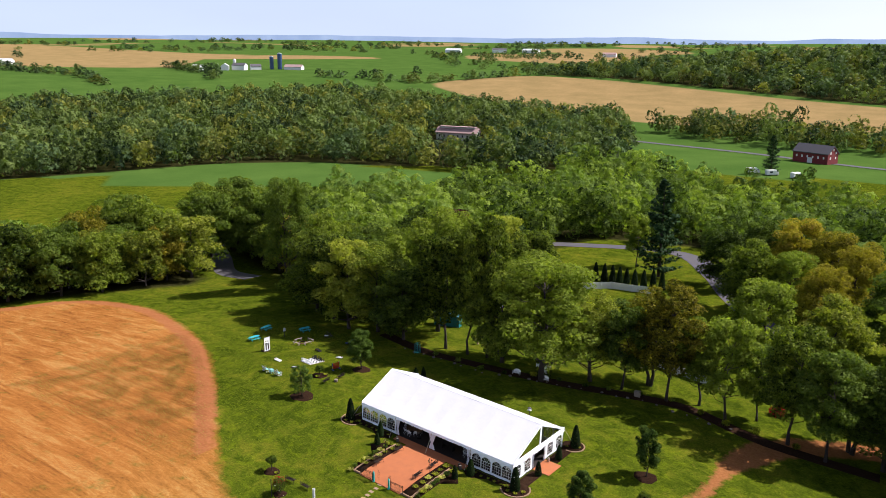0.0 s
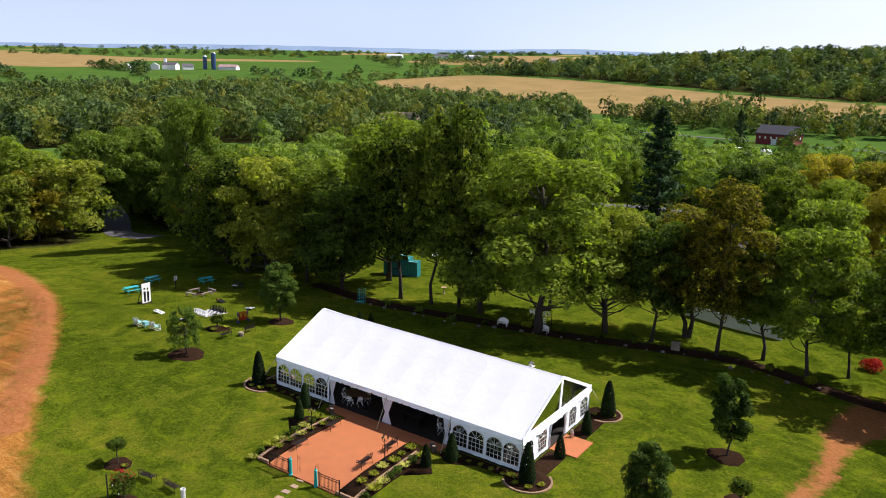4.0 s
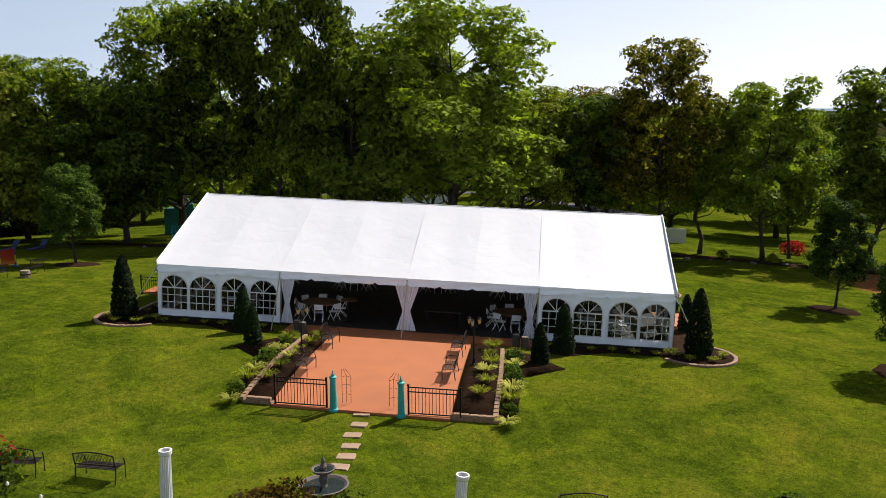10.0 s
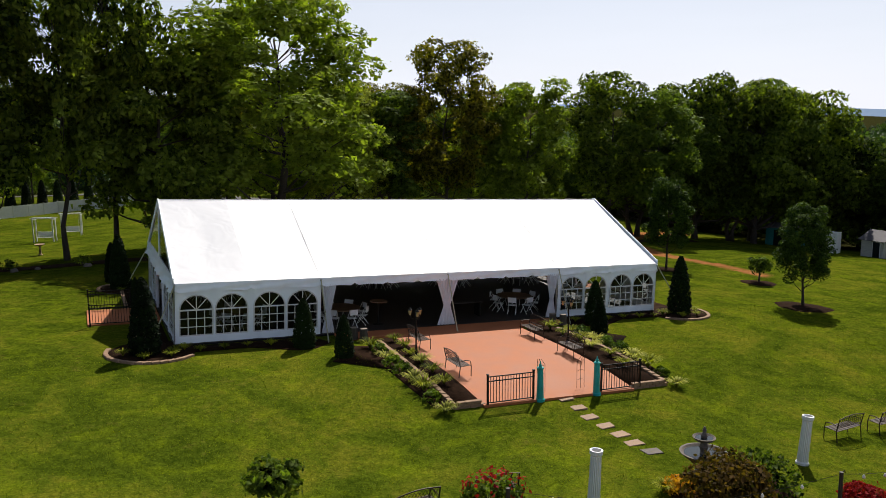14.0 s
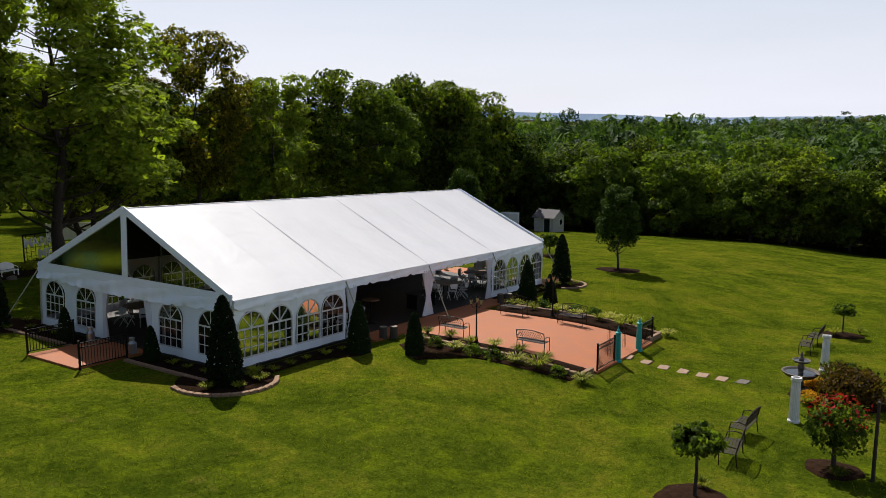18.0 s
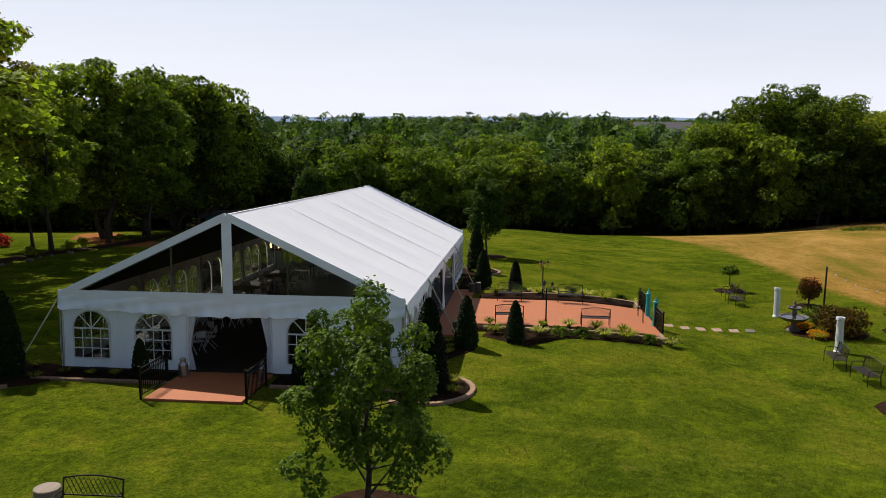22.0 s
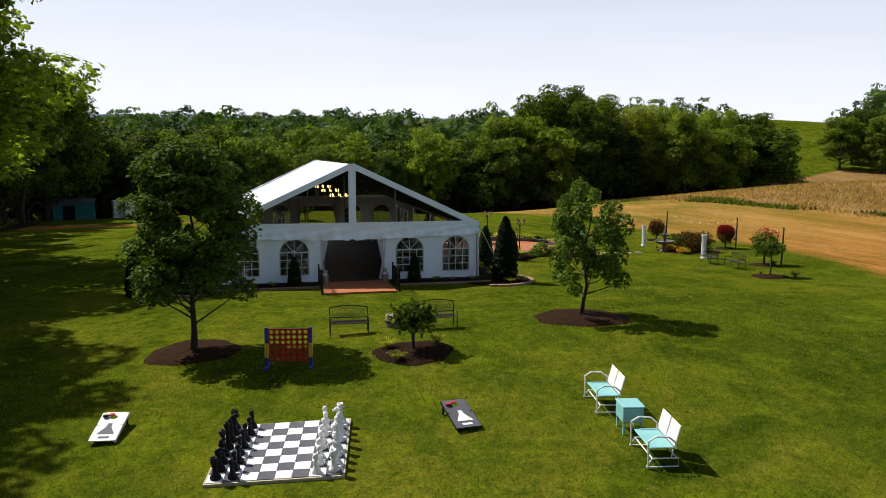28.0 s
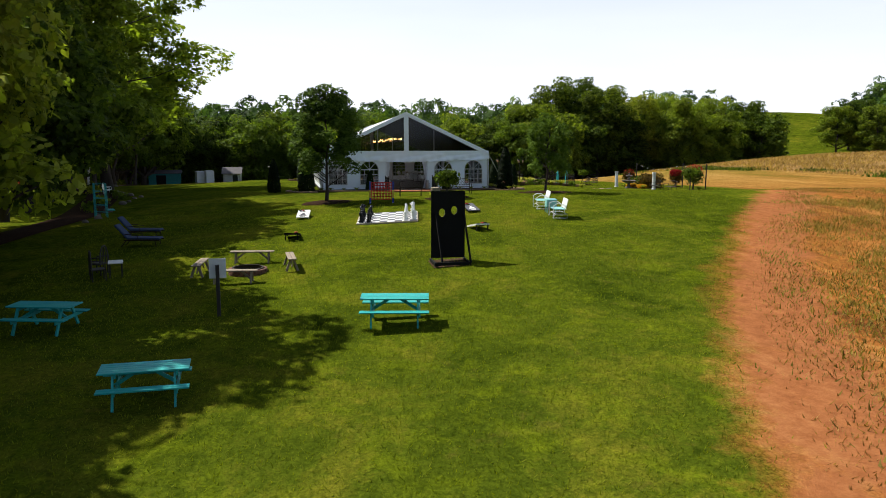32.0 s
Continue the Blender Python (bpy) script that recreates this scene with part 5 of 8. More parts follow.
def grid_sheet(name, fn, nu, nv, material, parent, label="", smooth=True):
    us, vs = np.linspace(0, 1, nu + 1), np.linspace(0, 1, nv + 1)
    verts = np.array([fn(u, v) for v in vs for u in us])
    a = np.arange((nu + 1) * (nv + 1)).reshape(nv + 1, nu + 1)
    faces = np.stack([a[:-1, :-1], a[:-1, 1:], a[1:, 1:], a[1:, :-1]], -1).reshape(-1, 4)
    return finish(name, mesh_arrays(name, verts, faces, smooth), material, parent, label)


def roof_point(side, x, v, lift=0.0):
    """v: 0 at the eave, 1 at the ridge. The cloth sags a little between the rafters."""
    bay = abs(((x + L) / 3.05) % 1.0 - 0.5)
    sag = (0.5 - bay) * 2
    dip = 0.06 * sag * math.sin(math.pi * v) + 0.02 * math.sin(math.pi * v)
    y = (W + 0.04) * (1 - v)
    z = EAVE + (RIDGE - EAVE) * v - dip + lift
    return (x, side * y, z)


for side in (-1, 1):
    for k in range(8):  # each bay is sewn from four sheets
        for row in range(2):
            x0 = -L + 3.05 * k
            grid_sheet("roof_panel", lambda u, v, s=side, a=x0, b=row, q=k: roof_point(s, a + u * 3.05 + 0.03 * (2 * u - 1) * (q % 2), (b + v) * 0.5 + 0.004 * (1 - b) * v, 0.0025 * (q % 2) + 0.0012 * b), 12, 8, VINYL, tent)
for k in range(5):  # seams laced over the rafters, and the frame under them
    x = -L + 6.1 * k
    for side in (-1, 1):
        bm = bmesh.new()
        beam(bm, roof_point(side, x, 0.0, 0.003), roof_point(side, x, 1.0, 0.003), 0.06, 0.004)
        part("seam", bm, VINYL, tent)
        bm = bmesh.new()
        beam(bm, roof_point(side, x, 0.0, -0.12), roof_point(side, x, 1.0, -0.12), 0.09, 0.12)
        part("rafter", bm, ALUMINIUM, tent)
bm = bmesh.new()
beam(bm, (-L, 0, RIDGE + 0.001), (L, 0, RIDGE + 0.001), 0.1, 0.01)
part("ridge_cap", bm, VINYL, tent)
for side in (-1, 1):
    for k in range(5):
        part("post", tube(bmesh.new(), [(-L + 6.1 * k, side * (W - 0.08), 0), (-L + 6.1 * k, side * (W - 0.08), EAVE - 0.05)], 0.05, 10), ALUMINIUM, tent)
    part("eave_rail", beam(bmesh.new(), (-L, side * (W - 0.08), EAVE - 0.08), (L, side * (W - 0.08), EAVE - 0.08), 0.07), ALUMINIUM, tent)


def valance(p0, p1, out, drop, name="valance", loose=1.0):
    """Scalloped skirt along an eave."""
    p0, p1, out = Vector(p0), Vector(p1), Vector(out)
    n = int((p1 - p0).length / 0.1)

    def fn(u, v):
        s = u * (p1 - p0).length
        ph = (s / 1.52) % 1.0
        d = drop * (1 - 0.12 * math.sin(math.pi * ph)) - 0.12 * max(0, 1 - min(ph, 1 - ph) * 9)
        q = p0.lerp(p1, u) + out * (0.03 + v * 0.05 * loose + loose * (0.02 * math.sin(s * 5.1) * v + 0.012 * math.sin(s * 11) * v + 0.014 * math.sin(s * 2.3 + v * 7)))
        return (q.x, q.y, q.z - v * d - 0.12 * (loose - 1) * v * math.sin(math.pi * u) ** 2)
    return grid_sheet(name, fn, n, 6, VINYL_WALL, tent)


for k in range(4):
    a, b = -L + 6.1 * k, -L + 6.1 * (k + 1)
    valance((a, -W, EAVE), (b, -W, EAVE), (0, -1, 0), 0.4)
    valance((a, W, EAVE), (b, W, EAVE), (0, 1, 0), 0.4)
valance((-L, W, EAVE + 0.05), (-L, -W, EAVE + 0.05), (-1, 0, 0), 0.55, loose=2.2)
valance((L, -W, EAVE + 0.05), (L, W, EAVE + 0.05), (1, 0, 0), 0.55, loose=1.8)

SILL, SPRING, WIDTH = 0.36, 1.42, 1.32


def arch(dx):
    return SPRING + 0.62 * math.sqrt(max(0.0, 1 - (dx / (WIDTH / 2)) ** 2))


def side_wall(origin, along, outward, length, centres, top=EAVE - 0.1):
    """A hung wall with arched openings, each with its bars and clear sheet."""
    o, a, nrm = Vector(origin), Vector(along), Vector(outward)

    def at_(s, z, d=0.0):
        return o + a * s + Vector((0, 0, z)) + nrm * d

    def ripple(s, z):
        return 0.03 * math.sin(s * 3.3 + z) + 0.016 * math.sin(s * 9.0 + z * 2.3)

    cuts = {0.0, length}
    for c in centres:
        cuts |= {c + WIDTH / 2 * math.sin(k * math.pi / 20) for k in range(-10, 11)}
    extra = [length * k / 24 for k in range(25)]
    cuts |= {e for e in extra if all(abs(e - c) > WIDTH / 2 + 0.05 for c in centres)}
    cuts = sorted(cuts)
    bm = bmesh.new()

    def quad(s0, s1, lo0, lo1, hi0, hi1, n=4):
        col = []
        for s, lo, hi in ((s0, lo0, hi0), (s1, lo1, hi1)):
            col.append([bm.verts.new(at_(s, lo + (hi - lo) * k / n, ripple(s, lo + (hi - lo) * k / n))) for k in range(n + 1)])
        for k in range(n):
            bm.faces.new((col[0][k], col[1][k], col[1][k + 1], col[0][k + 1]))

    for s0, s1 in zip(cuts, cuts[1:]):
        c = next((c for c in centres if c - WIDTH / 2 - 1e-6 <= s0 and s1 <= c + WIDTH / 2 + 1e-6), None)
        if c is None:
            quad(s0, s1, 0.0, 0.0, top, top)
        else:
            quad(s0, s1, 0.0, 0.0, SILL, SILL, 2)
            quad(s0, s1, arch(s0 - c), arch(s1 - c), top, top, 2)
    bmesh.ops.remove_doubles(bm, verts=bm.verts[:], dist=0.0005)
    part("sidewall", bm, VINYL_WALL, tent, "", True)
    for c in centres:
        bm = bmesh.new()
        h = WIDTH / 2
        bars = []
        for k in (-1, 0, 1):
            bars.append(((c + k * WIDTH / 4, SILL), (c + k * WIDTH / 4, SPRING)))
        for k in (1, 2):
            bars.append(((c - h, SILL + (SPRING - SILL) * k / 3), (c + h, SILL + (SPRING - SILL) * k / 3)))
        for s, z in ((-0.42, SPRING + 0.46), (0.0, SPRING + 0.6), (0.42, SPRING + 0.46)):
            bars.append(((c, SPRING), (c + s, z)))
        for (s0, z0), (s1, z1) in bars:
            beam(bm, at_(s0, z0, 0.03), at_(s1, z1, 0.03), 0.034, 0.012, outward)
        beam(bm, at_(c - h, SPRING, 0.034), at_(c + h, SPRING, 0.034), 0.06, 0.014, outward)
        rim = [(c - h, SILL), *[(c - h * math.cos(k * math.pi / 14), arch(h * math.cos(k * math.pi / 14))) for k in range(15)], (c + h, SILL), (c - h, SILL)]
        for (s0, z0), (s1, z1) in zip(rim, rim[1:]):
            if abs(s0 - s1) + abs(z0 - z1) > 0.01:
                beam(bm, at_(s0, z0, 0.036), at_(s1, z1, 0.036), 0.05, 0.016, outward)
        win = part("window", bm, WHITE_PAINT, tent)
        bm = bmesh.new()
        pts = [at_(c - h, SILL, 0.012), at_(c + h, SILL, 0.012)] + [at_(c + h * math.cos(k * math.pi / 14), arch(h * math.cos(k * math.pi / 14)), 0.012) for k in range(15)]
        bm.faces.new([bm.verts.new(p) for p in pts])
        pane = part("pane", bm, FILM, win)
        pane.visible_shadow = False


BAY = (0.84, 2.27, 3.85, 5.28)
for x0 in (-L, 6.1):
    side_wall((x0, -W, 0), (1, 0, 0), (0, -1, 0), 6.1, BAY)
for k in range(4):
    side_wall((-L + 6.1 * k, W, 0), (1, 0, 0), (0, 1, 0), 6.1, BAY)
DOOR = 1.45
for x, s in ((-L, -1), (L, 1)):
    side_wall((x, -W, 0), (0, 1, 0), (s, 0, 0), W - DOOR, (1.15, 3.4))
    side_wall((x, DOOR, 0), (0, 1, 0), (s, 0, 0), W - DOOR, (1.25, 3.5))
    # gable: white borders, a broad centre strip, smoky clear sheets
    bm = bmesh.new()
    lo, hi = EAVE + 0.2, RIDGE - 0.28

    def g(y, z, d=0.0, x=x, s=s):
        return (x + s * (0.02 + d), y, z)
    beam(bm, g(0, lo - 0.1, 0.02), g(0, RIDGE - 0.05, 0.02), 0.34, 0.03, (1, 0, 0))
    beam(bm, g(-W, EAVE + 0.05, 0.02), g(W, EAVE + 0.05, 0.02), 0.34, 0.03, (1, 0, 0))
    for q in (-1, 1):
        beam(bm, g(q * (W - 0.02), EAVE + 0.02, 0.03), g(0, RIDGE - 0.06, 0.03), 0.26, 0.04, (1, 0, 0))
    part("gable_border", bm, VINYL_WALL, tent)
    for q in (-1, 1):
        bm = bmesh.new()
        bm.faces.new([bm.verts.new(p) for p in (g(q * 0.1, lo), g(q * (W - 0.45), lo), g(q * 0.1, hi + 0.1))])
        pane = part("gable_pane", bm, FILM_SMOKE, tent, "smoky clear gable sheet")
        pane.visible_shadow = False
        part("gable_pole", tube(bmesh.new(), [(x - s * 0.12, q * 2.05, 0.0), (x - s * 0.12, q * 2.05, EAVE + 1.85)], 0.035, 8), ALUMINIUM, tent)
bm = B(-L - 0.05, L + 0.05, -W - 0.05, W + 0.05, -0.12, 0.03)
part("floor_deck", bm, FLOORING, tent, "dark plank floor")
# added dark sheets below the roof cloth stand in for the shade inside
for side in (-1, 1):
    grid_sheet("ceiling_lining", lambda u, v, s=side: roof_point(s, -L + 0.1 + u * (2 * L - 0.2), 0.02 + v * 0.97, -0.2), 16, 6, CEILING_SHADE, tent, "added near-black sheet under the roof for interior shade")
for y in (-W - 0.06, W + 0.06):
    for k in range(3):
        part("skirt_board", B(-L, L, y - 0.02, y + 0.02, -0.28 + 0.1 * k, -0.2 + 0.1 * k), BLACK_PAINT, tent)


def curtain(x, spread, tie=0.95):
    """A voile curtain gathered to a post."""
    def fn(u, v):
        z = 0.06 + (EAVE - 0.35) * v
        pinch = 0.32 + 0.68 * min(1.0, abs(v - 0.42) * 1.9)
        s = (u - 0.5) * spread * pinch
        d = 0.07 * math.sin(u * 40) * pinch
        return (x + s, -W - 0.04 + d, z)
    grid_sheet("curtain", fn, 48, 14, CURTAIN, tent, "gathered white voile curtain")


curtain(0.0, 1.1)
curtain(-5.75, 0.7)
curtain(5.75, 0.7)
for x in (-L, L):
    for y in (-DOOR - 0.1, DOOR + 0.1):
        def fn(u, v, x=x, y=y):
            z = 0.05 + (EAVE - 0.4) * v
            pinch = 0.3 + 0.7 * abs(v - 0.38)
            return (x + 0.06 * math.sin(u * 30), y - math.copysign(u * 0.62 * pinch, y), z)
        grid_sheet("door_curtain", fn, 24, 10, CURTAIN, tent, "gathered white door curtain")
for x, y, sx, sy in ((-L, -W, -1, -1), (L, -W, 1, -1), (-L, W, -1, 1), (L, W, 1, 1), (-6.1, -W, 0, -1), (0, -W, 0, -1), (6.1, -W, 0, -1), (-6.1, W, 0, 1), (6.1, W, 0, 1)):
    foot = Vector((x + sx * 1.2, y + sy * (1.1 if sx else 1.3), -0.05))
    bm = tube(bmesh.new(), [(x, y + sy * 0.02, EAVE - 0.05), foot], 0.026, 6)
    tube(bm, [foot + Vector((0, 0, -0.3)), foot + Vector((0, 0, 0.14))], 0.022, 6)
    part("guy_strap", bm, ROPE, tent, "pale webbing guy strap on a stake")

# furniture inside, a little tilted with the floor
def folding_chair():
    c = thing("folding_chair", pose(0, 0, 0), "white resin folding chair at a round table", "chair", "folding chairs in the tent")
    part("seat", B(-0.2, 0.2, -0.2, 0.2, 0.43, 0.46), WHITE_PLASTIC, c, bevel=0.01)
    part("backrest", B(-0.2, 0.2, 0.21, 0.24, 0.6, 0.86), WHITE_PLASTIC, c, bevel=0.01)
    for x in (-0.2, 0.2):
        part("leg", beam(bmesh.new(), (x, -0.24, 0), (x, 0.23, 0.86), 0.03, 0.02), WHITE_PLASTIC, c)
        part("leg", beam(bmesh.new(), (x, 0.24, 0), (x, -0.16, 0.44), 0.03, 0.02), WHITE_PLASTIC, c)
    return c


def round_table():
    t = thing("round_table", pose(0, 0, 0), "round banquet table with a bare wooden top", "table", "round tables in the tent")
    part("tabletop", lathe(bmesh.new(), [(0.9, 0.71), (0.915, 0.725), (0.915, 0.745), (0.9, 0.75)], 32), WOOD_TABLE, t)
    for a in (45, 135, 225, 315):
        x, y = 0.5 * math.cos(radians(a)), 0.5 * math.sin(radians(a))
        part("leg", tube(bmesh.new(), [(x, y, 0), (x, y, 0.71)], 0.02, 6), BLACK_METAL, t)
    return t


chair0, table0 = folding_chair(), round_table()
first = True
for cx, cy in ((-4.6, -4.3), (-9.2, -3.6), (-9.2, 3.0), (-4.6, 3.2), (4.9, -3.9), (9.3, -3.4), (9.2, 3.2), (4.6, 3.4), (0.2, 4.0)):
    m = TILT @ pose(cx, cy, 0.03)
    if first:
        table0.matrix_basis = m
    else:
        copy_thing(table0, m)
    for k in range(8):
        a = 45 * k + 10
        mm = TILT @ pose(cx + 1.04 * math.cos(radians(a)), cy + 1.04 * math.sin(radians(a)), 0.03, 0, 0, a - 90)
        if first and k == 0:
            chair0.matrix_basis = mm
        else:
            copy_thing(chair0, mm)
    first = False
hi = thing("high_table", TILT @ pose(-3.0, -5.0, 0.03), "round high-top table with a wooden top", "table")
part("tabletop", lathe(bmesh.new(), [(0.4, 1.06), (0.41, 1.08), (0.4, 1.1)], 24), WOOD_TABLE, hi)
part("pedestal", lathe(bmesh.new(), [(0.28, 0), (0.28, 0.02), (0.04, 0.06), (0.04, 1.06)], 14), BLACK_METAL, hi)
bar = thing("serving_table", TILT @ pose(1.6, -4.6, 0.03), "long dark serving table", "table")
part("tabletop", B(-0.9, 0.9, -0.38, 0.38, 0.72, 0.76), WOOD_DARK, bar, bevel=0.008)
for x in (-0.8, 0.8):
    part("leg", B(x - 0.03, x + 0.03, -0.3, 0.3, 0, 0.72), BLACK_METAL, bar)
for x in (-6.0, 0.0, 6.0):
    ch = thing("chandelier", TILT @ pose(x, 0, -0.35), "small brass chandelier with candle lamps", "lamp", "chandeliers in the tent")
    part("chain", tube(bmesh.new(), [(0, 0, 4.0), (0, 0, 5.55)], 0.012, 5), BRONZE_METAL, ch)
    bm = bmesh.new()
    for k in range(8):
        a = k * math.pi / 4
        tube(bm, [(0, 0, 4.0), (0.3 * math.cos(a), 0.3 * math.sin(a), 3.85), (0.5 * math.cos(a), 0.5 * math.sin(a), 4.0)], 0.014, 5)
    part("arms", bm, BRONZE_METAL, ch)
    for k in range(8):
        a = k * math.pi / 4
        part("candle_lamp", lathe(bmesh.new(), [(0.025, 4.0), (0.03, 4.1), (0.01, 4.17)], 8, (0.5 * math.cos(a), 0.5 * math.sin(a))), CANDLE, ch)

# ---------------------------------------------------------------- terrace and beds


def slab(name, x0, x1, y0, y1, lift, material, label, thick=0.3, step=0.4):
    """A cast slab that follows the fall of the ground."""
    nx, ny = max(2, int((x1 - x0) / step)), max(2, int((y1 - y0) / step))
    bm = bmesh.new()
    top = [[bm.verts.new((x, y, ground_z(x, y) + lift)) for x in np.linspace(x0, x1, nx + 1)] for y in np.linspace(y0, y1, ny + 1)]
    for j in range(ny):
        for i in range(nx):
            bm.faces.new((top[j][i], top[j][i + 1], top[j + 1][i + 1], top[j + 1][i]))
    r = bmesh.ops.extrude_face_region(bm, geom=bm.faces[:])
    bmesh.ops.translate(bm, vec=(0, 0, -thick), verts=[v for v in r["geom"] if isinstance(v, bmesh.types.BMVert)])
    return tagged(part(name, bm, material), label, "terrace", kind="structure")


slab("terrace", -3.15, 3.2, -16.15, -7.3, 0.09, TERRACE, "smooth terracotta-coloured concrete terrace")
slab("terrace", -5.5, 5.9, -7.296, -6.2, 0.09, TERRACE, "smooth terracotta-coloured concrete strip before the tent")
slab("entrance_pad", -15.4, -12.3, -1.55, 1.55, 0.08, TERRACE, "terracotta-coloured concrete entrance pad")
slab("entrance_pad", 12.3, 14.6, -1.55, 1.55, 0.08, TERRACE, "terracotta-coloured concrete entrance pad")


def bed(name, poly, lift, label):
    """A filled mulch bed with a soft edge."""
    bm = bmesh.new()
    cx, cy = sum(p[0] for p in poly) / len(poly), sum(p[1] for p in poly) / len(poly)
    rings = []
    for f, h in ((1.0, -0.08), (0.97, lift * 0.8), (0.6, lift), (0.2, lift * 1.3)):
        ring = []
        for x, y in poly:
            px_, py_ = cx + (x - cx) * f, cy + (y - cy) * f
            ring.append(bm.verts.new((px_, py_, ground_z(px_, py_) + h)))
        rings.append(ring)
    n = len(poly)
    for r0, r1 in zip(rings, rings[1:]):
        for k in range(n):
            bm.faces.new((r0[k], r0[(k + 1) % n], r1[(k + 1) % n], r1[k]))
    bm.faces.new(rings[-1])
    return tagged(part(name, bm, MULCH, None, "", True), label, "mulch bed", "beds round the tent")


def block_mesh(l, w, h, seed):
    r = random.Random(seed)
    bm = B(-l / 2, l / 2, -w / 2, w / 2, 0, h)
    for v in bm.verts:
        v.co += Vector((r.uniform(-0.012, 0.012), r.uniform(-0.012, 0.012), r.uniform(-0.006, 0.006)))
    bmesh.ops.bevel(bm, geom=bm.edges[:], offset=0.012, segments=1, affect="EDGES")
    me = bpy.data.meshes.new("block")
    bm.to_mesh(me)
    bm.free()
    me.materials.append(STONE)
    return me


BLOCKS = [block_mesh(0.29, 0.17, 0.13, s) for s in range(4)]
edge_jobs = []


def edging(name, line, courses, label, height=0.0):
    edge_jobs.append((name, line, courses, label, height))


def lay_edging(name, line, courses, label, height):
    """Blocks end to end along a line."""
    root = thing(name, Matrix(), label, "edging", "block edgings")
    pts = [Vector((p[0], p[1], 0)) for p in line]
    r = random.Random(len(line))
    total = sum((b - a).length for a, b in zip(pts, pts[1:]))
    for c in range(courses):
        s = 0.15 * (c % 2)
        while s < total - 0.1:
            d = s
            for a, b in zip(pts, pts[1:]):
                if d <= (b - a).length:
                    break
                d -= (b - a).length
            q = a.lerp(b, min(1, d / (b - a).length))
            ang = math.degrees(math.atan2(b.y - a.y, b.x - a.x))
            ob = new("block", r.choice(BLOCKS))
            ob.parent = root
            ob.matrix_basis = pose(q.x, q.y, ground_z(q.x, q.y) - 0.04 + height + 0.128 * c, 0, 0, ang + r.uniform(-3, 3))
            s += 0.3
    return root


def arc(cx, cy, r, a0, a1, n=14):
    return [(cx + r * math.cos(radians(a0 + (a1 - a0) * k / n)), cy + r * math.sin(radians(a0 + (a1 - a0) * k / n))) for k in range(n + 1)]


for sx, x0 in ((-1, -4.25), (1, 4.75)):
    xi = -3.2 if sx < 0 else 3.25
    bed("flower_bed", [(xi, -15.75), (xi, -13), (xi, -10), (xi, -7.9), ((xi + x0) / 2, -7.6), (x0, -7.9), (x0, -10), (x0, -13), (x0, -15.75), ((xi + x0) / 2, -15.8)], 0.16, "raised flower bed of dark mulch beside the terrace")
    bed("flower_bed", [(x0, -15.9), (x0, -12), (x0, -8.4), (x0 + sx * 1.0, -8.2), (x0 + sx * 2.6, -10.2), (x0 + sx * 0.9, -11.0), (x0 + sx * 0.8, -14), (x0 + sx * 0.6, -15.9)], 0.03, "mulched planting strip outside the terrace wall")
    edging("bed_wall", [(xi + sx * 0.0, -15.95), (x0, -15.95), (x0, -12), (x0 - sx * 0.1, -8.3)], 2, "low two-course wall of tan blocks round the terrace bed")
for sx in (-1, 1):
    # south corners: round beds joined to the strips along the walls
    cx = sx * 13.1
    corner = arc(cx, -6.7, 1.75, *((160, 330) if sx < 0 else (-140, 60)), 16)
    bed("corner_bed", arc(cx, -6.7, 1.7, 0, 340, 20), 0.05, "round mulched bed at the tent corner")
    edging("bed_edging", corner, 1, "curved edging of tan blocks round the corner bed")
    bed("wall_bed", [(sx * 6.4, -6.3), (sx * 12.6, -6.3), (sx * 12.6, -7.3), (sx * 9.5, -7.1), (sx * 7.6, -8.2), (sx * 6.9, -8.2), (sx * 5.9, -7.4)], 0.03, "narrow mulched bed along the tent wall")
    bed("corner_bed", arc(sx * 13.2, 7.0, 1.5, 0, 340, 20), 0.05, "round mulched bed at the tent corner")
    edging("bed_edging", arc(sx * 13.2, 7.0, 1.55, *((60, 200) if sx < 0 else (-90, 80)), 14), 1, "curved edging of tan blocks round the corner bed")
for y0, y1 in ((-6.2, -1.7), (1.7, 6.3)):
    bed("wall_bed", [(-12.35, y0), (-12.35, (y0 + y1) / 2), (-12.35, y1), (-13.5, y1), (-13.5, (y0 + y1) / 2), (-13.5, y0)], 0.05, "mulched bed along the gable wall")
    edging("bed_edging", [(-13.6, y0), (-13.6, y1)], 1, "straight edging of tan blocks before the gable")
    bed("wall_bed", [(12.35, y0), (12.35, (y0 + y1) / 2), (12.35, y1), (13.9, y1), (13.9, (y0 + y1) / 2), (13.9, y0)], 0.04, "mulched bed along the gable wall")

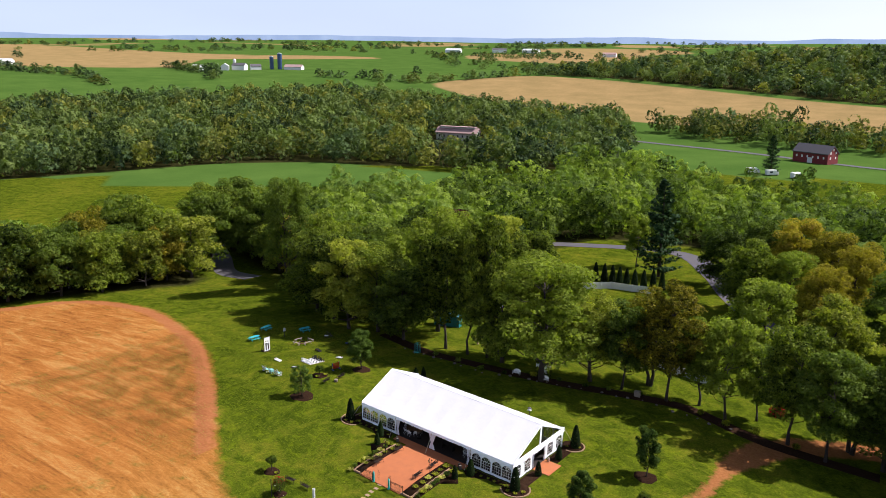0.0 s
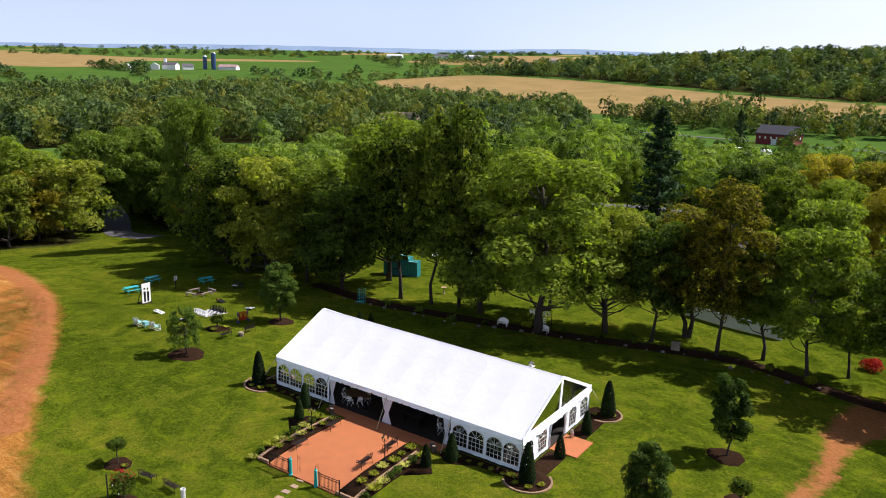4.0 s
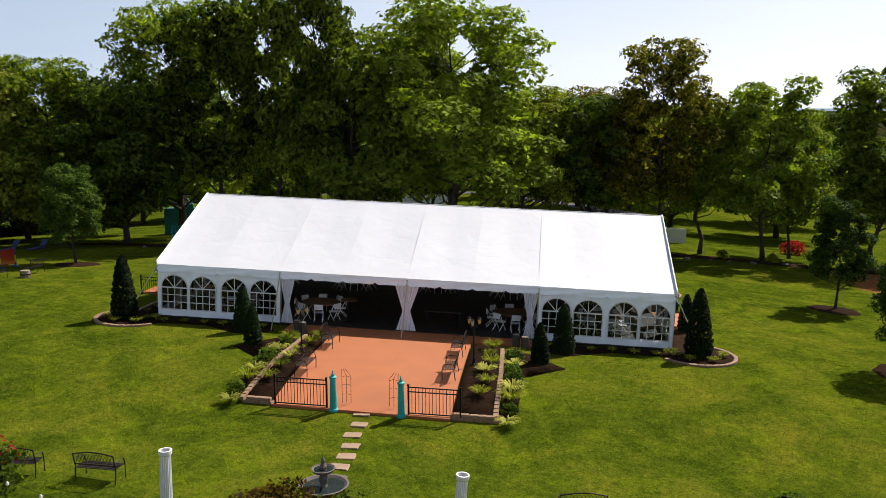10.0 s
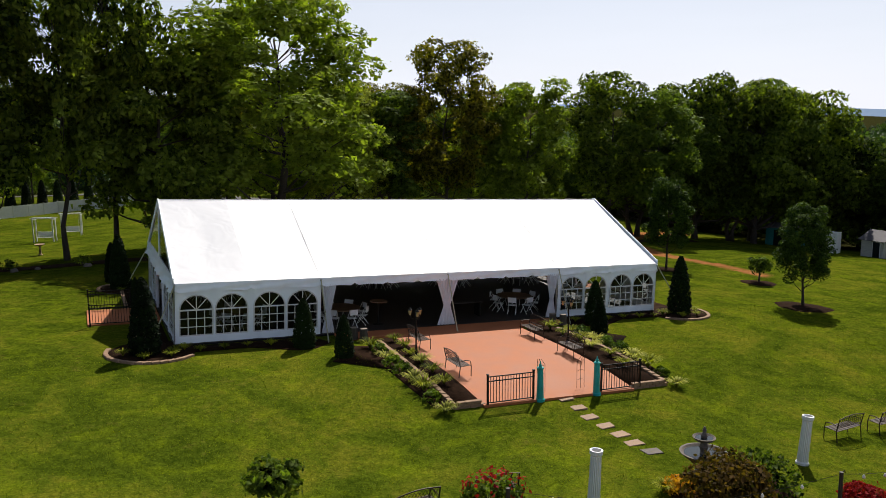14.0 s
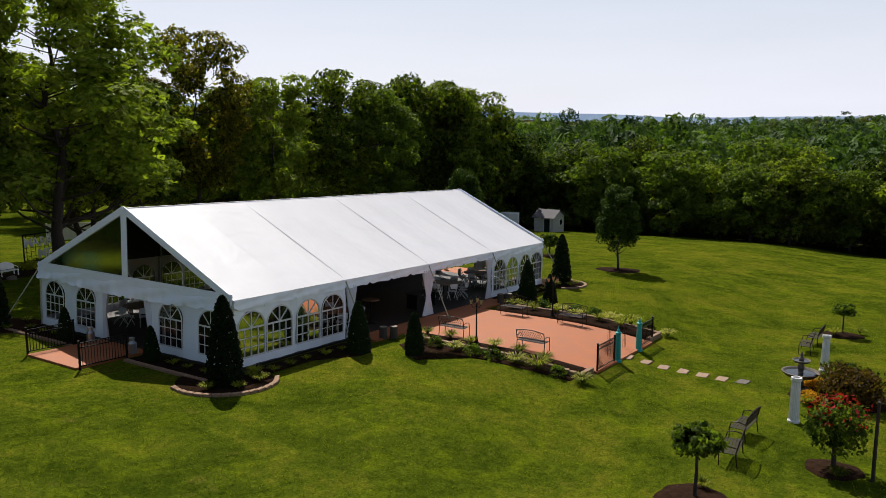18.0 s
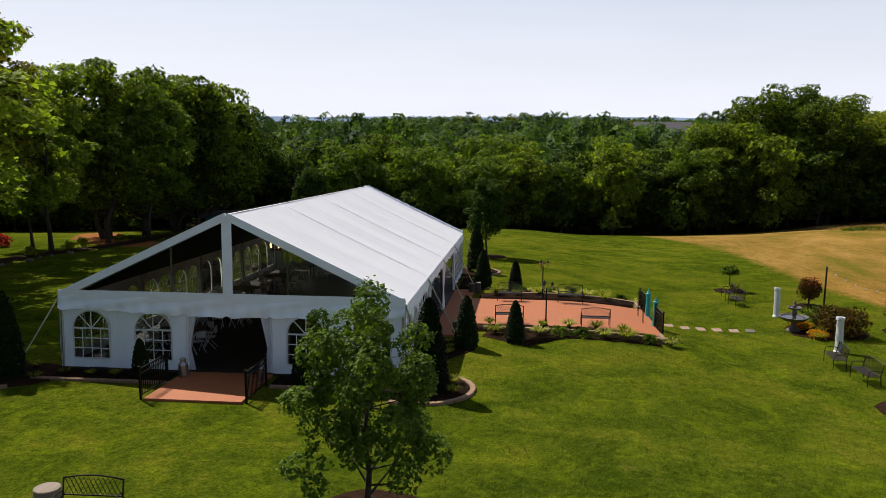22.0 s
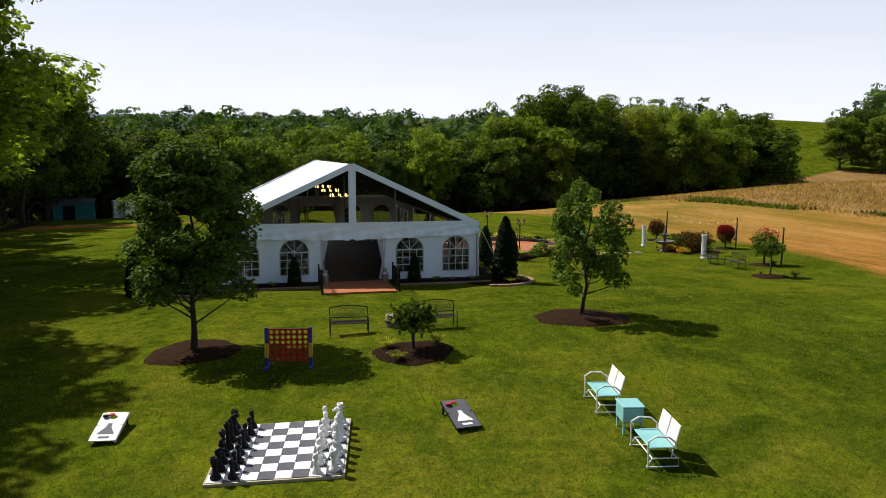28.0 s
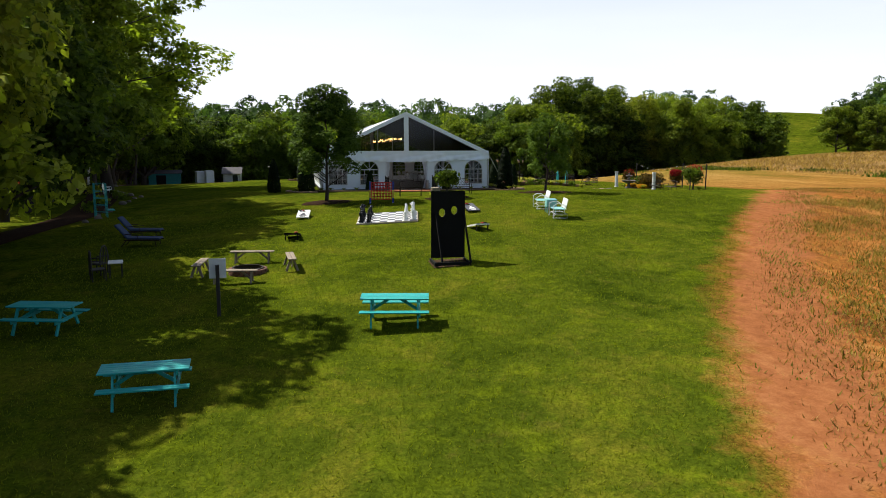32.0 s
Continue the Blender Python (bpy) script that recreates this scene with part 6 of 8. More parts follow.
rt = random.Random(31)
for sx, x0 in ((-1, -4.25), (1, 4.75)):
    for k in range(9):
        y = -16.2 + 0.92 * k
        if k % 3 == 1 or k == 5:
            bush("bed_shrub", x0 + sx * rt.uniform(0.4, 0.55), y, rt.uniform(0.3, 0.42), rt.uniform(0.4, 0.6), 520, 0.06, rt.choice([LEAF_DARK, LEAF_PEAR]), "rounded dark green shrub outside the terrace wall", 300 + k, "shrubs outside the terrace wall")
            continue
        me = LILY_V[0] if k % 3 == 0 else rt.choice(LILY)
        tuft(me, x0 + sx * rt.uniform(0.38, 0.5), y, rt.uniform(1.1, 1.45), rt.uniform(0, 360), "cream-edged arching leaf clump outside the terrace wall" if me is LILY_V[0] else "green arching daylily clump outside the terrace wall", "clumps outside the terrace wall")
    for k in range(6):
        tuft(LILY_V[0] if k == 2 else rt.choice(LILY), x0 - sx * rt.uniform(0.4, 0.75), -14.3 + 1.15 * k, rt.uniform(0.9, 1.25), rt.uniform(0, 360), "arching leaf clump in the terrace bed", "clumps in the terrace beds", 0.15)
    for k in range(7):
        tuft(rt.choice(LILY), sx * (6.6 + 0.95 * k), -7.0 - rt.uniform(0, 0.25), rt.uniform(0.6, 0.85), rt.uniform(0, 360), "green arching clump along the tent wall", "clumps along the tent", 0.02)
    for k in range(4):
        a = radians(200 + 50 * k)
        tuft(rt.choice(LILY), sx * 13.1 + 1.2 * math.cos(a), -6.7 + 1.2 * math.sin(a), rt.uniform(0.7, 0.95), rt.uniform(0, 360), "green arching clump in the corner bed", "clumps along the tent", 0.03)
    for k in range(3):
        tuft(rt.choice(LILY), sx * 13.2 + 0.9 * math.cos(k * 2.1), 7.0 + 0.9 * math.sin(k * 2.1), 0.8, k * 50, "green arching clump in the corner bed", "clumps along the tent", 0.03)
for y in (-5.6, -4.6, -3.8, 3.7, 4.6, 5.5):
    tuft(LILY[1], -13.0, y, rt.uniform(0.6, 0.8), y * 60, "green arching clump before the gable", "clumps along the tent", 0.04)
for x, y in ((-1.3, -23.3), (2.0, -23.0), (0.1, -23.9), (-11.0, -22.4), (-12.8, -23.2), (12.0, -22.4), (13.3, -23.4), (-8.1, -25.2), (-26.0, 0.5), (-27.3, 0.4), (-26.2, -1.0)):
    tuft(rt.choice(LILY), x, y, rt.uniform(0.8, 1.2), rt.uniform(0, 360), "green arching grass clump in a lawn bed", "clumps in the lawn beds", 0.04)


def bench(name="garden_bench"):
    """A metal park bench with a lattice back and curled arms; it faces -y."""
    b = thing(name, Matrix(), "dark metal park bench with a lattice back", "bench", "metal park benches")
    w = 0.62
    for x in (-w, w):
        bm = tube(bmesh.new(), [(x, -0.24, 0), (x, -0.25, 0.4), (x, -0.2, 0.6), (x, 0.0, 0.64), (x, 0.22, 0.6)], 0.016, 6)
        part("armrest", bm, BRONZE_METAL, b)
        part("leg", tube(bmesh.new(), [(x, 0.26, 0), (x, 0.2, 0.42), (x, 0.3, 0.86)], 0.018, 6), BRONZE_METAL, b)
    for k in range(6):
        y = -0.24 + 0.085 * k
        part("seat_slat", B(-w, w, y, y + 0.06, 0.41, 0.425), BRONZE_METAL, b)
    top = [(x, 0.3, 0.84 + 0.07 * math.cos(x / w * math.pi / 2)) for x in np.linspace(-w, w, 9)]
    part("top_rail", tube(bmesh.new(), top, 0.018, 6), BRONZE_METAL, b)
    part("back_rail", beam(bmesh.new(), (-w, 0.22, 0.52), (w, 0.22, 0.52), 0.025), BRONZE_METAL, b)
    bm = bmesh.new()
    for k in range(-6, 7):
        for s in (-1, 1):
            x0, x1 = 0.1 * k, 0.1 * k + s * 0.2
            if abs(x0) <= w and abs(x1) <= w:
                beam(bm, (x0, 0.225, 0.53), (x1, 0.295, 0.86), 0.012, 0.008)
    part("lattice", bm, BRONZE_METAL, b)
    return b


bench0 = bench()
places = [(-2.75, -13.2, 90), (-2.75, -9.4, 90), (2.8, -12.4, -90), (2.8, -9.3, -90), (-8.4, -22.45, 186), (-6.05, -22.25, 176), (7.4, -21.85, 184), (9.5, -21.9, 178), (-23.6, 1.4, -93), (-23.9, -1.5, -88)]
for k, (x, y, a) in enumerate(places):
    m = at(x, y, a, 0.1 if abs(x) < 3.2 else 0.0)
    if k == 0:
        bench0.matrix_basis = m
    else:
        copy_thing(bench0, m)


def picket_fence(x0, y0, x1, y1, h=1.05, dz=0.02, group="black picket panels"):
    a, b = Vector((x0, y0, ground_z(x0, y0) + dz)), Vector((x1, y1, ground_z(x1, y1) + dz))
    f = thing("metal_fence", Matrix.Translation(a), "black metal picket fence panel on square posts", "fence", group)
    d = b - a
    up = Vector((0, 0, 1))
    for q in (Vector(), d):
        bm = beam(bmesh.new(), q - up * 0.1, q + up * (h + 0.06), 0.06)
        post = part("post", bm, BLACK_METAL, f)
        part("cap", beam(bmesh.new(), q + up * (h + 0.06), q + up * (h + 0.1), 0.075), BLACK_METAL, post)
    for z in (0.12, h - 0.16, h):
        part("rail", beam(bmesh.new(), up * z, d + up * z, 0.03, 0.035), BLACK_METAL, f)
    n = max(4, int(d.length / 0.115))
    for k in range(1, n):
        q = d * (k / n)
        part("picket", beam(bmesh.new(), q + up * 0.12, q + up * h, 0.018), BLACK_METAL, f)
    return f


picket_fence(-3.0, -16.1, -1.15, -16.05)
picket_fence(1.75, -16.06, 3.55, -16.0)
picket_fence(-15.3, 1.68, -13.4, 1.68, 0.95)
picket_fence(-15.3, -1.68, -13.4, -1.68, 0.95)


def turquoise_pillar(x, y):
    p = thing("gate_pillar", at(x, y), "tall turquoise painted gate pillar with a finial", "pillar", "turquoise gate pillars")
    part("base", lathe(bmesh.new(), [(0.17, 0), (0.17, 0.08), (0.13, 0.12)], 16), TURQUOISE, p)
    part("shaft", lathe(bmesh.new(), [(0.13, 0.12), (0.115, 0.7), (0.1, 1.18), (0.13, 1.2), (0.13, 1.24), (0.08, 1.27)], 16), TURQUOISE, p, smooth=False)
    part("finial", lathe(bmesh.new(), [(0.05, 1.27), (0.065, 1.33), (0.03, 1.38), (0.012, 1.48)], 10), TURQUOISE, p)
    return p


turquoise_pillar(-0.9, -16.1)
turquoise_pillar(1.5, -16.12)
for sx, x in ((-1, -0.55), (1, 1.15)):
    t_ = thing("wire_trellis", at(x, -15.6, 0, 0.09), "thin rusty wire garden trellis by the pillar", "trellis", "wire trellises")
    for dx in (-0.16, 0.0, 0.16):
        part("wire", tube(bmesh.new(), [(dx, 0, 0), (dx, 0.02, 1.0), (dx * 0.4 + sx * 0.1, 0, 1.25)], 0.008, 5), BRONZE_METAL, t_)
    for z in (0.3, 0.65, 0.95):
        part("wire", tube(bmesh.new(), [(-0.16, 0, z), (0, 0.03, z + 0.04), (0.16, 0, z)], 0.006, 5), BRONZE_METAL, t_)


def street_lamp(x, y, h, dz=0.1):
    p = thing("lamp_post", at(x, y, 0, dz), "black cast lamp post with three amber lanterns", "lamp post", "terrace lamp posts")
    part("base", lathe(bmesh.new(), [(0.14, 0), (0.14, 0.06), (0.07, 0.16), (0.05, 0.35)], 12), BLACK_METAL, p)
    part("pole", lathe(bmesh.new(), [(0.035, 0.3), (0.028, h - 0.25)], 10), BLACK_METAL, p)
    for k in range(3):
        a = k * 2 * math.pi / 3 + 0.4
        dx, dy = 0.24 * math.cos(a), 0.24 * math.sin(a)
        arm = part("arm", tube(bmesh.new(), [(0, 0, h - 0.35), (dx * 0.6, dy * 0.6, h - 0.42), (dx, dy, h - 0.26)], 0.014, 6), BLACK_METAL, p)
        part("lantern", lathe(bmesh.new(), [(0.04, h - 0.26), (0.075, h - 0.08), (0.05, h - 0.06)], 8, (dx, dy)), LAMP_GLASS, arm)
        part("lantern_cap", lathe(bmesh.new(), [(0.09, h - 0.07), (0.03, h), (0.01, h + 0.05)], 8, (dx, dy)), BLACK_METAL, arm)
    return p


street_lamp(-3.55, -11.0, 2.0)
street_lamp(3.6, -11.0, 2.0)
for k in range(7):
    x, y = 0.12 + 0.035 * k + 0.03 * math.sin(k * 2.3), -16.15 - 0.765 * k
    bm = B(-0.29, 0.29, -0.2, 0.2, -0.05, 0.035)
    for v in bm.verts:
        v.co += Vector((rt.uniform(-0.05, 0.05), rt.uniform(-0.04, 0.04), 0))
    ob = tagged(part("stepping_stone", bm, STONE_GREY if k == 6 else STONE_PALE, None, "", False, 0.012), "pale rectangular stepping stone set in the lawn", "stone", "stepping stones")
    ob.matrix_basis = at(x, y, rt.uniform(-6, 6))
for x, y in ((-4.9, -7.2), (-4.55, -7.5), (5.2, -7.2), (5.6, -7.5)):
    s = thing("log_stump", at(x, y, 0, 0.05), "upright sawn log stump by the tent opening", "log", "log stumps")
    part("trunk", lathe(bmesh.new(), [(0.19, 0), (0.17, 0.1), (0.165, 0.5)], 14), BARK, s)
    part("cut_top", lathe(bmesh.new(), [(0.155, 0.5), (0.15, 0.51)], 14), WOOD_GREY, s)
for x, y in ((-12.9, 1.35), (-12.95, -1.4), (12.9, 1.3)):
    c = thing("milk_can", at(x, y, 0, 0.09), "grey galvanised milk can beside the entrance", "can", "milk cans")
    part("body", lathe(bmesh.new(), [(0.15, 0), (0.16, 0.03), (0.16, 0.4), (0.09, 0.5), (0.09, 0.56)], 16), ALUMINIUM, c)
    part("lid", lathe(bmesh.new(), [(0.11, 0.56), (0.11, 0.62), (0.03, 0.65)], 14), ALUMINIUM, c)

# ---------------------------------------------------------------- south lawn


def white_column(x, y, lean):
    c = thing("white_column", at(x, y) @ pose(0, 0, 0, 0, lean, 0), "hollow white fluted column standing in the lawn", "column", "white columns")
    bm = bmesh.new()
    n, rings = 40, []
    for r, z in ((0.165, 0.1), (0.16, 0.5), (0.15, 1.0), (0.14, 1.4)):
        rings.append([bm.verts.new(((r - (0.012 if k % 2 else 0)) * math.cos(2 * math.pi * k / n), (r - (0.012 if k % 2 else 0)) * math.sin(2 * math.pi * k / n), z)) for k in range(n)])
    for r0, r1 in zip(rings, rings[1:]):
        for k in range(n):
            bm.faces.new((r0[k], r0[(k + 1) % n], r1[(k + 1) % n], r1[k]))
    part("shaft", bm, WHITE_PAINT, c)
    part("base", lathe(bmesh.new(), [(0.2, 0), (0.2, 0.06), (0.17, 0.1)], 24), WHITE_PAINT, c)
    part("capital", lathe(bmesh.new(), [(0.14, 1.38), (0.175, 1.42), (0.175, 1.52), (0.13, 1.52), (0.12, 1.3)], 24, closed=False), WHITE_PAINT, c)
    part("hollow", lathe(bmesh.new(), [(0.125, 1.36), (0.12, 1.37)], 24), BRICK, c, "rusty hollow top")
    return c


white_column(-3.62, -23.28, 2)
white_column(4.17, -23.07, 5)
f = thing("fountain", at(0.55, -22.75), "two-tier grey cast stone garden fountain", "fountain")
part("pedestal", lathe(bmesh.new(), [(0.32, 0), (0.32, 0.08), (0.16, 0.18), (0.12, 0.4), (0.2, 0.5)], 20), STONE_GREY, f)
bowl = part("lower_bowl", lathe(bmesh.new(), [(0.16, 0.48), (0.5, 0.56), (0.66, 0.7), (0.68, 0.74), (0.62, 0.74), (0.5, 0.64), (0.1, 0.6)], 28), STONE_GREY, f)
part("water", lathe(bmesh.new(), [(0.56, 0.685), (0.55, 0.69)], 28), WATER, bowl)
part("stem", lathe(bmesh.new(), [(0.14, 0.6), (0.09, 0.75), (0.13, 0.9), (0.08, 1.05)], 16), STONE_GREY, f)
bowl = part("upper_bowl", lathe(bmesh.new(), [(0.08, 1.03), (0.26, 1.1), (0.33, 1.19), (0.3, 1.2), (0.22, 1.14), (0.06, 1.12)], 24), STONE_GREY, f)
part("water", lathe(bmesh.new(), [(0.26, 1.16), (0.255, 1.165)], 24), WATER, bowl)
part("finial", lathe(bmesh.new(), [(0.07, 1.12), (0.1, 1.24), (0.05, 1.33), (0.06, 1.4), (0.02, 1.5)], 14), STONE_GREY, f)

poles = [(7.5, -26.6), (-0.1, -27.8), (-7.7, -26.0)]
for x, y in poles:
    p = thing("light_pole", at(x, y), "dark wooden pole carrying string lights", "pole", "string light poles")
    part("pole", tube(bmesh.new(), [(0, 0, -0.2), (0.01, 0, 1.1), (0, 0, 2.25)], [0.055, 0.05, 0.045], 8), WOOD_DARK, p)
    part("hook", tube(bmesh.new(), [(0, 0, 2.2), (0.1, 0, 2.28), (0.12, 0, 2.2)], 0.01, 5), BLACK_METAL, p)
for i, j in ((0, 1), (1, 2)):
    (ax, ay), (bx, by) = poles[i], poles[j]
    a, b = Vector((ax, ay, ground_z(ax, ay) + 2.2)), Vector((bx, by, ground_z(bx, by) + 2.2))
    s = thing("string_lights", Matrix(), "sagging black string of clear bulbs between poles", "string lights", "string lights")
    n = max(6, int((b - a).length / 0.9))
    pts = [a.lerp(b, k / n) - Vector((0, 0, 0.5 * math.sin(math.pi * k / n))) for k in range(n + 1)]
    part("cable", tube(bmesh.new(), pts, 0.005, 4), BLACK_PLASTIC, s)
    for q in pts[1:-1]:
        bulb = part("bulb", lathe(bmesh.new(), [(0.012, -0.12), (0.04, -0.09), (0.035, -0.05), (0.015, -0.02)], 7), BULB, s)
        bulb.matrix_basis = Matrix.Translation(q)

# ---------------------------------------------------------------- games lawn


def chess_piece(kind, material, colour):
    h = {"pawn": 0.42, "rook": 0.46, "knight": 0.5, "bishop": 0.55, "queen": 0.6, "king": 0.66}[kind]
    r = 0.115 if kind != "pawn" else 0.1
    prof = [(r, 0), (r, 0.05), (r * 0.75, 0.09), (r * 0.5, 0.14), (r * 0.38, h * 0.55), (r * 0.62, h * 0.62), (r * 0.45, h * 0.66)]
    c = thing("chess_" + kind, Matrix(), f"{colour} plastic giant chess {kind} on the board", "chess piece", f"{colour} chess pieces")
    part("body", lathe(bmesh.new(), prof, 16), material, c, smooth=True)
    top = {"pawn": [(r * 0.3, h * 0.66), (r * 0.62, h * 0.8), (r * 0.5, h * 0.95), (0.01, h)], "rook": [(r * 0.45, h * 0.66), (r * 0.66, h * 0.75), (r * 0.68, h), (r * 0.45, h), (r * 0.45, h * 0.9)],
           "bishop": [(r * 0.35, h * 0.66), (r * 0.6, h * 0.78), (r * 0.35, h * 0.92), (0.012, h)], "queen": [(r * 0.35, h * 0.66), (r * 0.72, h * 0.92), (r * 0.4, h * 0.93), (0.03, h)],
           "king": [(r * 0.35, h * 0.66), (r * 0.66, h * 0.86), (r * 0.3, h * 0.9), (0.02, h * 0.92), (0.02, h)]}.get(kind)
    if top:
        hd = part("head", lathe(bmesh.new(), top, 14), material, c, smooth=True)
        if kind == "king":
            part("cross", B(-0.05, 0.05, -0.012, 0.012, h * 0.95, h * 0.98), material, hd)
    else:
        bm = tube(bmesh.new(), [(0, 0.02, h * 0.62), (0, 0.03, h * 0.8), (0, -0.03, h * 0.95), (0, -0.13, h * 0.86)], [0.055, 0.065, 0.05, 0.028], 8)
        part("head", bm, material, c, smooth=True)
    return c


BT, SQ = -8.9, 0.345
slope = Vector((ground_z(-33.35, 3.78) - ground_z(-31.35, 3.78), ground_z(-32.35, 2.78) - ground_z(-32.35, 4.78), 2.0)).normalized()
BASE = Matrix.Translation((-32.35, 3.78, ground_z(-32.35, 3.78) + 0.06)) @ Vector((0, 0, 1)).rotation_difference(slope).to_matrix().to_4x4() @ pose(0, 0, 0, 0, 0, BT)
board = thing("chess_board", BASE, "giant black and white chess board laid on the grass", "chess board")
frame_m = boards("pale_board_edge", (0.5, 0.42, 0.28), 0.8)
part("tray", B(-4 * SQ - 0.04, 4 * SQ + 0.04, -4 * SQ - 0.04, 4 * SQ + 0.04, -0.08, 0.0), frame_m, board)
me_w = part("square", B(-SQ / 2 + 0.004, SQ / 2 - 0.004, -SQ / 2 + 0.004, SQ / 2 - 0.004, 0.0, 0.014), WHITE_PLASTIC, board)
me_b = part("square", B(-SQ / 2 + 0.004, SQ / 2 - 0.004, -SQ / 2 + 0.004, SQ / 2 - 0.004, 0.0, 0.014), CHAR, board)
for i in range(8):
    for j in range(8):
        src = me_w if (i + j) % 2 else me_b
        if (i, j) == (0, 0):
            ob = me_b
        elif (i, j) == (0, 1):
            ob = me_w
        else:
            ob = new("square", src.data)
            ob.parent = board
        ob.matrix_basis = Matrix.Translation(((i - 3.5) * SQ, (j - 3.5) * SQ, 0.001))
order = ["rook", "knight", "bishop", "queen", "king", "bishop", "knight", "rook"]
for colour, material, back, front in (("black", BLACK_PLASTIC, 7, 6), ("white", WHITE_PLASTIC, 0, 1)):
    made = {}
    for i in range(8):
        for kind, row in ((order[i], back), ("pawn", front)):
            m = BASE @ Matrix.Translation(((i - 3.5) * SQ + rt.uniform(-0.03, 0.03), (row - 3.5) * SQ + rt.uniform(-0.03, 0.03), 0.016)) @ pose(0, 0, 0, 0, 0, 180 if colour == "white" else 0)
            if kind in made:
                copy_thing(made[kind], m)
            else:
                made[kind] = chess_piece(kind, material, colour)
                made[kind].matrix_basis = m

g4 = thing("four_in_a_row_game", at(-26.7, 3.45, -8), "giant red four-in-a-row frame on blue and yellow legs", "game")
bm = bmesh.new()
for i in range(8):
    beam(bm, (0, -0.56 + 0.16 * i, 0.22), (0, -0.56 + 0.16 * i, 1.12), 0.035, 0.05)
for j in range(7):
    beam(bm, (0, -0.58, 0.22 + 0.15 * j), (0, 0.58, 0.22 + 0.15 * j), 0.035, 0.05)
for i in range(7):
    for j in range(6):
        cy, cz = -0.48 + 0.16 * i, 0.295 + 0.15 * j
        ring = [(math.cos(k * math.pi / 4 + math.pi / 8), math.sin(k * math.pi / 4 + math.pi / 8)) for k in range(8)]
        for k in range(8):
            (c0, s0), (c1, s1) = ring[k], ring[(k + 1) % 8]
            vs = [bm.verts.new(p) for p in ((0.02, cy + c0 * 0.058, cz + s0 * 0.055), (0.02, cy + c1 * 0.058, cz + s1 * 0.055), (0.02, cy + c1 * 0.1, cz + s1 * 0.095), (0.02, cy + c0 * 0.1, cz + s0 * 0.095))]
            bm.faces.new(vs)
            vs = [bm.verts.new((-0.02, v.co.y, v.co.z)) for v in vs]
            bm.faces.new(vs[::-1])
part("grid", bm, RED_PLASTIC, g4, "red grid with round openings")
for y in (-0.62, 0.62):
    part("leg", B(-0.05, 0.05, y - 0.05, y + 0.05, 0.0, 0.3), BLUE_PLASTIC, g4, bevel=0.01)
    part("side_lower", B(-0.06, 0.06, y - 0.06, y + 0.06, 0.3, 0.72), YELLOW_PLASTIC, g4, bevel=0.012)
    part("side_upper", B(-0.05, 0.05, y - 0.05, y + 0.05, 0.72, 1.18), BLUE_PLASTIC, g4, bevel=0.012)
    part("foot", B(-0.3, 0.3, y - 0.05, y + 0.05, 0.0, 0.07), BLUE_PLASTIC, g4, bevel=0.01)


def cornhole(x, y, turn, top, label, bags):
    """A sloped throwing board; its high end is at +y."""
    c = thing("throwing_board", at(x, y, turn), label, "game board", "bean bag boards")
    slope = pose(0, 0, 0.2, 11, 0, 0)
    bm = bmesh.new()
    n, rim, hole = 24, [], []
    for k in range(n):
        a = 2 * math.pi * k / n
        ca, sa = math.cos(a), math.sin(a)
        s = min(0.3 / max(abs(ca), 1e-6), (0.37 if sa < 0 else 0.22) / max(abs(sa), 1e-6))
        hole.append(bm.verts.new(slope @ Vector((0.085 * ca, 0.38 + 0.085 * sa, 0.012))))
        rim.append(bm.verts.new(slope @ Vector((s * ca, 0.38 + s * sa, 0.012))))
    for k in range(n):
        bm.faces.new((hole[k], rim[k], rim[(k + 1) % n], hole[(k + 1) % n]))
    bmesh.ops.create_cube(bm, size=1, matrix=slope @ Matrix.Translation((0, -0.3, 0.0)) @ Matrix.Diagonal((0.6, 0.62, 0.024, 1)))
    part("deck", bm, top, c)
    part("frame", box(box(box(bmesh.new(), -0.3, -0.27, -0.6, 0.6, -0.06, -0.003, slope), 0.27, 0.3, -0.6, 0.6, -0.06, -0.003, slope), -0.27, 0.27, 0.57, 0.6, -0.06, -0.003, slope), BLACK_PAINT if top is not WHITE_PAINT else WHITE_PAINT, c)
    for sx in (-0.25, 0.25):
        part("leg", B(sx - 0.02, sx + 0.02, 0.5, 0.55, 0.0, 0.27), BLACK_PAINT, c)
    if top is CHAR or top is WHITE_PAINT:
        bm = bmesh.new()
        bm.faces.new([bm.verts.new(slope @ Vector((px_, py_ - 0.1, 0.018))) for px_, py_ in ((-0.05, 0.2), (0.05, 0.2), (0.06, 0.05), (0.2, -0.25), (-0.2, -0.25), (-0.06, 0.05))])
        part("dress_motif", bm, WHITE_PLASTIC if top is CHAR else CHAR, c, "painted gown shape")
        part("lettering", box(bmesh.new(), -0.12, 0.12, -0.52, -0.44, 0.014, 0.017, slope), WHITE_PLASTIC if top is CHAR else CHAR, c, "painted bar of lettering")
    for k in range(bags):
        q = slope @ Vector((-0.18 + 0.13 * k, 0.38 + 0.05 * k, 0.06))
        bag = tagged(part("bean_bag", lathe(bmesh.new(), [(0.03, 0), (0.075, 0.015), (0.07, 0.04), (0.02, 0.05)], 10), YARN if k % 2 else BLACK_PAINT if top is WHITE_PAINT else YARN), "small cloth bean bag lying on a throwing board", "bean bag", "bean bags")
        bag.matrix_basis = at(x, y, turn) @ Matrix.Translation(q - Vector((0, 0, 0.035)))
    return c


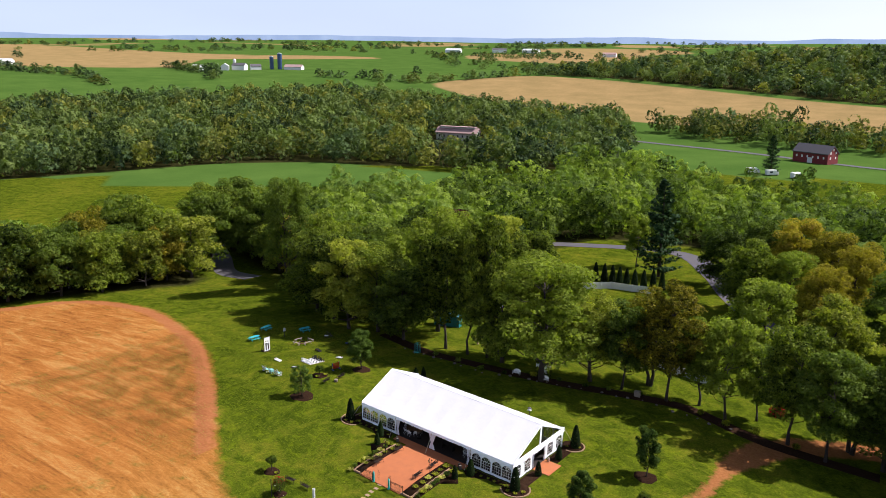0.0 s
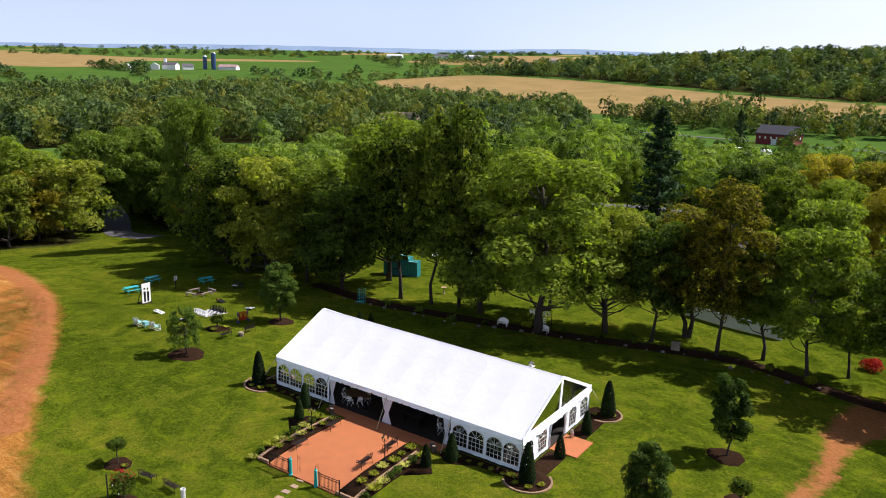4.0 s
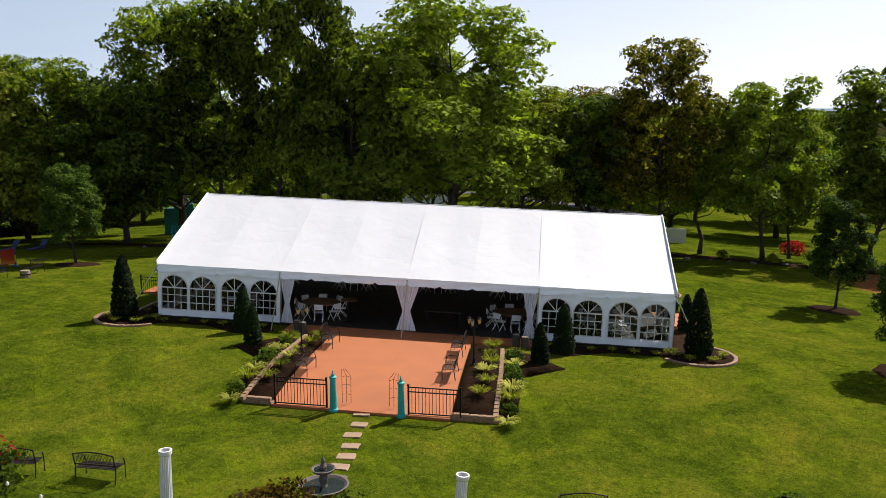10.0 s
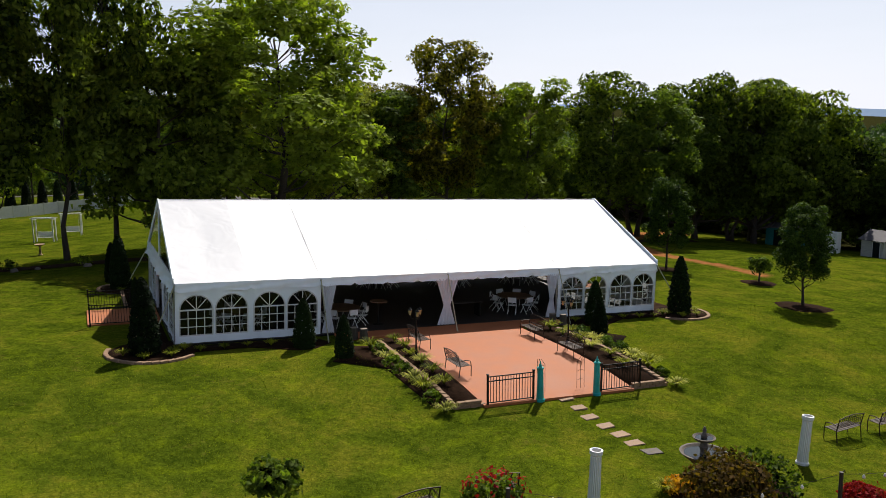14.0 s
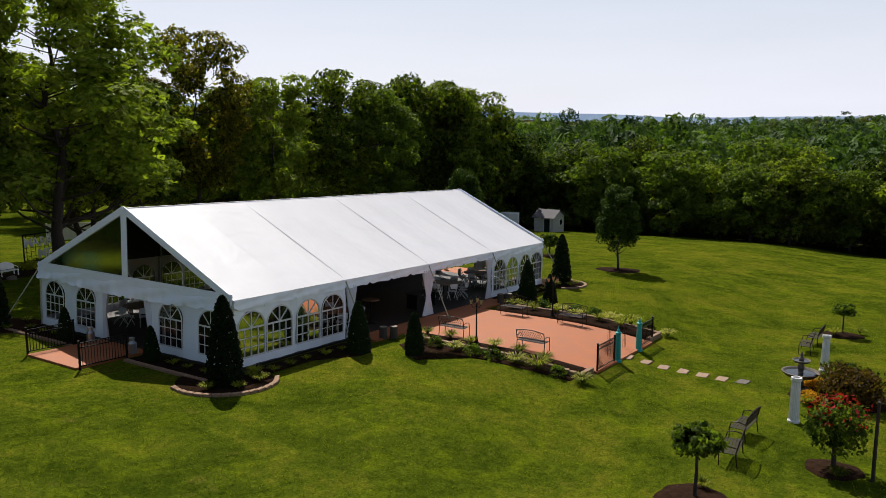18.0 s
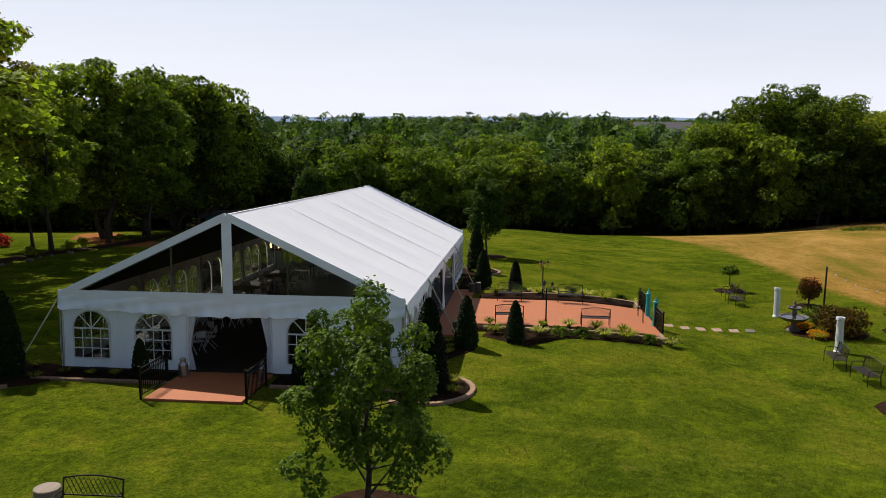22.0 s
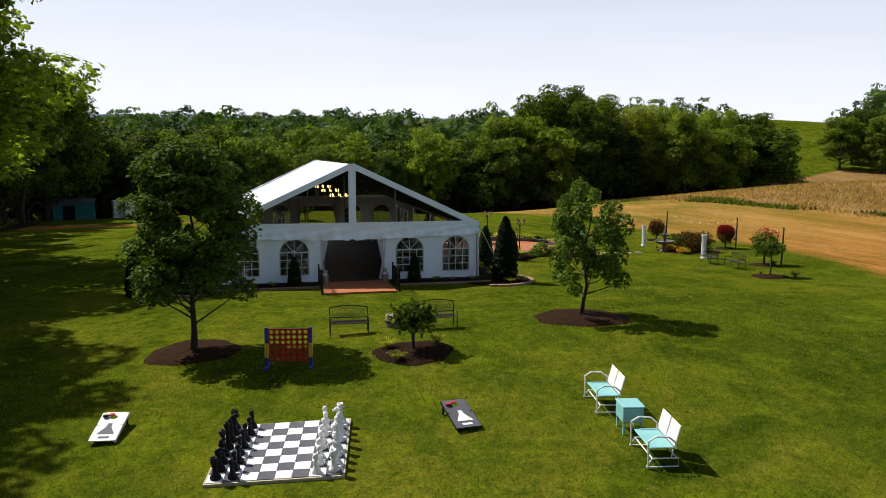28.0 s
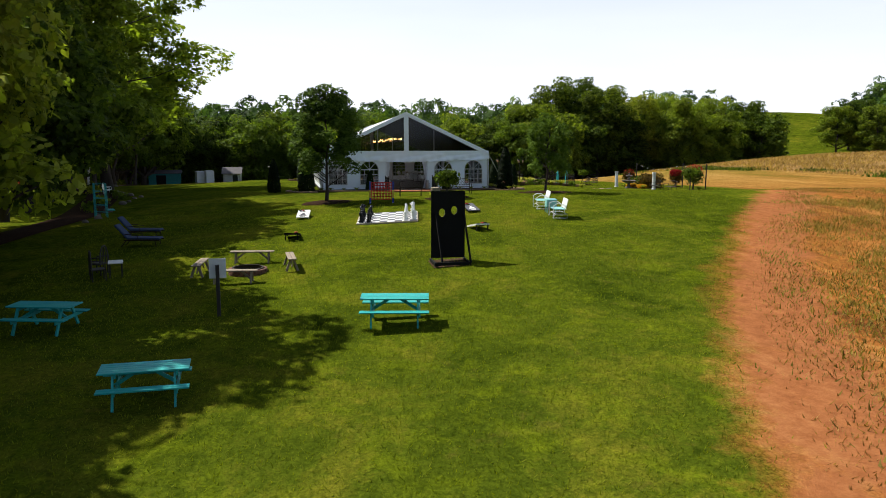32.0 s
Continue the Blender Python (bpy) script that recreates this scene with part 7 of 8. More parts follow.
cornhole(-30.2, 7.7, -97, WHITE_PAINT, "white sloped throwing board with a dark motif", 2)
cornhole(-35.6, 8.25, 84, BLACK_PAINT, "black sloped throwing board seen from behind", 1)
cornhole(-32.0, -0.3, -84, CHAR, "charcoal sloped throwing board with a white gown motif", 2)
cornhole(-36.8, 0.45, 97, WHITE_PAINT, "white framed sloped throwing board", 2)


def glider(x, y, turn):
    """A two-seat metal glider with looped arms; it faces -y."""
    g_ = thing("metal_glider", at(x, y, turn), "pale turquoise metal glider seat with white back", "garden chair", "retro metal gliders")
    part("seat", B(-0.52, 0.52, -0.26, 0.26, 0.4, 0.43), TURQ_PALE, g_, bevel=0.012)
    for cx in (-0.27, 0.27):
        bm = B(-0.25, 0.25, -0.015, 0.015, 0.0, 0.46)
        part("back_panel", bm, WHITE_PAINT, g_, bevel=0.012).matrix_basis = pose(cx, 0.27, 0.43, -14, 0, 0)
    for x_ in (-0.56, 0.56):
        loop = [(x_, -0.28 + 0.0, 0.0), (x_, -0.3, 0.35), (x_, -0.3, 0.58), (x_, -0.14, 0.68), (x_, 0.12, 0.66), (x_, 0.26, 0.55), (x_, 0.28, 0.42)]
        part("arm", tube(bmesh.new(), loop, 0.02, 7), WHITE_PAINT, g_)
        part("runner", tube(bmesh.new(), [(x_ - 0.02, -0.32, 0.02), (x_ - 0.02, 0.36, 0.02), (x_ - 0.02, 0.36, 0.2), (x_ - 0.02, -0.2, 0.2), (x_ - 0.02, -0.32, 0.02)], 0.016, 6), WHITE_PAINT, g_)
        part("hanger", beam(bmesh.new(), (x_ - 0.01, 0.2, 0.2), (x_ - 0.01, 0.22, 0.4), 0.02), WHITE_PAINT, g_)
    for y_ in (-0.2, 0.32):
        part("cross_bar", tube(bmesh.new(), [(-0.56, y_, 0.2), (0.56, y_, 0.2)], 0.015, 6), WHITE_PAINT, g_)
    return g_


glider(-31.75, -3.95, 172)
glider(-34.6, -3.85, 172)
t_ = thing("cooler_table", at(-33.25, -3.95, -8), "pale turquoise metal cooler chest on legs", "side table")
part("chest", B(-0.28, 0.28, -0.24, 0.24, 0.28, 0.62), TURQ_PALE, t_, bevel=0.015)
lid = part("lid", B(-0.3, 0.3, -0.26, 0.26, 0.624, 0.66), TURQ_PALE, t_, bevel=0.01)
part("handle", tube(bmesh.new(), [(-0.08, -0.27, 0.62), (0, -0.29, 0.62), (0.08, -0.27, 0.62)], 0.01, 6), ALUMINIUM, lid)
for sx in (-0.24, 0.24):
    for sy in (-0.2, 0.2):
        part("leg", B(sx - 0.02, sx + 0.02, sy - 0.02, sy + 0.02, 0, 0.28), TURQ_PALE, t_)

# photo board: front painted white with two dark shapes, back black
pb = thing("photo_board", at(-42.2, 2.82), "tall plywood photo board with two oval face holes", "photo board")


def holed_panel(x, holes):
    """A panel of narrow columns, open where the ovals are."""
    bm = bmesh.new()
    ys = sorted({-0.61, 0.61, *[hy + 0.11 * math.cos(k * math.pi / 8) for hy, hz in holes for k in range(9)]})
    for y0, y1 in zip(ys, ys[1:]):
        hole = next(((hy, hz) for hy, hz in holes if hy - 0.1101 <= y0 and y1 <= hy + 0.1101), None)
        cols = []
        for y in (y0, y1):
            if hole:
                d = 0.15 * math.sqrt(max(0, 1 - ((y - hole[0]) / 0.11) ** 2))
                cols.append([(0.12, hole[1] - d), (hole[1] + d, 2.5)])
            else:
                cols.append([(0.12, 2.5)])
        for (a0, b0), (a1, b1) in zip(cols[0], cols[1]):
            bm.faces.new([bm.verts.new(p) for p in ((x, y0, a0), (x, y1, a1), (x, y1, b1), (x, y0, b0))])
    return bm


HOLES = [(-0.22, 1.82), (0.22, 1.74)]
part("back_sheet", holed_panel(-0.012, HOLES), BLACK_PAINT, pb, "black back of the board")
front = part("front_sheet", holed_panel(0.012, HOLES), WHITE_PAINT, pb, "white painted front")
for cy, hgt in ((-0.22, 1.6), (0.22, 1.52)):
    bm = bmesh.new()
    bm.faces.new([bm.verts.new((0.018, cy + dy, z)) for dy, z in ((-0.16, hgt - 0.1), (0.16, hgt - 0.1), (0.13, hgt - 0.6), (0.12, 0.25), (-0.12, 0.25), (-0.13, hgt - 0.6))])
    part("painted_shape", bm, BLACK_PAINT, front, "plain dark painted shape")
bm = bmesh.new()
for y in (-0.6, 0.6):
    beam(bm, (0, y, 0.12), (0, y, 2.5), 0.024, 0.02)
beam(bm, (0, -0.6, 2.49), (0, 0.6, 2.49), 0.024, 0.02)
part("edge_trim", bm, BLACK_PAINT, pb)
for y in (-0.56, 0.45):
    part("brace", beam(bmesh.new(), (-0.03, y, 1.75), (-0.85, y - 0.1, 0.06), 0.05, 0.07), BLACK_PAINT, pb)
part("foot_frame", box(box(box(bmesh.new(), -0.95, 0.15, -0.64, -0.58, 0, 0.1), -0.95, 0.15, 0.58, 0.64, 0, 0.1), -0.95, -0.88, -0.58, 0.58, 0, 0.1), BLACK_PAINT, pb)
slab("bare_patch", -43.15, -41.95, 2.15, 3.5, 0.012, SOIL, "bare worn earth under the photo board", 0.05)


def picnic_table(x, y, turn):
    p = thing("picnic_table", at(x, y, turn), "bright turquoise painted wooden picnic table", "picnic table", "turquoise picnic tables")
    for k in range(5):
        xx = -0.37 + 0.15 * k
        part("top_board", B(xx, xx + 0.142, -0.92, 0.92, 0.72, 0.755), TURQUOISE, p, bevel=0.006)
    for s in (-1, 1):
        for k in range(2):
            xx = s * 0.62 - 0.13 + 0.135 * k
            part("seat_board", B(xx, xx + 0.127, -0.92, 0.92, 0.43, 0.465), TURQUOISE, p, bevel=0.006)
        yy = s * 0.62
        for q in (-1, 1):
            part("leg", beam(bmesh.new(), (q * 0.62, yy, 0.0), (q * 0.24, yy, 0.72), 0.045, 0.1), TURQUOISE, p)
        part("seat_bearer", B(-0.74, 0.74, yy - 0.07, yy - 0.03, 0.34, 0.43), TURQUOISE, p)
        part("top_bearer", B(-0.36, 0.36, yy - 0.07, yy - 0.03, 0.63, 0.72), TURQUOISE, p)
        part("brace", beam(bmesh.new(), (0, yy, 0.38), (0, yy - s * 0.5, 0.7), 0.04, 0.08), TURQUOISE, p)
    return p


picnic_table(-48.95, 5.6, -9)
picnic_table(-52.65, 11.45, 4)
picnic_table(-46.4, 15.15, -14)

pit = thing("fire_pit", at(-41.3, 9.85, 0, -0.08), "round brick fire pit with a rusty rim", "fire pit")
for c in range(2):
    for k in range(16):
        a = (k + 0.5 * c) * 22.5
        part("brick", B(-0.11, 0.11, -0.07, 0.07, 0, 0.115), BRICK, pit, bevel=0.008).matrix_basis = pose(0.6 * math.cos(radians(a)), 0.6 * math.sin(radians(a)), 0.12 * c, 0, 0, a + 90)
part("rim", lathe(bmesh.new(), [(0.5, 0.0), (0.5, 0.27), (0.56, 0.27), (0.56, 0.25), (0.52, 0.25)], 24, closed=False), BRONZE_METAL, pit)
part("ash", lathe(bmesh.new(), [(0.5, 0.03), (0.2, 0.06)], 20), CHAR, pit)


def plank_bench(x, y, turn):
    b = thing("plank_bench", at(x, y, turn), "weathered wooden plank bench beside the fire pit", "bench", "plank benches round the fire pit")
    for s in (-1, 1):
        part("seat_plank", B(-0.8, 0.8, s * 0.075 - 0.07, s * 0.075 + 0.07, 0.42, 0.46), WOOD_GREY, b, bevel=0.006)
        for q in (-1, 1):
            part("leg", beam(bmesh.new(), (s * 0.6, q * 0.2, 0), (s * 0.6, q * 0.05, 0.42), 0.05, 0.08), WOOD_GREY, b)
        part("brace", beam(bmesh.new(), (s * 0.58, 0, 0.15), (s * 0.25, 0, 0.42), 0.04, 0.06), WOOD_GREY, b)
    return b


for x, y, a in ((-39.85, 9.75, 84), (-42.75, 10.25, 82), (-41.2, 8.35, 4), (-41.0, 11.5, -6)):
    plank_bench(x, y, a)

sg = thing("lawn_sign", at(-46.6, 10.42), "white notice panel on a dark wooden post", "sign")
part("post", B(-0.05, 0.04, -0.05, 0.05, -0.2, 1.5), WOOD_DARK, sg)
pan = part("panel", B(0.045, 0.065, -0.24, 0.24, 1.1, 1.68), WHITE_PAINT, sg, bevel=0.004)
for k in range(5):
    part("text_bar", B(0.068, 0.07, -0.17, 0.17 - 0.05 * (k % 2), 1.2 + 0.09 * k, 1.235 + 0.09 * k), CHAR, pan)


def lounger(x, y, turn):
    """A reclining chair; its foot end is at -y."""
    l_ = thing("sun_lounger", at(x, y, turn), "wooden lounger with a navy cushion on shaded grass", "lounger", "sun loungers")
    part("frame", box(box(bmesh.new(), -0.32, -0.27, -1.0, 0.5, 0.26, 0.31), 0.27, 0.32, -1.0, 0.5, 0.26, 0.31), BRONZE_METAL, l_)
    part("cushion", B(-0.27, 0.27, -0.98, 0.38, 0.31, 0.39), NAVY_FABRIC, l_, bevel=0.025)
    part("back_cushion", B(-0.27, 0.27, 0.0, 0.75, 0.0, 0.08), NAVY_FABRIC, l_, bevel=0.025).matrix_basis = pose(0, 0.4, 0.33, 48, 0, 0)
    for sx in (-0.29, 0.29):
        part("leg", tube(bmesh.new(), [(sx, -0.85, 0), (sx, -0.8, 0.27)], 0.02, 6), BRONZE_METAL, l_)
        part("leg", tube(bmesh.new(), [(sx, 0.62, 0), (sx, 0.4, 0.27)], 0.02, 6), BRONZE_METAL, l_)
        part("armrest", tube(bmesh.new(), [(sx, -0.1, 0.29), (sx, -0.08, 0.5), (sx, 0.45, 0.54), (sx, 0.52, 0.4)], 0.018, 6), BRONZE_METAL, l_)
    return l_


lounger(-34.5, 14.7, -10)
lounger(-32.3, 15.0, -10)
for x, y, a in ((-39.6, 15.2, 160), (-40.6, 15.0, 20)):
    w_ = thing("hoop_chair", at(x, y, a), "dark bent-twig hoop-backed chair in the shade", "chair", "hoop-backed chairs")
    part("seat", B(-0.25, 0.25, -0.24, 0.24, 0.38, 0.43), WOOD_DARK, w_, bevel=0.02)
    part("hoop", tube(bmesh.new(), [(0.28 * math.cos(t), 0.24, 0.45 + 0.62 * math.sin(t)) for t in np.linspace(0, math.pi, 11)], 0.025, 6), WOOD_DARK, w_)
    for k in range(5):
        dx = -0.2 + 0.1 * k
        part("spindle", tube(bmesh.new(), [(dx, 0.23, 0.43), (dx, 0.24, 0.45 + 0.58 * math.sqrt(1 - (dx / 0.29) ** 2))], 0.014, 5), WOOD_DARK, w_)
    for sx in (-0.23, 0.23):
        for sy in (-0.22, 0.22):
            part("leg", tube(bmesh.new(), [(sx, sy, 0), (sx, sy, 0.4)], 0.025, 6), WOOD_DARK, w_)
        part("arm", tube(bmesh.new(), [(sx, -0.22, 0.4), (sx * 1.1, -0.2, 0.62), (sx * 1.1, 0.22, 0.66)], 0.022, 6), WOOD_DARK, w_)
st = thing("small_table", at(-40.15, 14.5, 10), "small low table with a pale top", "table")
part("tabletop", B(-0.32, 0.32, -0.25, 0.25, 0.5, 0.54), WHITE_PAINT, st, bevel=0.01)
for sx in (-0.27, 0.27):
    for sy in (-0.2, 0.2):
        part("leg", B(sx - 0.02, sx + 0.02, sy - 0.02, sy + 0.02, 0, 0.5), WOOD_DARK, st)
tr = thing("garden_trellis", at(-22.7, 18.7, 20), "turquoise wire garden trellis arch by the trees", "trellis")
for dx in (-0.4, -0.13, 0.13, 0.4):
    for dy in (-0.3, 0.3):
        part("upright", tube(bmesh.new(), [(dx, dy, 0), (dx, dy, 1.5), (dx * 0.8, dy, 1.9)], 0.014, 5), TURQUOISE, tr)
for z in (0.3, 0.7, 1.1, 1.5, 1.9):
    s = 1.0 if z < 1.8 else 0.8
    part("hoop", tube(bmesh.new(), [(-0.4 * s, -0.3, z), (0.4 * s, -0.3, z), (0.4 * s, 0.3, z), (-0.4 * s, 0.3, z), (-0.4 * s, -0.3, z)], 0.012, 5), TURQUOISE, tr)
part("shelf", B(-0.4, 0.4, -0.7, -0.3, 0.4, 0.43), TURQUOISE, tr)
bl = thing("barrel", at(-23.1, -0.15), "weathered half barrel between two benches", "barrel")
part("staves", lathe(bmesh.new(), [(0.24, 0), (0.28, 0.2), (0.27, 0.42)], 18), WOOD_GREY, bl)
part("hoop", lathe(bmesh.new(), [(0.285, 0.17), (0.29, 0.2), (0.285, 0.23)], 18, closed=False), BLACK_METAL, bl)
part("lid", lathe(bmesh.new(), [(0.265, 0.42), (0.25, 0.43)], 18), WOOD_GREY, bl)

# ---------------------------------------------------------------- behind the tent and to the east


def gable_house(name, m, lx, ly, wall, rise, wall_m, roof_m, label, category, over=0.3, group=""):
    """Walls with a pitched roof; the ridge runs along x."""
    h = thing(name, m, label, category, group)
    bm = bmesh.new()
    a, b = lx / 2, ly / 2
    pts = [(-a, -b, -0.3), (a, -b, -0.3), (a, b, -0.3), (-a, b, -0.3), (-a, -b, wall), (a, -b, wall), (a, b, wall), (-a, b, wall), (-a, 0, wall + rise), (a, 0, wall + rise)]
    v = [bm.verts.new(p) for p in pts]
    for f_ in ((0, 1, 5, 4), (2, 3, 7, 6), (1, 2, 6, 9, 5), (3, 0, 4, 8, 7)):
        bm.faces.new([v[i] for i in f_])
    w = part("wall", bm, wall_m, h)
    k = over * rise / b
    for s in (-1, 1):
        bm = bmesh.new()
        q = [(-a - over, s * (b + over), wall - k), (a + over, s * (b + over), wall - k), (a + over, 0, wall + rise), (-a - over, 0, wall + rise)]
        lo = [bm.verts.new(p) for p in q]
        up_ = [bm.verts.new((p[0], p[1], p[2] + max(0.06, 0.02 * lx))) for p in q]
        bm.faces.new(up_)
        bm.faces.new(lo[::-1])
        for i in range(4):
            bm.faces.new((lo[i], lo[(i + 1) % 4], up_[(i + 1) % 4], up_[i]))
        part("roof", bm, roof_m, h)
    return h


def opening(parent, name, x0, x1, y0, y1, z0, z1, material, frame=None, t=0.05):
    o = part(name, B(x0, x1, y0, y1, z0, z1), material, parent)
    if frame:
        bm = bmesh.new()
        if x1 - x0 < y1 - y0:
            for ya, yb, za, zb in ((y0 - t, y0, z0, z1), (y1, y1 + t, z0, z1), (y0 - t, y1 + t, z1, z1 + t), (y0 - t, y1 + t, z0 - t, z0)):
                box(bm, x0 - 0.02, x1 + 0.02, ya, yb, za, zb)
        else:
            for xa, xb, za, zb in ((x0 - t, x0, z0, z1), (x1, x1 + t, z0, z1), (x0 - t, x1 + t, z1, z1 + t), (x0 - t, x1 + t, z0 - t, z0)):
                box(bm, xa, xb, y0 - 0.02, y1 + 0.02, za, zb)
        part("frame", bm, frame, o)
    return o


s1 = gable_house("garden_shed", at(61.0, 17.2, 90), 2.6, 3.2, 2.0, 0.8, SIDING, ROOF_GREY, "small cream garden shed with a grey gable roof", "shed", 0.25)
opening(s1, "door", -0.9, -0.1, 1.6, 1.65, 0, 1.8, DARK_GLASS, WHITE_PAINT)
opening(s1, "window", -1.35, -1.3, -0.9, -0.2, 0.9, 1.6, DARK_GLASS, WHITE_PAINT)
for dy in (0.0, 1.45):
    p = thing("portable_toilet", at(57.5 + dy * 0.4, 20.4 + dy, 200), "white portable toilet cabin beside the wood", "portable toilet", "portable toilets")
    part("cabin", B(-0.6, 0.6, -0.6, 0.6, 0, 2.1), WHITE_PLASTIC, p, bevel=0.04)
    part("roof", B(-0.63, 0.63, -0.63, 0.63, 2.104, 2.25), WHITE_PLASTIC, p, bevel=0.06)
    part("door", B(-0.625, -0.602, -0.4, 0.4, 0.1, 1.95), CHAR if dy == 0 else WHITE_PLASTIC, p)
    part("vent", B(-0.62, -0.602, 0.44, 0.56, 1.5, 1.8), CHAR, p)
ts = gable_house("teal_shed", at(58.5, 27.0, 96), 4.6, 2.6, 2.2, 0.35, TEAL, ROOF_GREY, "teal wooden shed with a low roof and dark opening", "shed", 0.2)
# a black panel on the wall stands in for the shade inside the opening
opening(ts, "doorway", -0.2, 1.2, 1.3, 1.34, 0, 1.9, BLACK_PAINT)
tn = thing("garden_house", at(-29.4, 34.6, 14), "teal painted garden house front with a stepped top and open gable", "garden house")
part("wall", B(-1.9, 1.9, -0.1, 1.7, -0.3, 2.6), TEAL, tn)
part("parapet", B(-0.9, 1.0, -0.1, 0.1, 2.604, 3.0), TEAL, tn)
part("wing", B(1.905, 3.1, 0.1, 1.5, -0.3, 2.15), TEAL, tn)
for x0, x1, z in ((-1.92, -0.9, 2.604), (1.0, 1.92, 2.604), (-0.92, 1.02, 3.004), (1.92, 3.12, 2.154)):
    part("trim", B(x0, x1, -0.14, 0.12, z, z + 0.05), TURQ_PALE, tn)
for x0 in (-0.85, 0.95):
    part("gable_rafter", beam(bmesh.new(), (x0, 0.0, 3.05), (0.05, 0.0, 4.0), 0.07), TURQ_PALE, tn)
part("crossbar", B(-0.6, 0.75, -0.16, -0.104, 0.95, 1.03), BLACK_METAL, tn)
part("bracket", B(0.04, 0.11, -0.16, -0.104, 0.85, 1.2), BLACK_METAL, tn)


def white_bench(x, y, turn):
    b = thing("white_bench", at(x, y, turn), "white curved-back garden bench by the trees", "bench", "white garden benches")
    part("seat", B(-0.6, 0.6, -0.24, 0.22, 0.4, 0.44), WHITE_PAINT, b, bevel=0.01)
    bm = bmesh.new()
    n = 14
    lo = [bm.verts.new((-0.6 + 1.2 * k / n, 0.22, 0.46)) for k in range(n + 1)]
    hi_ = [bm.verts.new((-0.6 + 1.2 * k / n, 0.3, 0.72 + 0.22 * math.sin(math.pi * k / n))) for k in range(n + 1)]
    for k in range(n):
        bm.faces.new((lo[k], lo[k + 1], hi_[k + 1], hi_[k]))
    r_ = bmesh.ops.extrude_face_region(bm, geom=bm.faces[:])
    bmesh.ops.translate(bm, vec=(0, 0.03, 0), verts=[v for v in r_["geom"] if isinstance(v, bmesh.types.BMVert)])
    part("backrest", bm, WHITE_PAINT, b)
    for sx in (-0.55, 0.55):
        part("arm", tube(bmesh.new(), [(sx, -0.22, 0.42), (sx, -0.22, 0.62), (sx, 0.24, 0.66)], 0.025, 6), WHITE_PAINT, b)
        for sy in (-0.2, 0.2):
            part("leg", B(sx - 0.025, sx + 0.025, sy - 0.025, sy + 0.025, 0, 0.4), WHITE_PAINT, b)
    return b


white_bench(-5.1, 22.0, 6)
white_bench(-0.5, 22.9, 4)
white_bench(-33.0, 50.0, 30)
letters = thing("letter_sign", at(-1.5, 24.2, 4), "large white MARRY ME letters on a dark lattice frame", "sign")
part("back_frame", box(box(box(box(bmesh.new(), -1.35, -1.28, 0.02, 0.08, 0, 2.4), 1.28, 1.35, 0.02, 0.08, 0, 2.4), -1.35, 1.35, 0.02, 0.08, 2.32, 2.4), -1.35, 1.35, 0.02, 0.08, 0.55, 0.62), BLACK_PAINT, letters)
for k in range(8):
    x = -1.12 + 0.32 * k
    part("lattice_bar", B(x - 0.012, x + 0.012, 0.03, 0.05, 0.62, 2.32), BLACK_PAINT, letters)
for z in (0.9, 1.2, 1.47, 1.8, 2.1):
    part("lattice_bar", B(-1.28, 1.28, 0.052, 0.07, z - 0.012, z + 0.012), BLACK_PAINT, letters)


def letter(ch, x, z, size, parent):
    cu = bpy.data.curves.new("letter", "FONT")
    cu.body, cu.size, cu.extrude, cu.align_x, cu.offset = ch, size, 0.03, "CENTER", 0.012
    tmp = bpy.data.objects.new("letter", cu)
    scene.collection.objects.link(tmp)
    me = bpy.data.meshes.new_from_object(tmp.evaluated_get(bpy.context.evaluated_depsgraph_get()))
    bpy.data.objects.remove(tmp)
    ob = finish("letter_" + ch.lower(), me, WHITE_PLASTIC, parent)
    ob.matrix_basis = pose(x, -0.03, z, 90, 0, 0)


for k, ch in enumerate("MARRY"):
    letter(ch, -1.02 + 0.51 * k, 1.55, 0.85, letters)
for k, ch in enumerate("ME"):
    letter(ch, -0.05 + 0.55 * k, 0.75, 0.85, letters)


def arbor(x, y, turn):
    a = thing("garden_arbor", at(x, y, turn), "white garden arbor with a swing seat on the lawn", "arbor", "white arbors")
    for sx in (-0.9, 0.9):
        for sy in (-0.35, 0.35):
            part("post", B(sx - 0.05, sx + 0.05, sy - 0.05, sy + 0.05, 0, 2.1), WHITE_PAINT, a)
        part("top_beam", B(sx - 0.04, sx + 0.04, -0.5, 0.5, 2.104, 2.22), WHITE_PAINT, a)
    for k in range(5):
        yy = -0.4 + 0.2 * k
        part("slat", B(-1.1, 1.1, yy - 0.02, yy + 0.02, 2.224, 2.3), WHITE_PAINT, a)
    part("seat", B(-0.7, 0.7, -0.25, 0.25, 0.42, 0.47), WHITE_PAINT, a)
    part("seat_back", B(-0.7, 0.7, 0.25, 0.3, 0.5, 0.95), WHITE_PAINT, a)
    for sx in (-0.68, 0.68):
        part("chain", tube(bmesh.new(), [(sx, 0, 0.47), (sx, 0, 2.1)], 0.012, 5), ALUMINIUM, a)
    return a


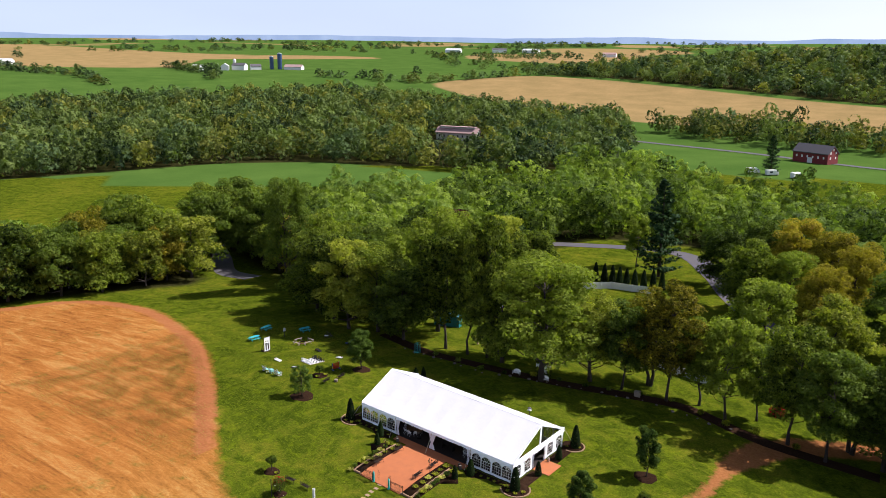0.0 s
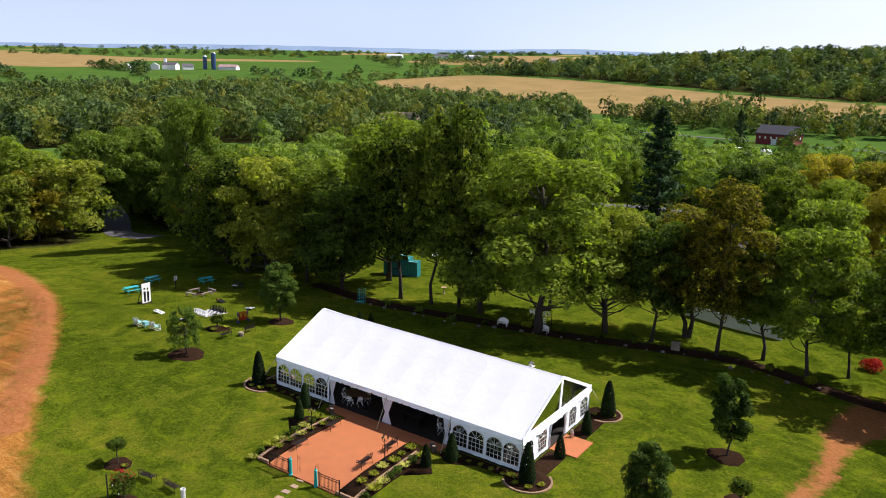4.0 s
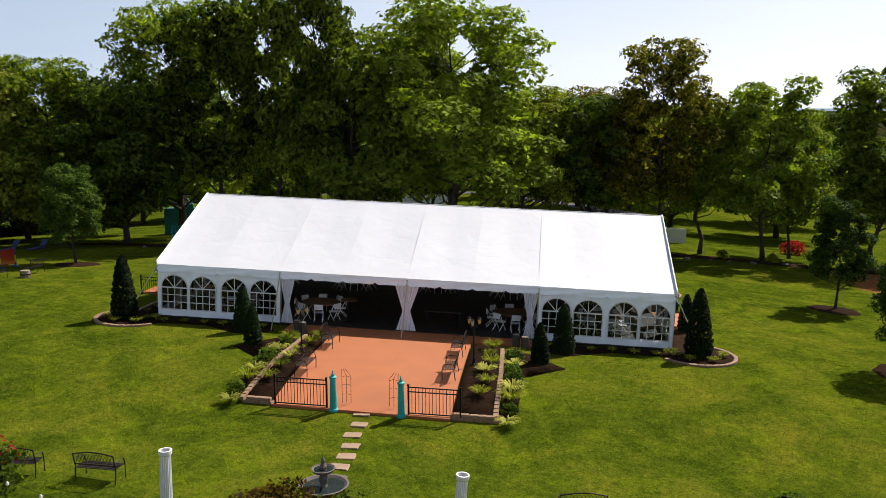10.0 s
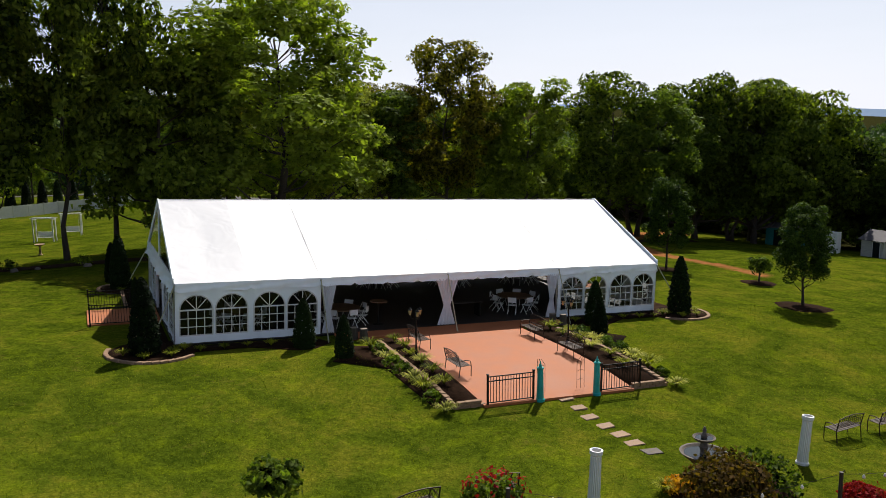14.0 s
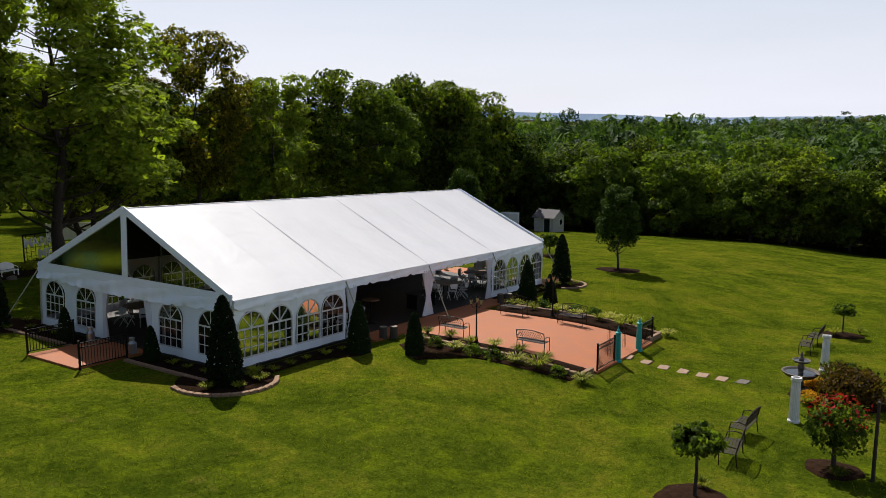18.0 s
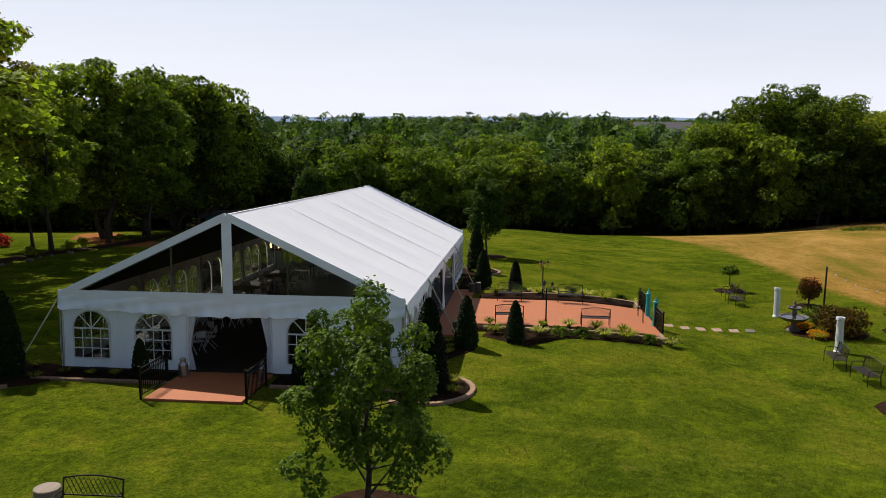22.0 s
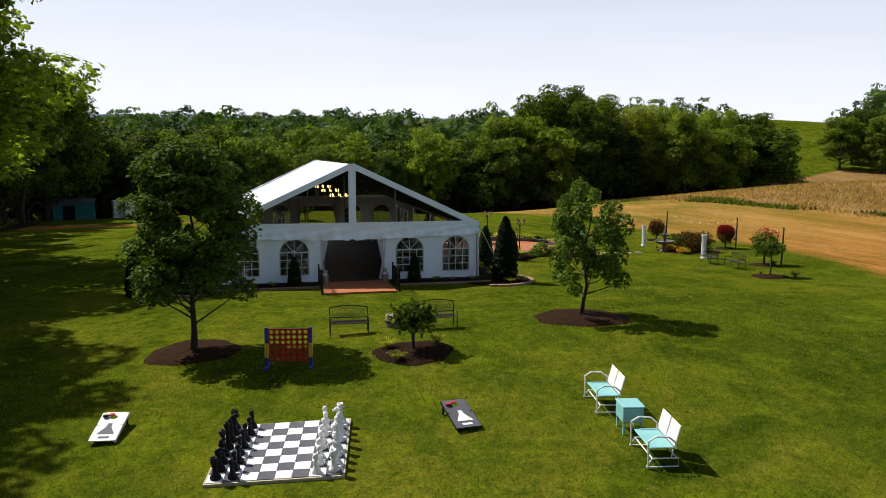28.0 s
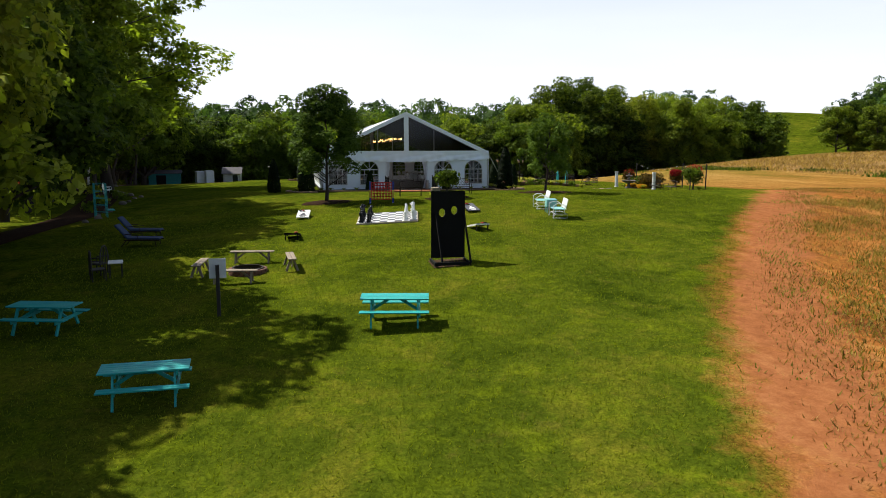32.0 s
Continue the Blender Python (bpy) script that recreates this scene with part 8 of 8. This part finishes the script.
arbor(-25.5, 47.6, -20)
arbor(-18.5, 44.2, -20)
arbor(-16.2, 49.0, -10)
bb = thing("bird_bath", at(-18.4, 30.2), "pale stone bird bath by the tree bed", "bird bath")
part("pedestal", lathe(bmesh.new(), [(0.2, 0), (0.18, 0.06), (0.09, 0.15), (0.08, 0.7), (0.15, 0.76)], 14), STONE_PALE, bb)
part("bowl", lathe(bmesh.new(), [(0.15, 0.74), (0.38, 0.84), (0.4, 0.88), (0.34, 0.88), (0.1, 0.81)], 20), STONE_PALE, bb)
fd = thing("bird_table", at(4.75, 9.9), "small pale bird table on a post", "bird table")
part("post", B(-0.04, 0.04, -0.04, 0.04, -0.1, 1.2), WOOD_DARK, fd)
part("tray", B(-0.3, 0.3, -0.22, 0.22, 1.2, 1.26), WHITE_PAINT, fd)
part("roof", lathe(bmesh.new(), [(0.36, 1.5), (0.02, 1.72)], 4), ROOF_GREY, fd)
for sx in (-0.24, 0.24):
    part("stay", B(sx - 0.015, sx + 0.015, -0.015, 0.015, 1.26, 1.52), WOOD_DARK, fd)
bx = thing("wooden_crate", at(12.6, 28.4, 12), "pale wooden box standing by the tree bed", "box")
part("body", B(-0.45, 0.45, -0.4, 0.4, 0, 0.8), WOOD_GREY, bx, bevel=0.01)
part("lid", B(-0.5, 0.5, -0.45, 0.45, 0.804, 0.88), WOOD_GREY, bx, bevel=0.01)


def panel_fence(pts, h, material, label, group):
    """Boarded panels between posts."""
    f_ = thing("board_fence", Matrix(), label, "fence", group)
    for (ax, ay), (bx_, by_) in zip(pts, pts[1:]):
        n = max(1, int(math.hypot(bx_ - ax, by_ - ay) / 2.4))
        for k in range(n):
            p = Vector((ax + (bx_ - ax) * k / n, ay + (by_ - ay) * k / n, 0))
            q = Vector((ax + (bx_ - ax) * (k + 1) / n, ay + (by_ - ay) * (k + 1) / n, 0))
            p.z, q.z = ground_z(p.x, p.y), ground_z(q.x, q.y)
            part("post", beam(bmesh.new(), p, p + Vector((0, 0, h + 0.15)), 0.12), material, f_)
            m_ = (p + q) / 2 + Vector((0, 0, h / 2))
            d = q - p
            bm = bmesh.new()
            beam(bm, p + Vector((0, 0, h / 2 + 0.05)), q + Vector((0, 0, h / 2 + 0.05)), 0.04, h)
            part("panel", bm, material, f_)


panel_fence([(9.5, 42.5), (14, 41.4), (21, 41)], 1.5, WHITE_PAINT, "long white vinyl panel fence beyond the trees", "white fences")
panel_fence([(-30, 70), (-18, 82), (-8, 82)], 1.5, WHITE_PAINT, "white vinyl panel fence round the far lawn", "white fences")
for k in range(9):
    x, y = -24 + 2.0 * k, 86 + 0.6 * math.sin(k)
    tree(CEDAR[k % 2], turned(x, y, k * 50, 1.25, 1.15), "tall dark clipped evergreen behind the white fence", LEAF_CEDAR, BARK_DARK, "evergreen", "evergreens behind the fence", "evergreen")
rs = random.Random(77)
for k in range(26):
    x = -26 + 2.1 * k + rs.uniform(-0.6, 0.6)
    y = (19.0 + 0.35 * max(0, x + 10) if x < 18 else 27.6) + rs.uniform(-0.4, 0.4)
    bm = bmesh.new()
    bmesh.ops.create_icosphere(bm, subdivisions=2, radius=rs.uniform(0.14, 0.3))
    for v in bm.verts:
        v.co *= 1 + 0.25 * noise.noise(v.co * 6 + Vector((k, 0, 0)))
        v.co.z *= 0.7
    ob = tagged(part("boulder", bm, STONE_GREY, None, "", True), "rounded grey stone edging the tree bed", "stone", "stones along the tree bed")
    ob.matrix_basis = at(x, y, 0, 0.05)
for k in range(14):
    x = -20 + 4.2 * k + rs.uniform(-1, 1)
    y = (20.6 + 0.35 * max(0, x + 10) if x < 18 else 29.0) + rs.uniform(-0.7, 0.7)
    bush("bed_shrub", x, y, rs.uniform(0.35, 0.6), rs.uniform(0.45, 0.9), 420, 0.085, rs.choice([LEAF_DARK, LEAF, LEAF_LILY]), "low green shrub in the mulched tree bed", 200 + k, "shrubs in the tree bed")
bush("bed_shrub", 30.5, 38.0, 1.1, 1.3, 900, 0.11, PETAL_RED, "red flowering shrub behind the trees", 240, "shrubs in the tree bed")

# ---------------------------------------------------------------- far buildings
rb = gable_house("red_barn", at(-55, 421, -20), 22, 10, 6.0, 4.0, RED_BARN, ROOF_GREY, "red wooden barn with a grey gable roof", "barn", 0.5)
for k in range(6):
    opening(rb, "window", -9 + 3.4 * k, -8.1 + 3.4 * k, -5.06, -5.0, 3.0, 4.3, WHITE_PAINT)
opening(rb, "barn_door", -1.6, 1.6, -5.07, -5.0, 0, 3.2, WHITE_PAINT)
for dy, dz in ((-2.5, 3.0), (2.5, 3.0), (-2.5, 5.8), (2.5, 5.8), (0, 7.6)):
    opening(rb, "window", 11.0, 11.06, dy - 0.5, dy + 0.5, dz, dz + 1.3, WHITE_PAINT)
ph = gable_house("long_barn", at(-282, 380, 14), 30, 9, 5.0, 3.0, SIDING, ROOF_PINK, "long pale barn with a faded pink roof", "barn", 0.6)
for k in range(8):
    opening(ph, "window", -13 + 3.5 * k, -12 + 3.5 * k, -4.56, -4.5, 2.0, 3.6, DARK_GLASS)
part("clerestory", B(-13, 13, -1.6, 1.6, 8.0, 9.0), SIDING, ph)
part("clerestory_roof", B(-13.6, 13.6, -2.2, 2.2, 9.004, 9.3), ROOF_PINK, ph)
he = gable_house("far_house", at(313, -67.5, 84), 24, 11, 6.5, 3.6, SIDING, ROOF_GREY, "large pale house with a grey roof above the wood", "house", 0.6)
he.matrix_basis = Matrix.Translation((0, 0, 3.2)) @ he.matrix_basis
for k in range(6):
    opening(he, "window", -11 + 4 * k, -9.6 + 4 * k, 5.5, 5.56, 4.5, 6.2, DARK_GLASS, WHITE_PAINT, 0.1)
for k, (x, y) in enumerate(((-66, 342), (-56, 340), (-44, 338))):
    van = thing("parked_van", at(x, y, 20 + 25 * k), "white camper van parked on the grass", "van", "parked camper vans")
    part("body", B(-3.2, 2.0, -1.1, 1.1, 0.5, 3.0), WHITE_PAINT, van, bevel=0.15)
    part("cab", B(2.0, 3.3, -1.0, 1.0, 0.5, 2.0), WHITE_PAINT, van, bevel=0.2)
    part("windscreen", B(2.05, 2.9, -0.9, 0.9, 1.95, 2.3), DARK_GLASS, van, bevel=0.1)
    part("side_window", B(-1.6, -0.2, -1.13, -1.1, 1.6, 2.3), DARK_GLASS, van)
    for wx in (-2.1, 2.2):
        for wy in (-0.95, 0.95):
            part("wheel", lathe(bmesh.new(), [(0.36, -0.12), (0.38, 0), (0.36, 0.12)], 14), BLACK_PLASTIC, van).matrix_basis = pose(wx, wy, 0.38, 90, 0, 0)
for x, y, h, r_, mat in ((-953, 806, 24, 3.6, SILO), (-962, 797, 19, 3.2, SILO), (-1010, 762, 14, 2.4, WHITE_PAINT)):
    s_ = thing("silo", at(x, y), "tall farm silo with a domed cap", "silo", "farm silos")
    part("tower", lathe(bmesh.new(), [(r_, -0.5), (r_, h)], 20), mat, s_)
    part("dome", lathe(bmesh.new(), [(r_ * 1.02, h), (r_ * 0.8, h + 1.1), (r_ * 0.3, h + 1.9)], 20), ALUMINIUM, s_)
for x, y, a, lx, ly, wl, roof in ((-985, 752, 20, 22, 12, 7, ROOF_GREY), (-1000, 735, -40, 26, 12, 6, WHITE_PAINT), (-975, 775, 60, 16, 10, 5, ROOF_GREY), (-930, 815, 20, 30, 12, 4, ROOF_PINK), (-1020, 700, 10, 20, 10, 5, WHITE_PAINT),
                                  (147, 252, 20, 8, 6, 3, WHITE_PAINT), (-1180, 1570, 10, 40, 14, 6, WHITE_PAINT), (-1090, 1640, 40, 36, 14, 6, ROOF_GREY), (-1010, 1660, 0, 44, 14, 6, WHITE_PAINT), (-780, 1620, 15, 30, 12, 6, ROOF_PINK), (-1260, 520, 30, 26, 10, 5, WHITE_PAINT), (-420, 1700, 10, 60, 16, 8, ROOF_PINK)):
    gable_house("farm_building", at(x, y, a), lx, ly, wl, 3.5, WHITE_PAINT, roof, "pale farm building among the far fields", "farm building", 0.4, "far farm buildings")
for job in edge_jobs:
    lay_edging(*job)
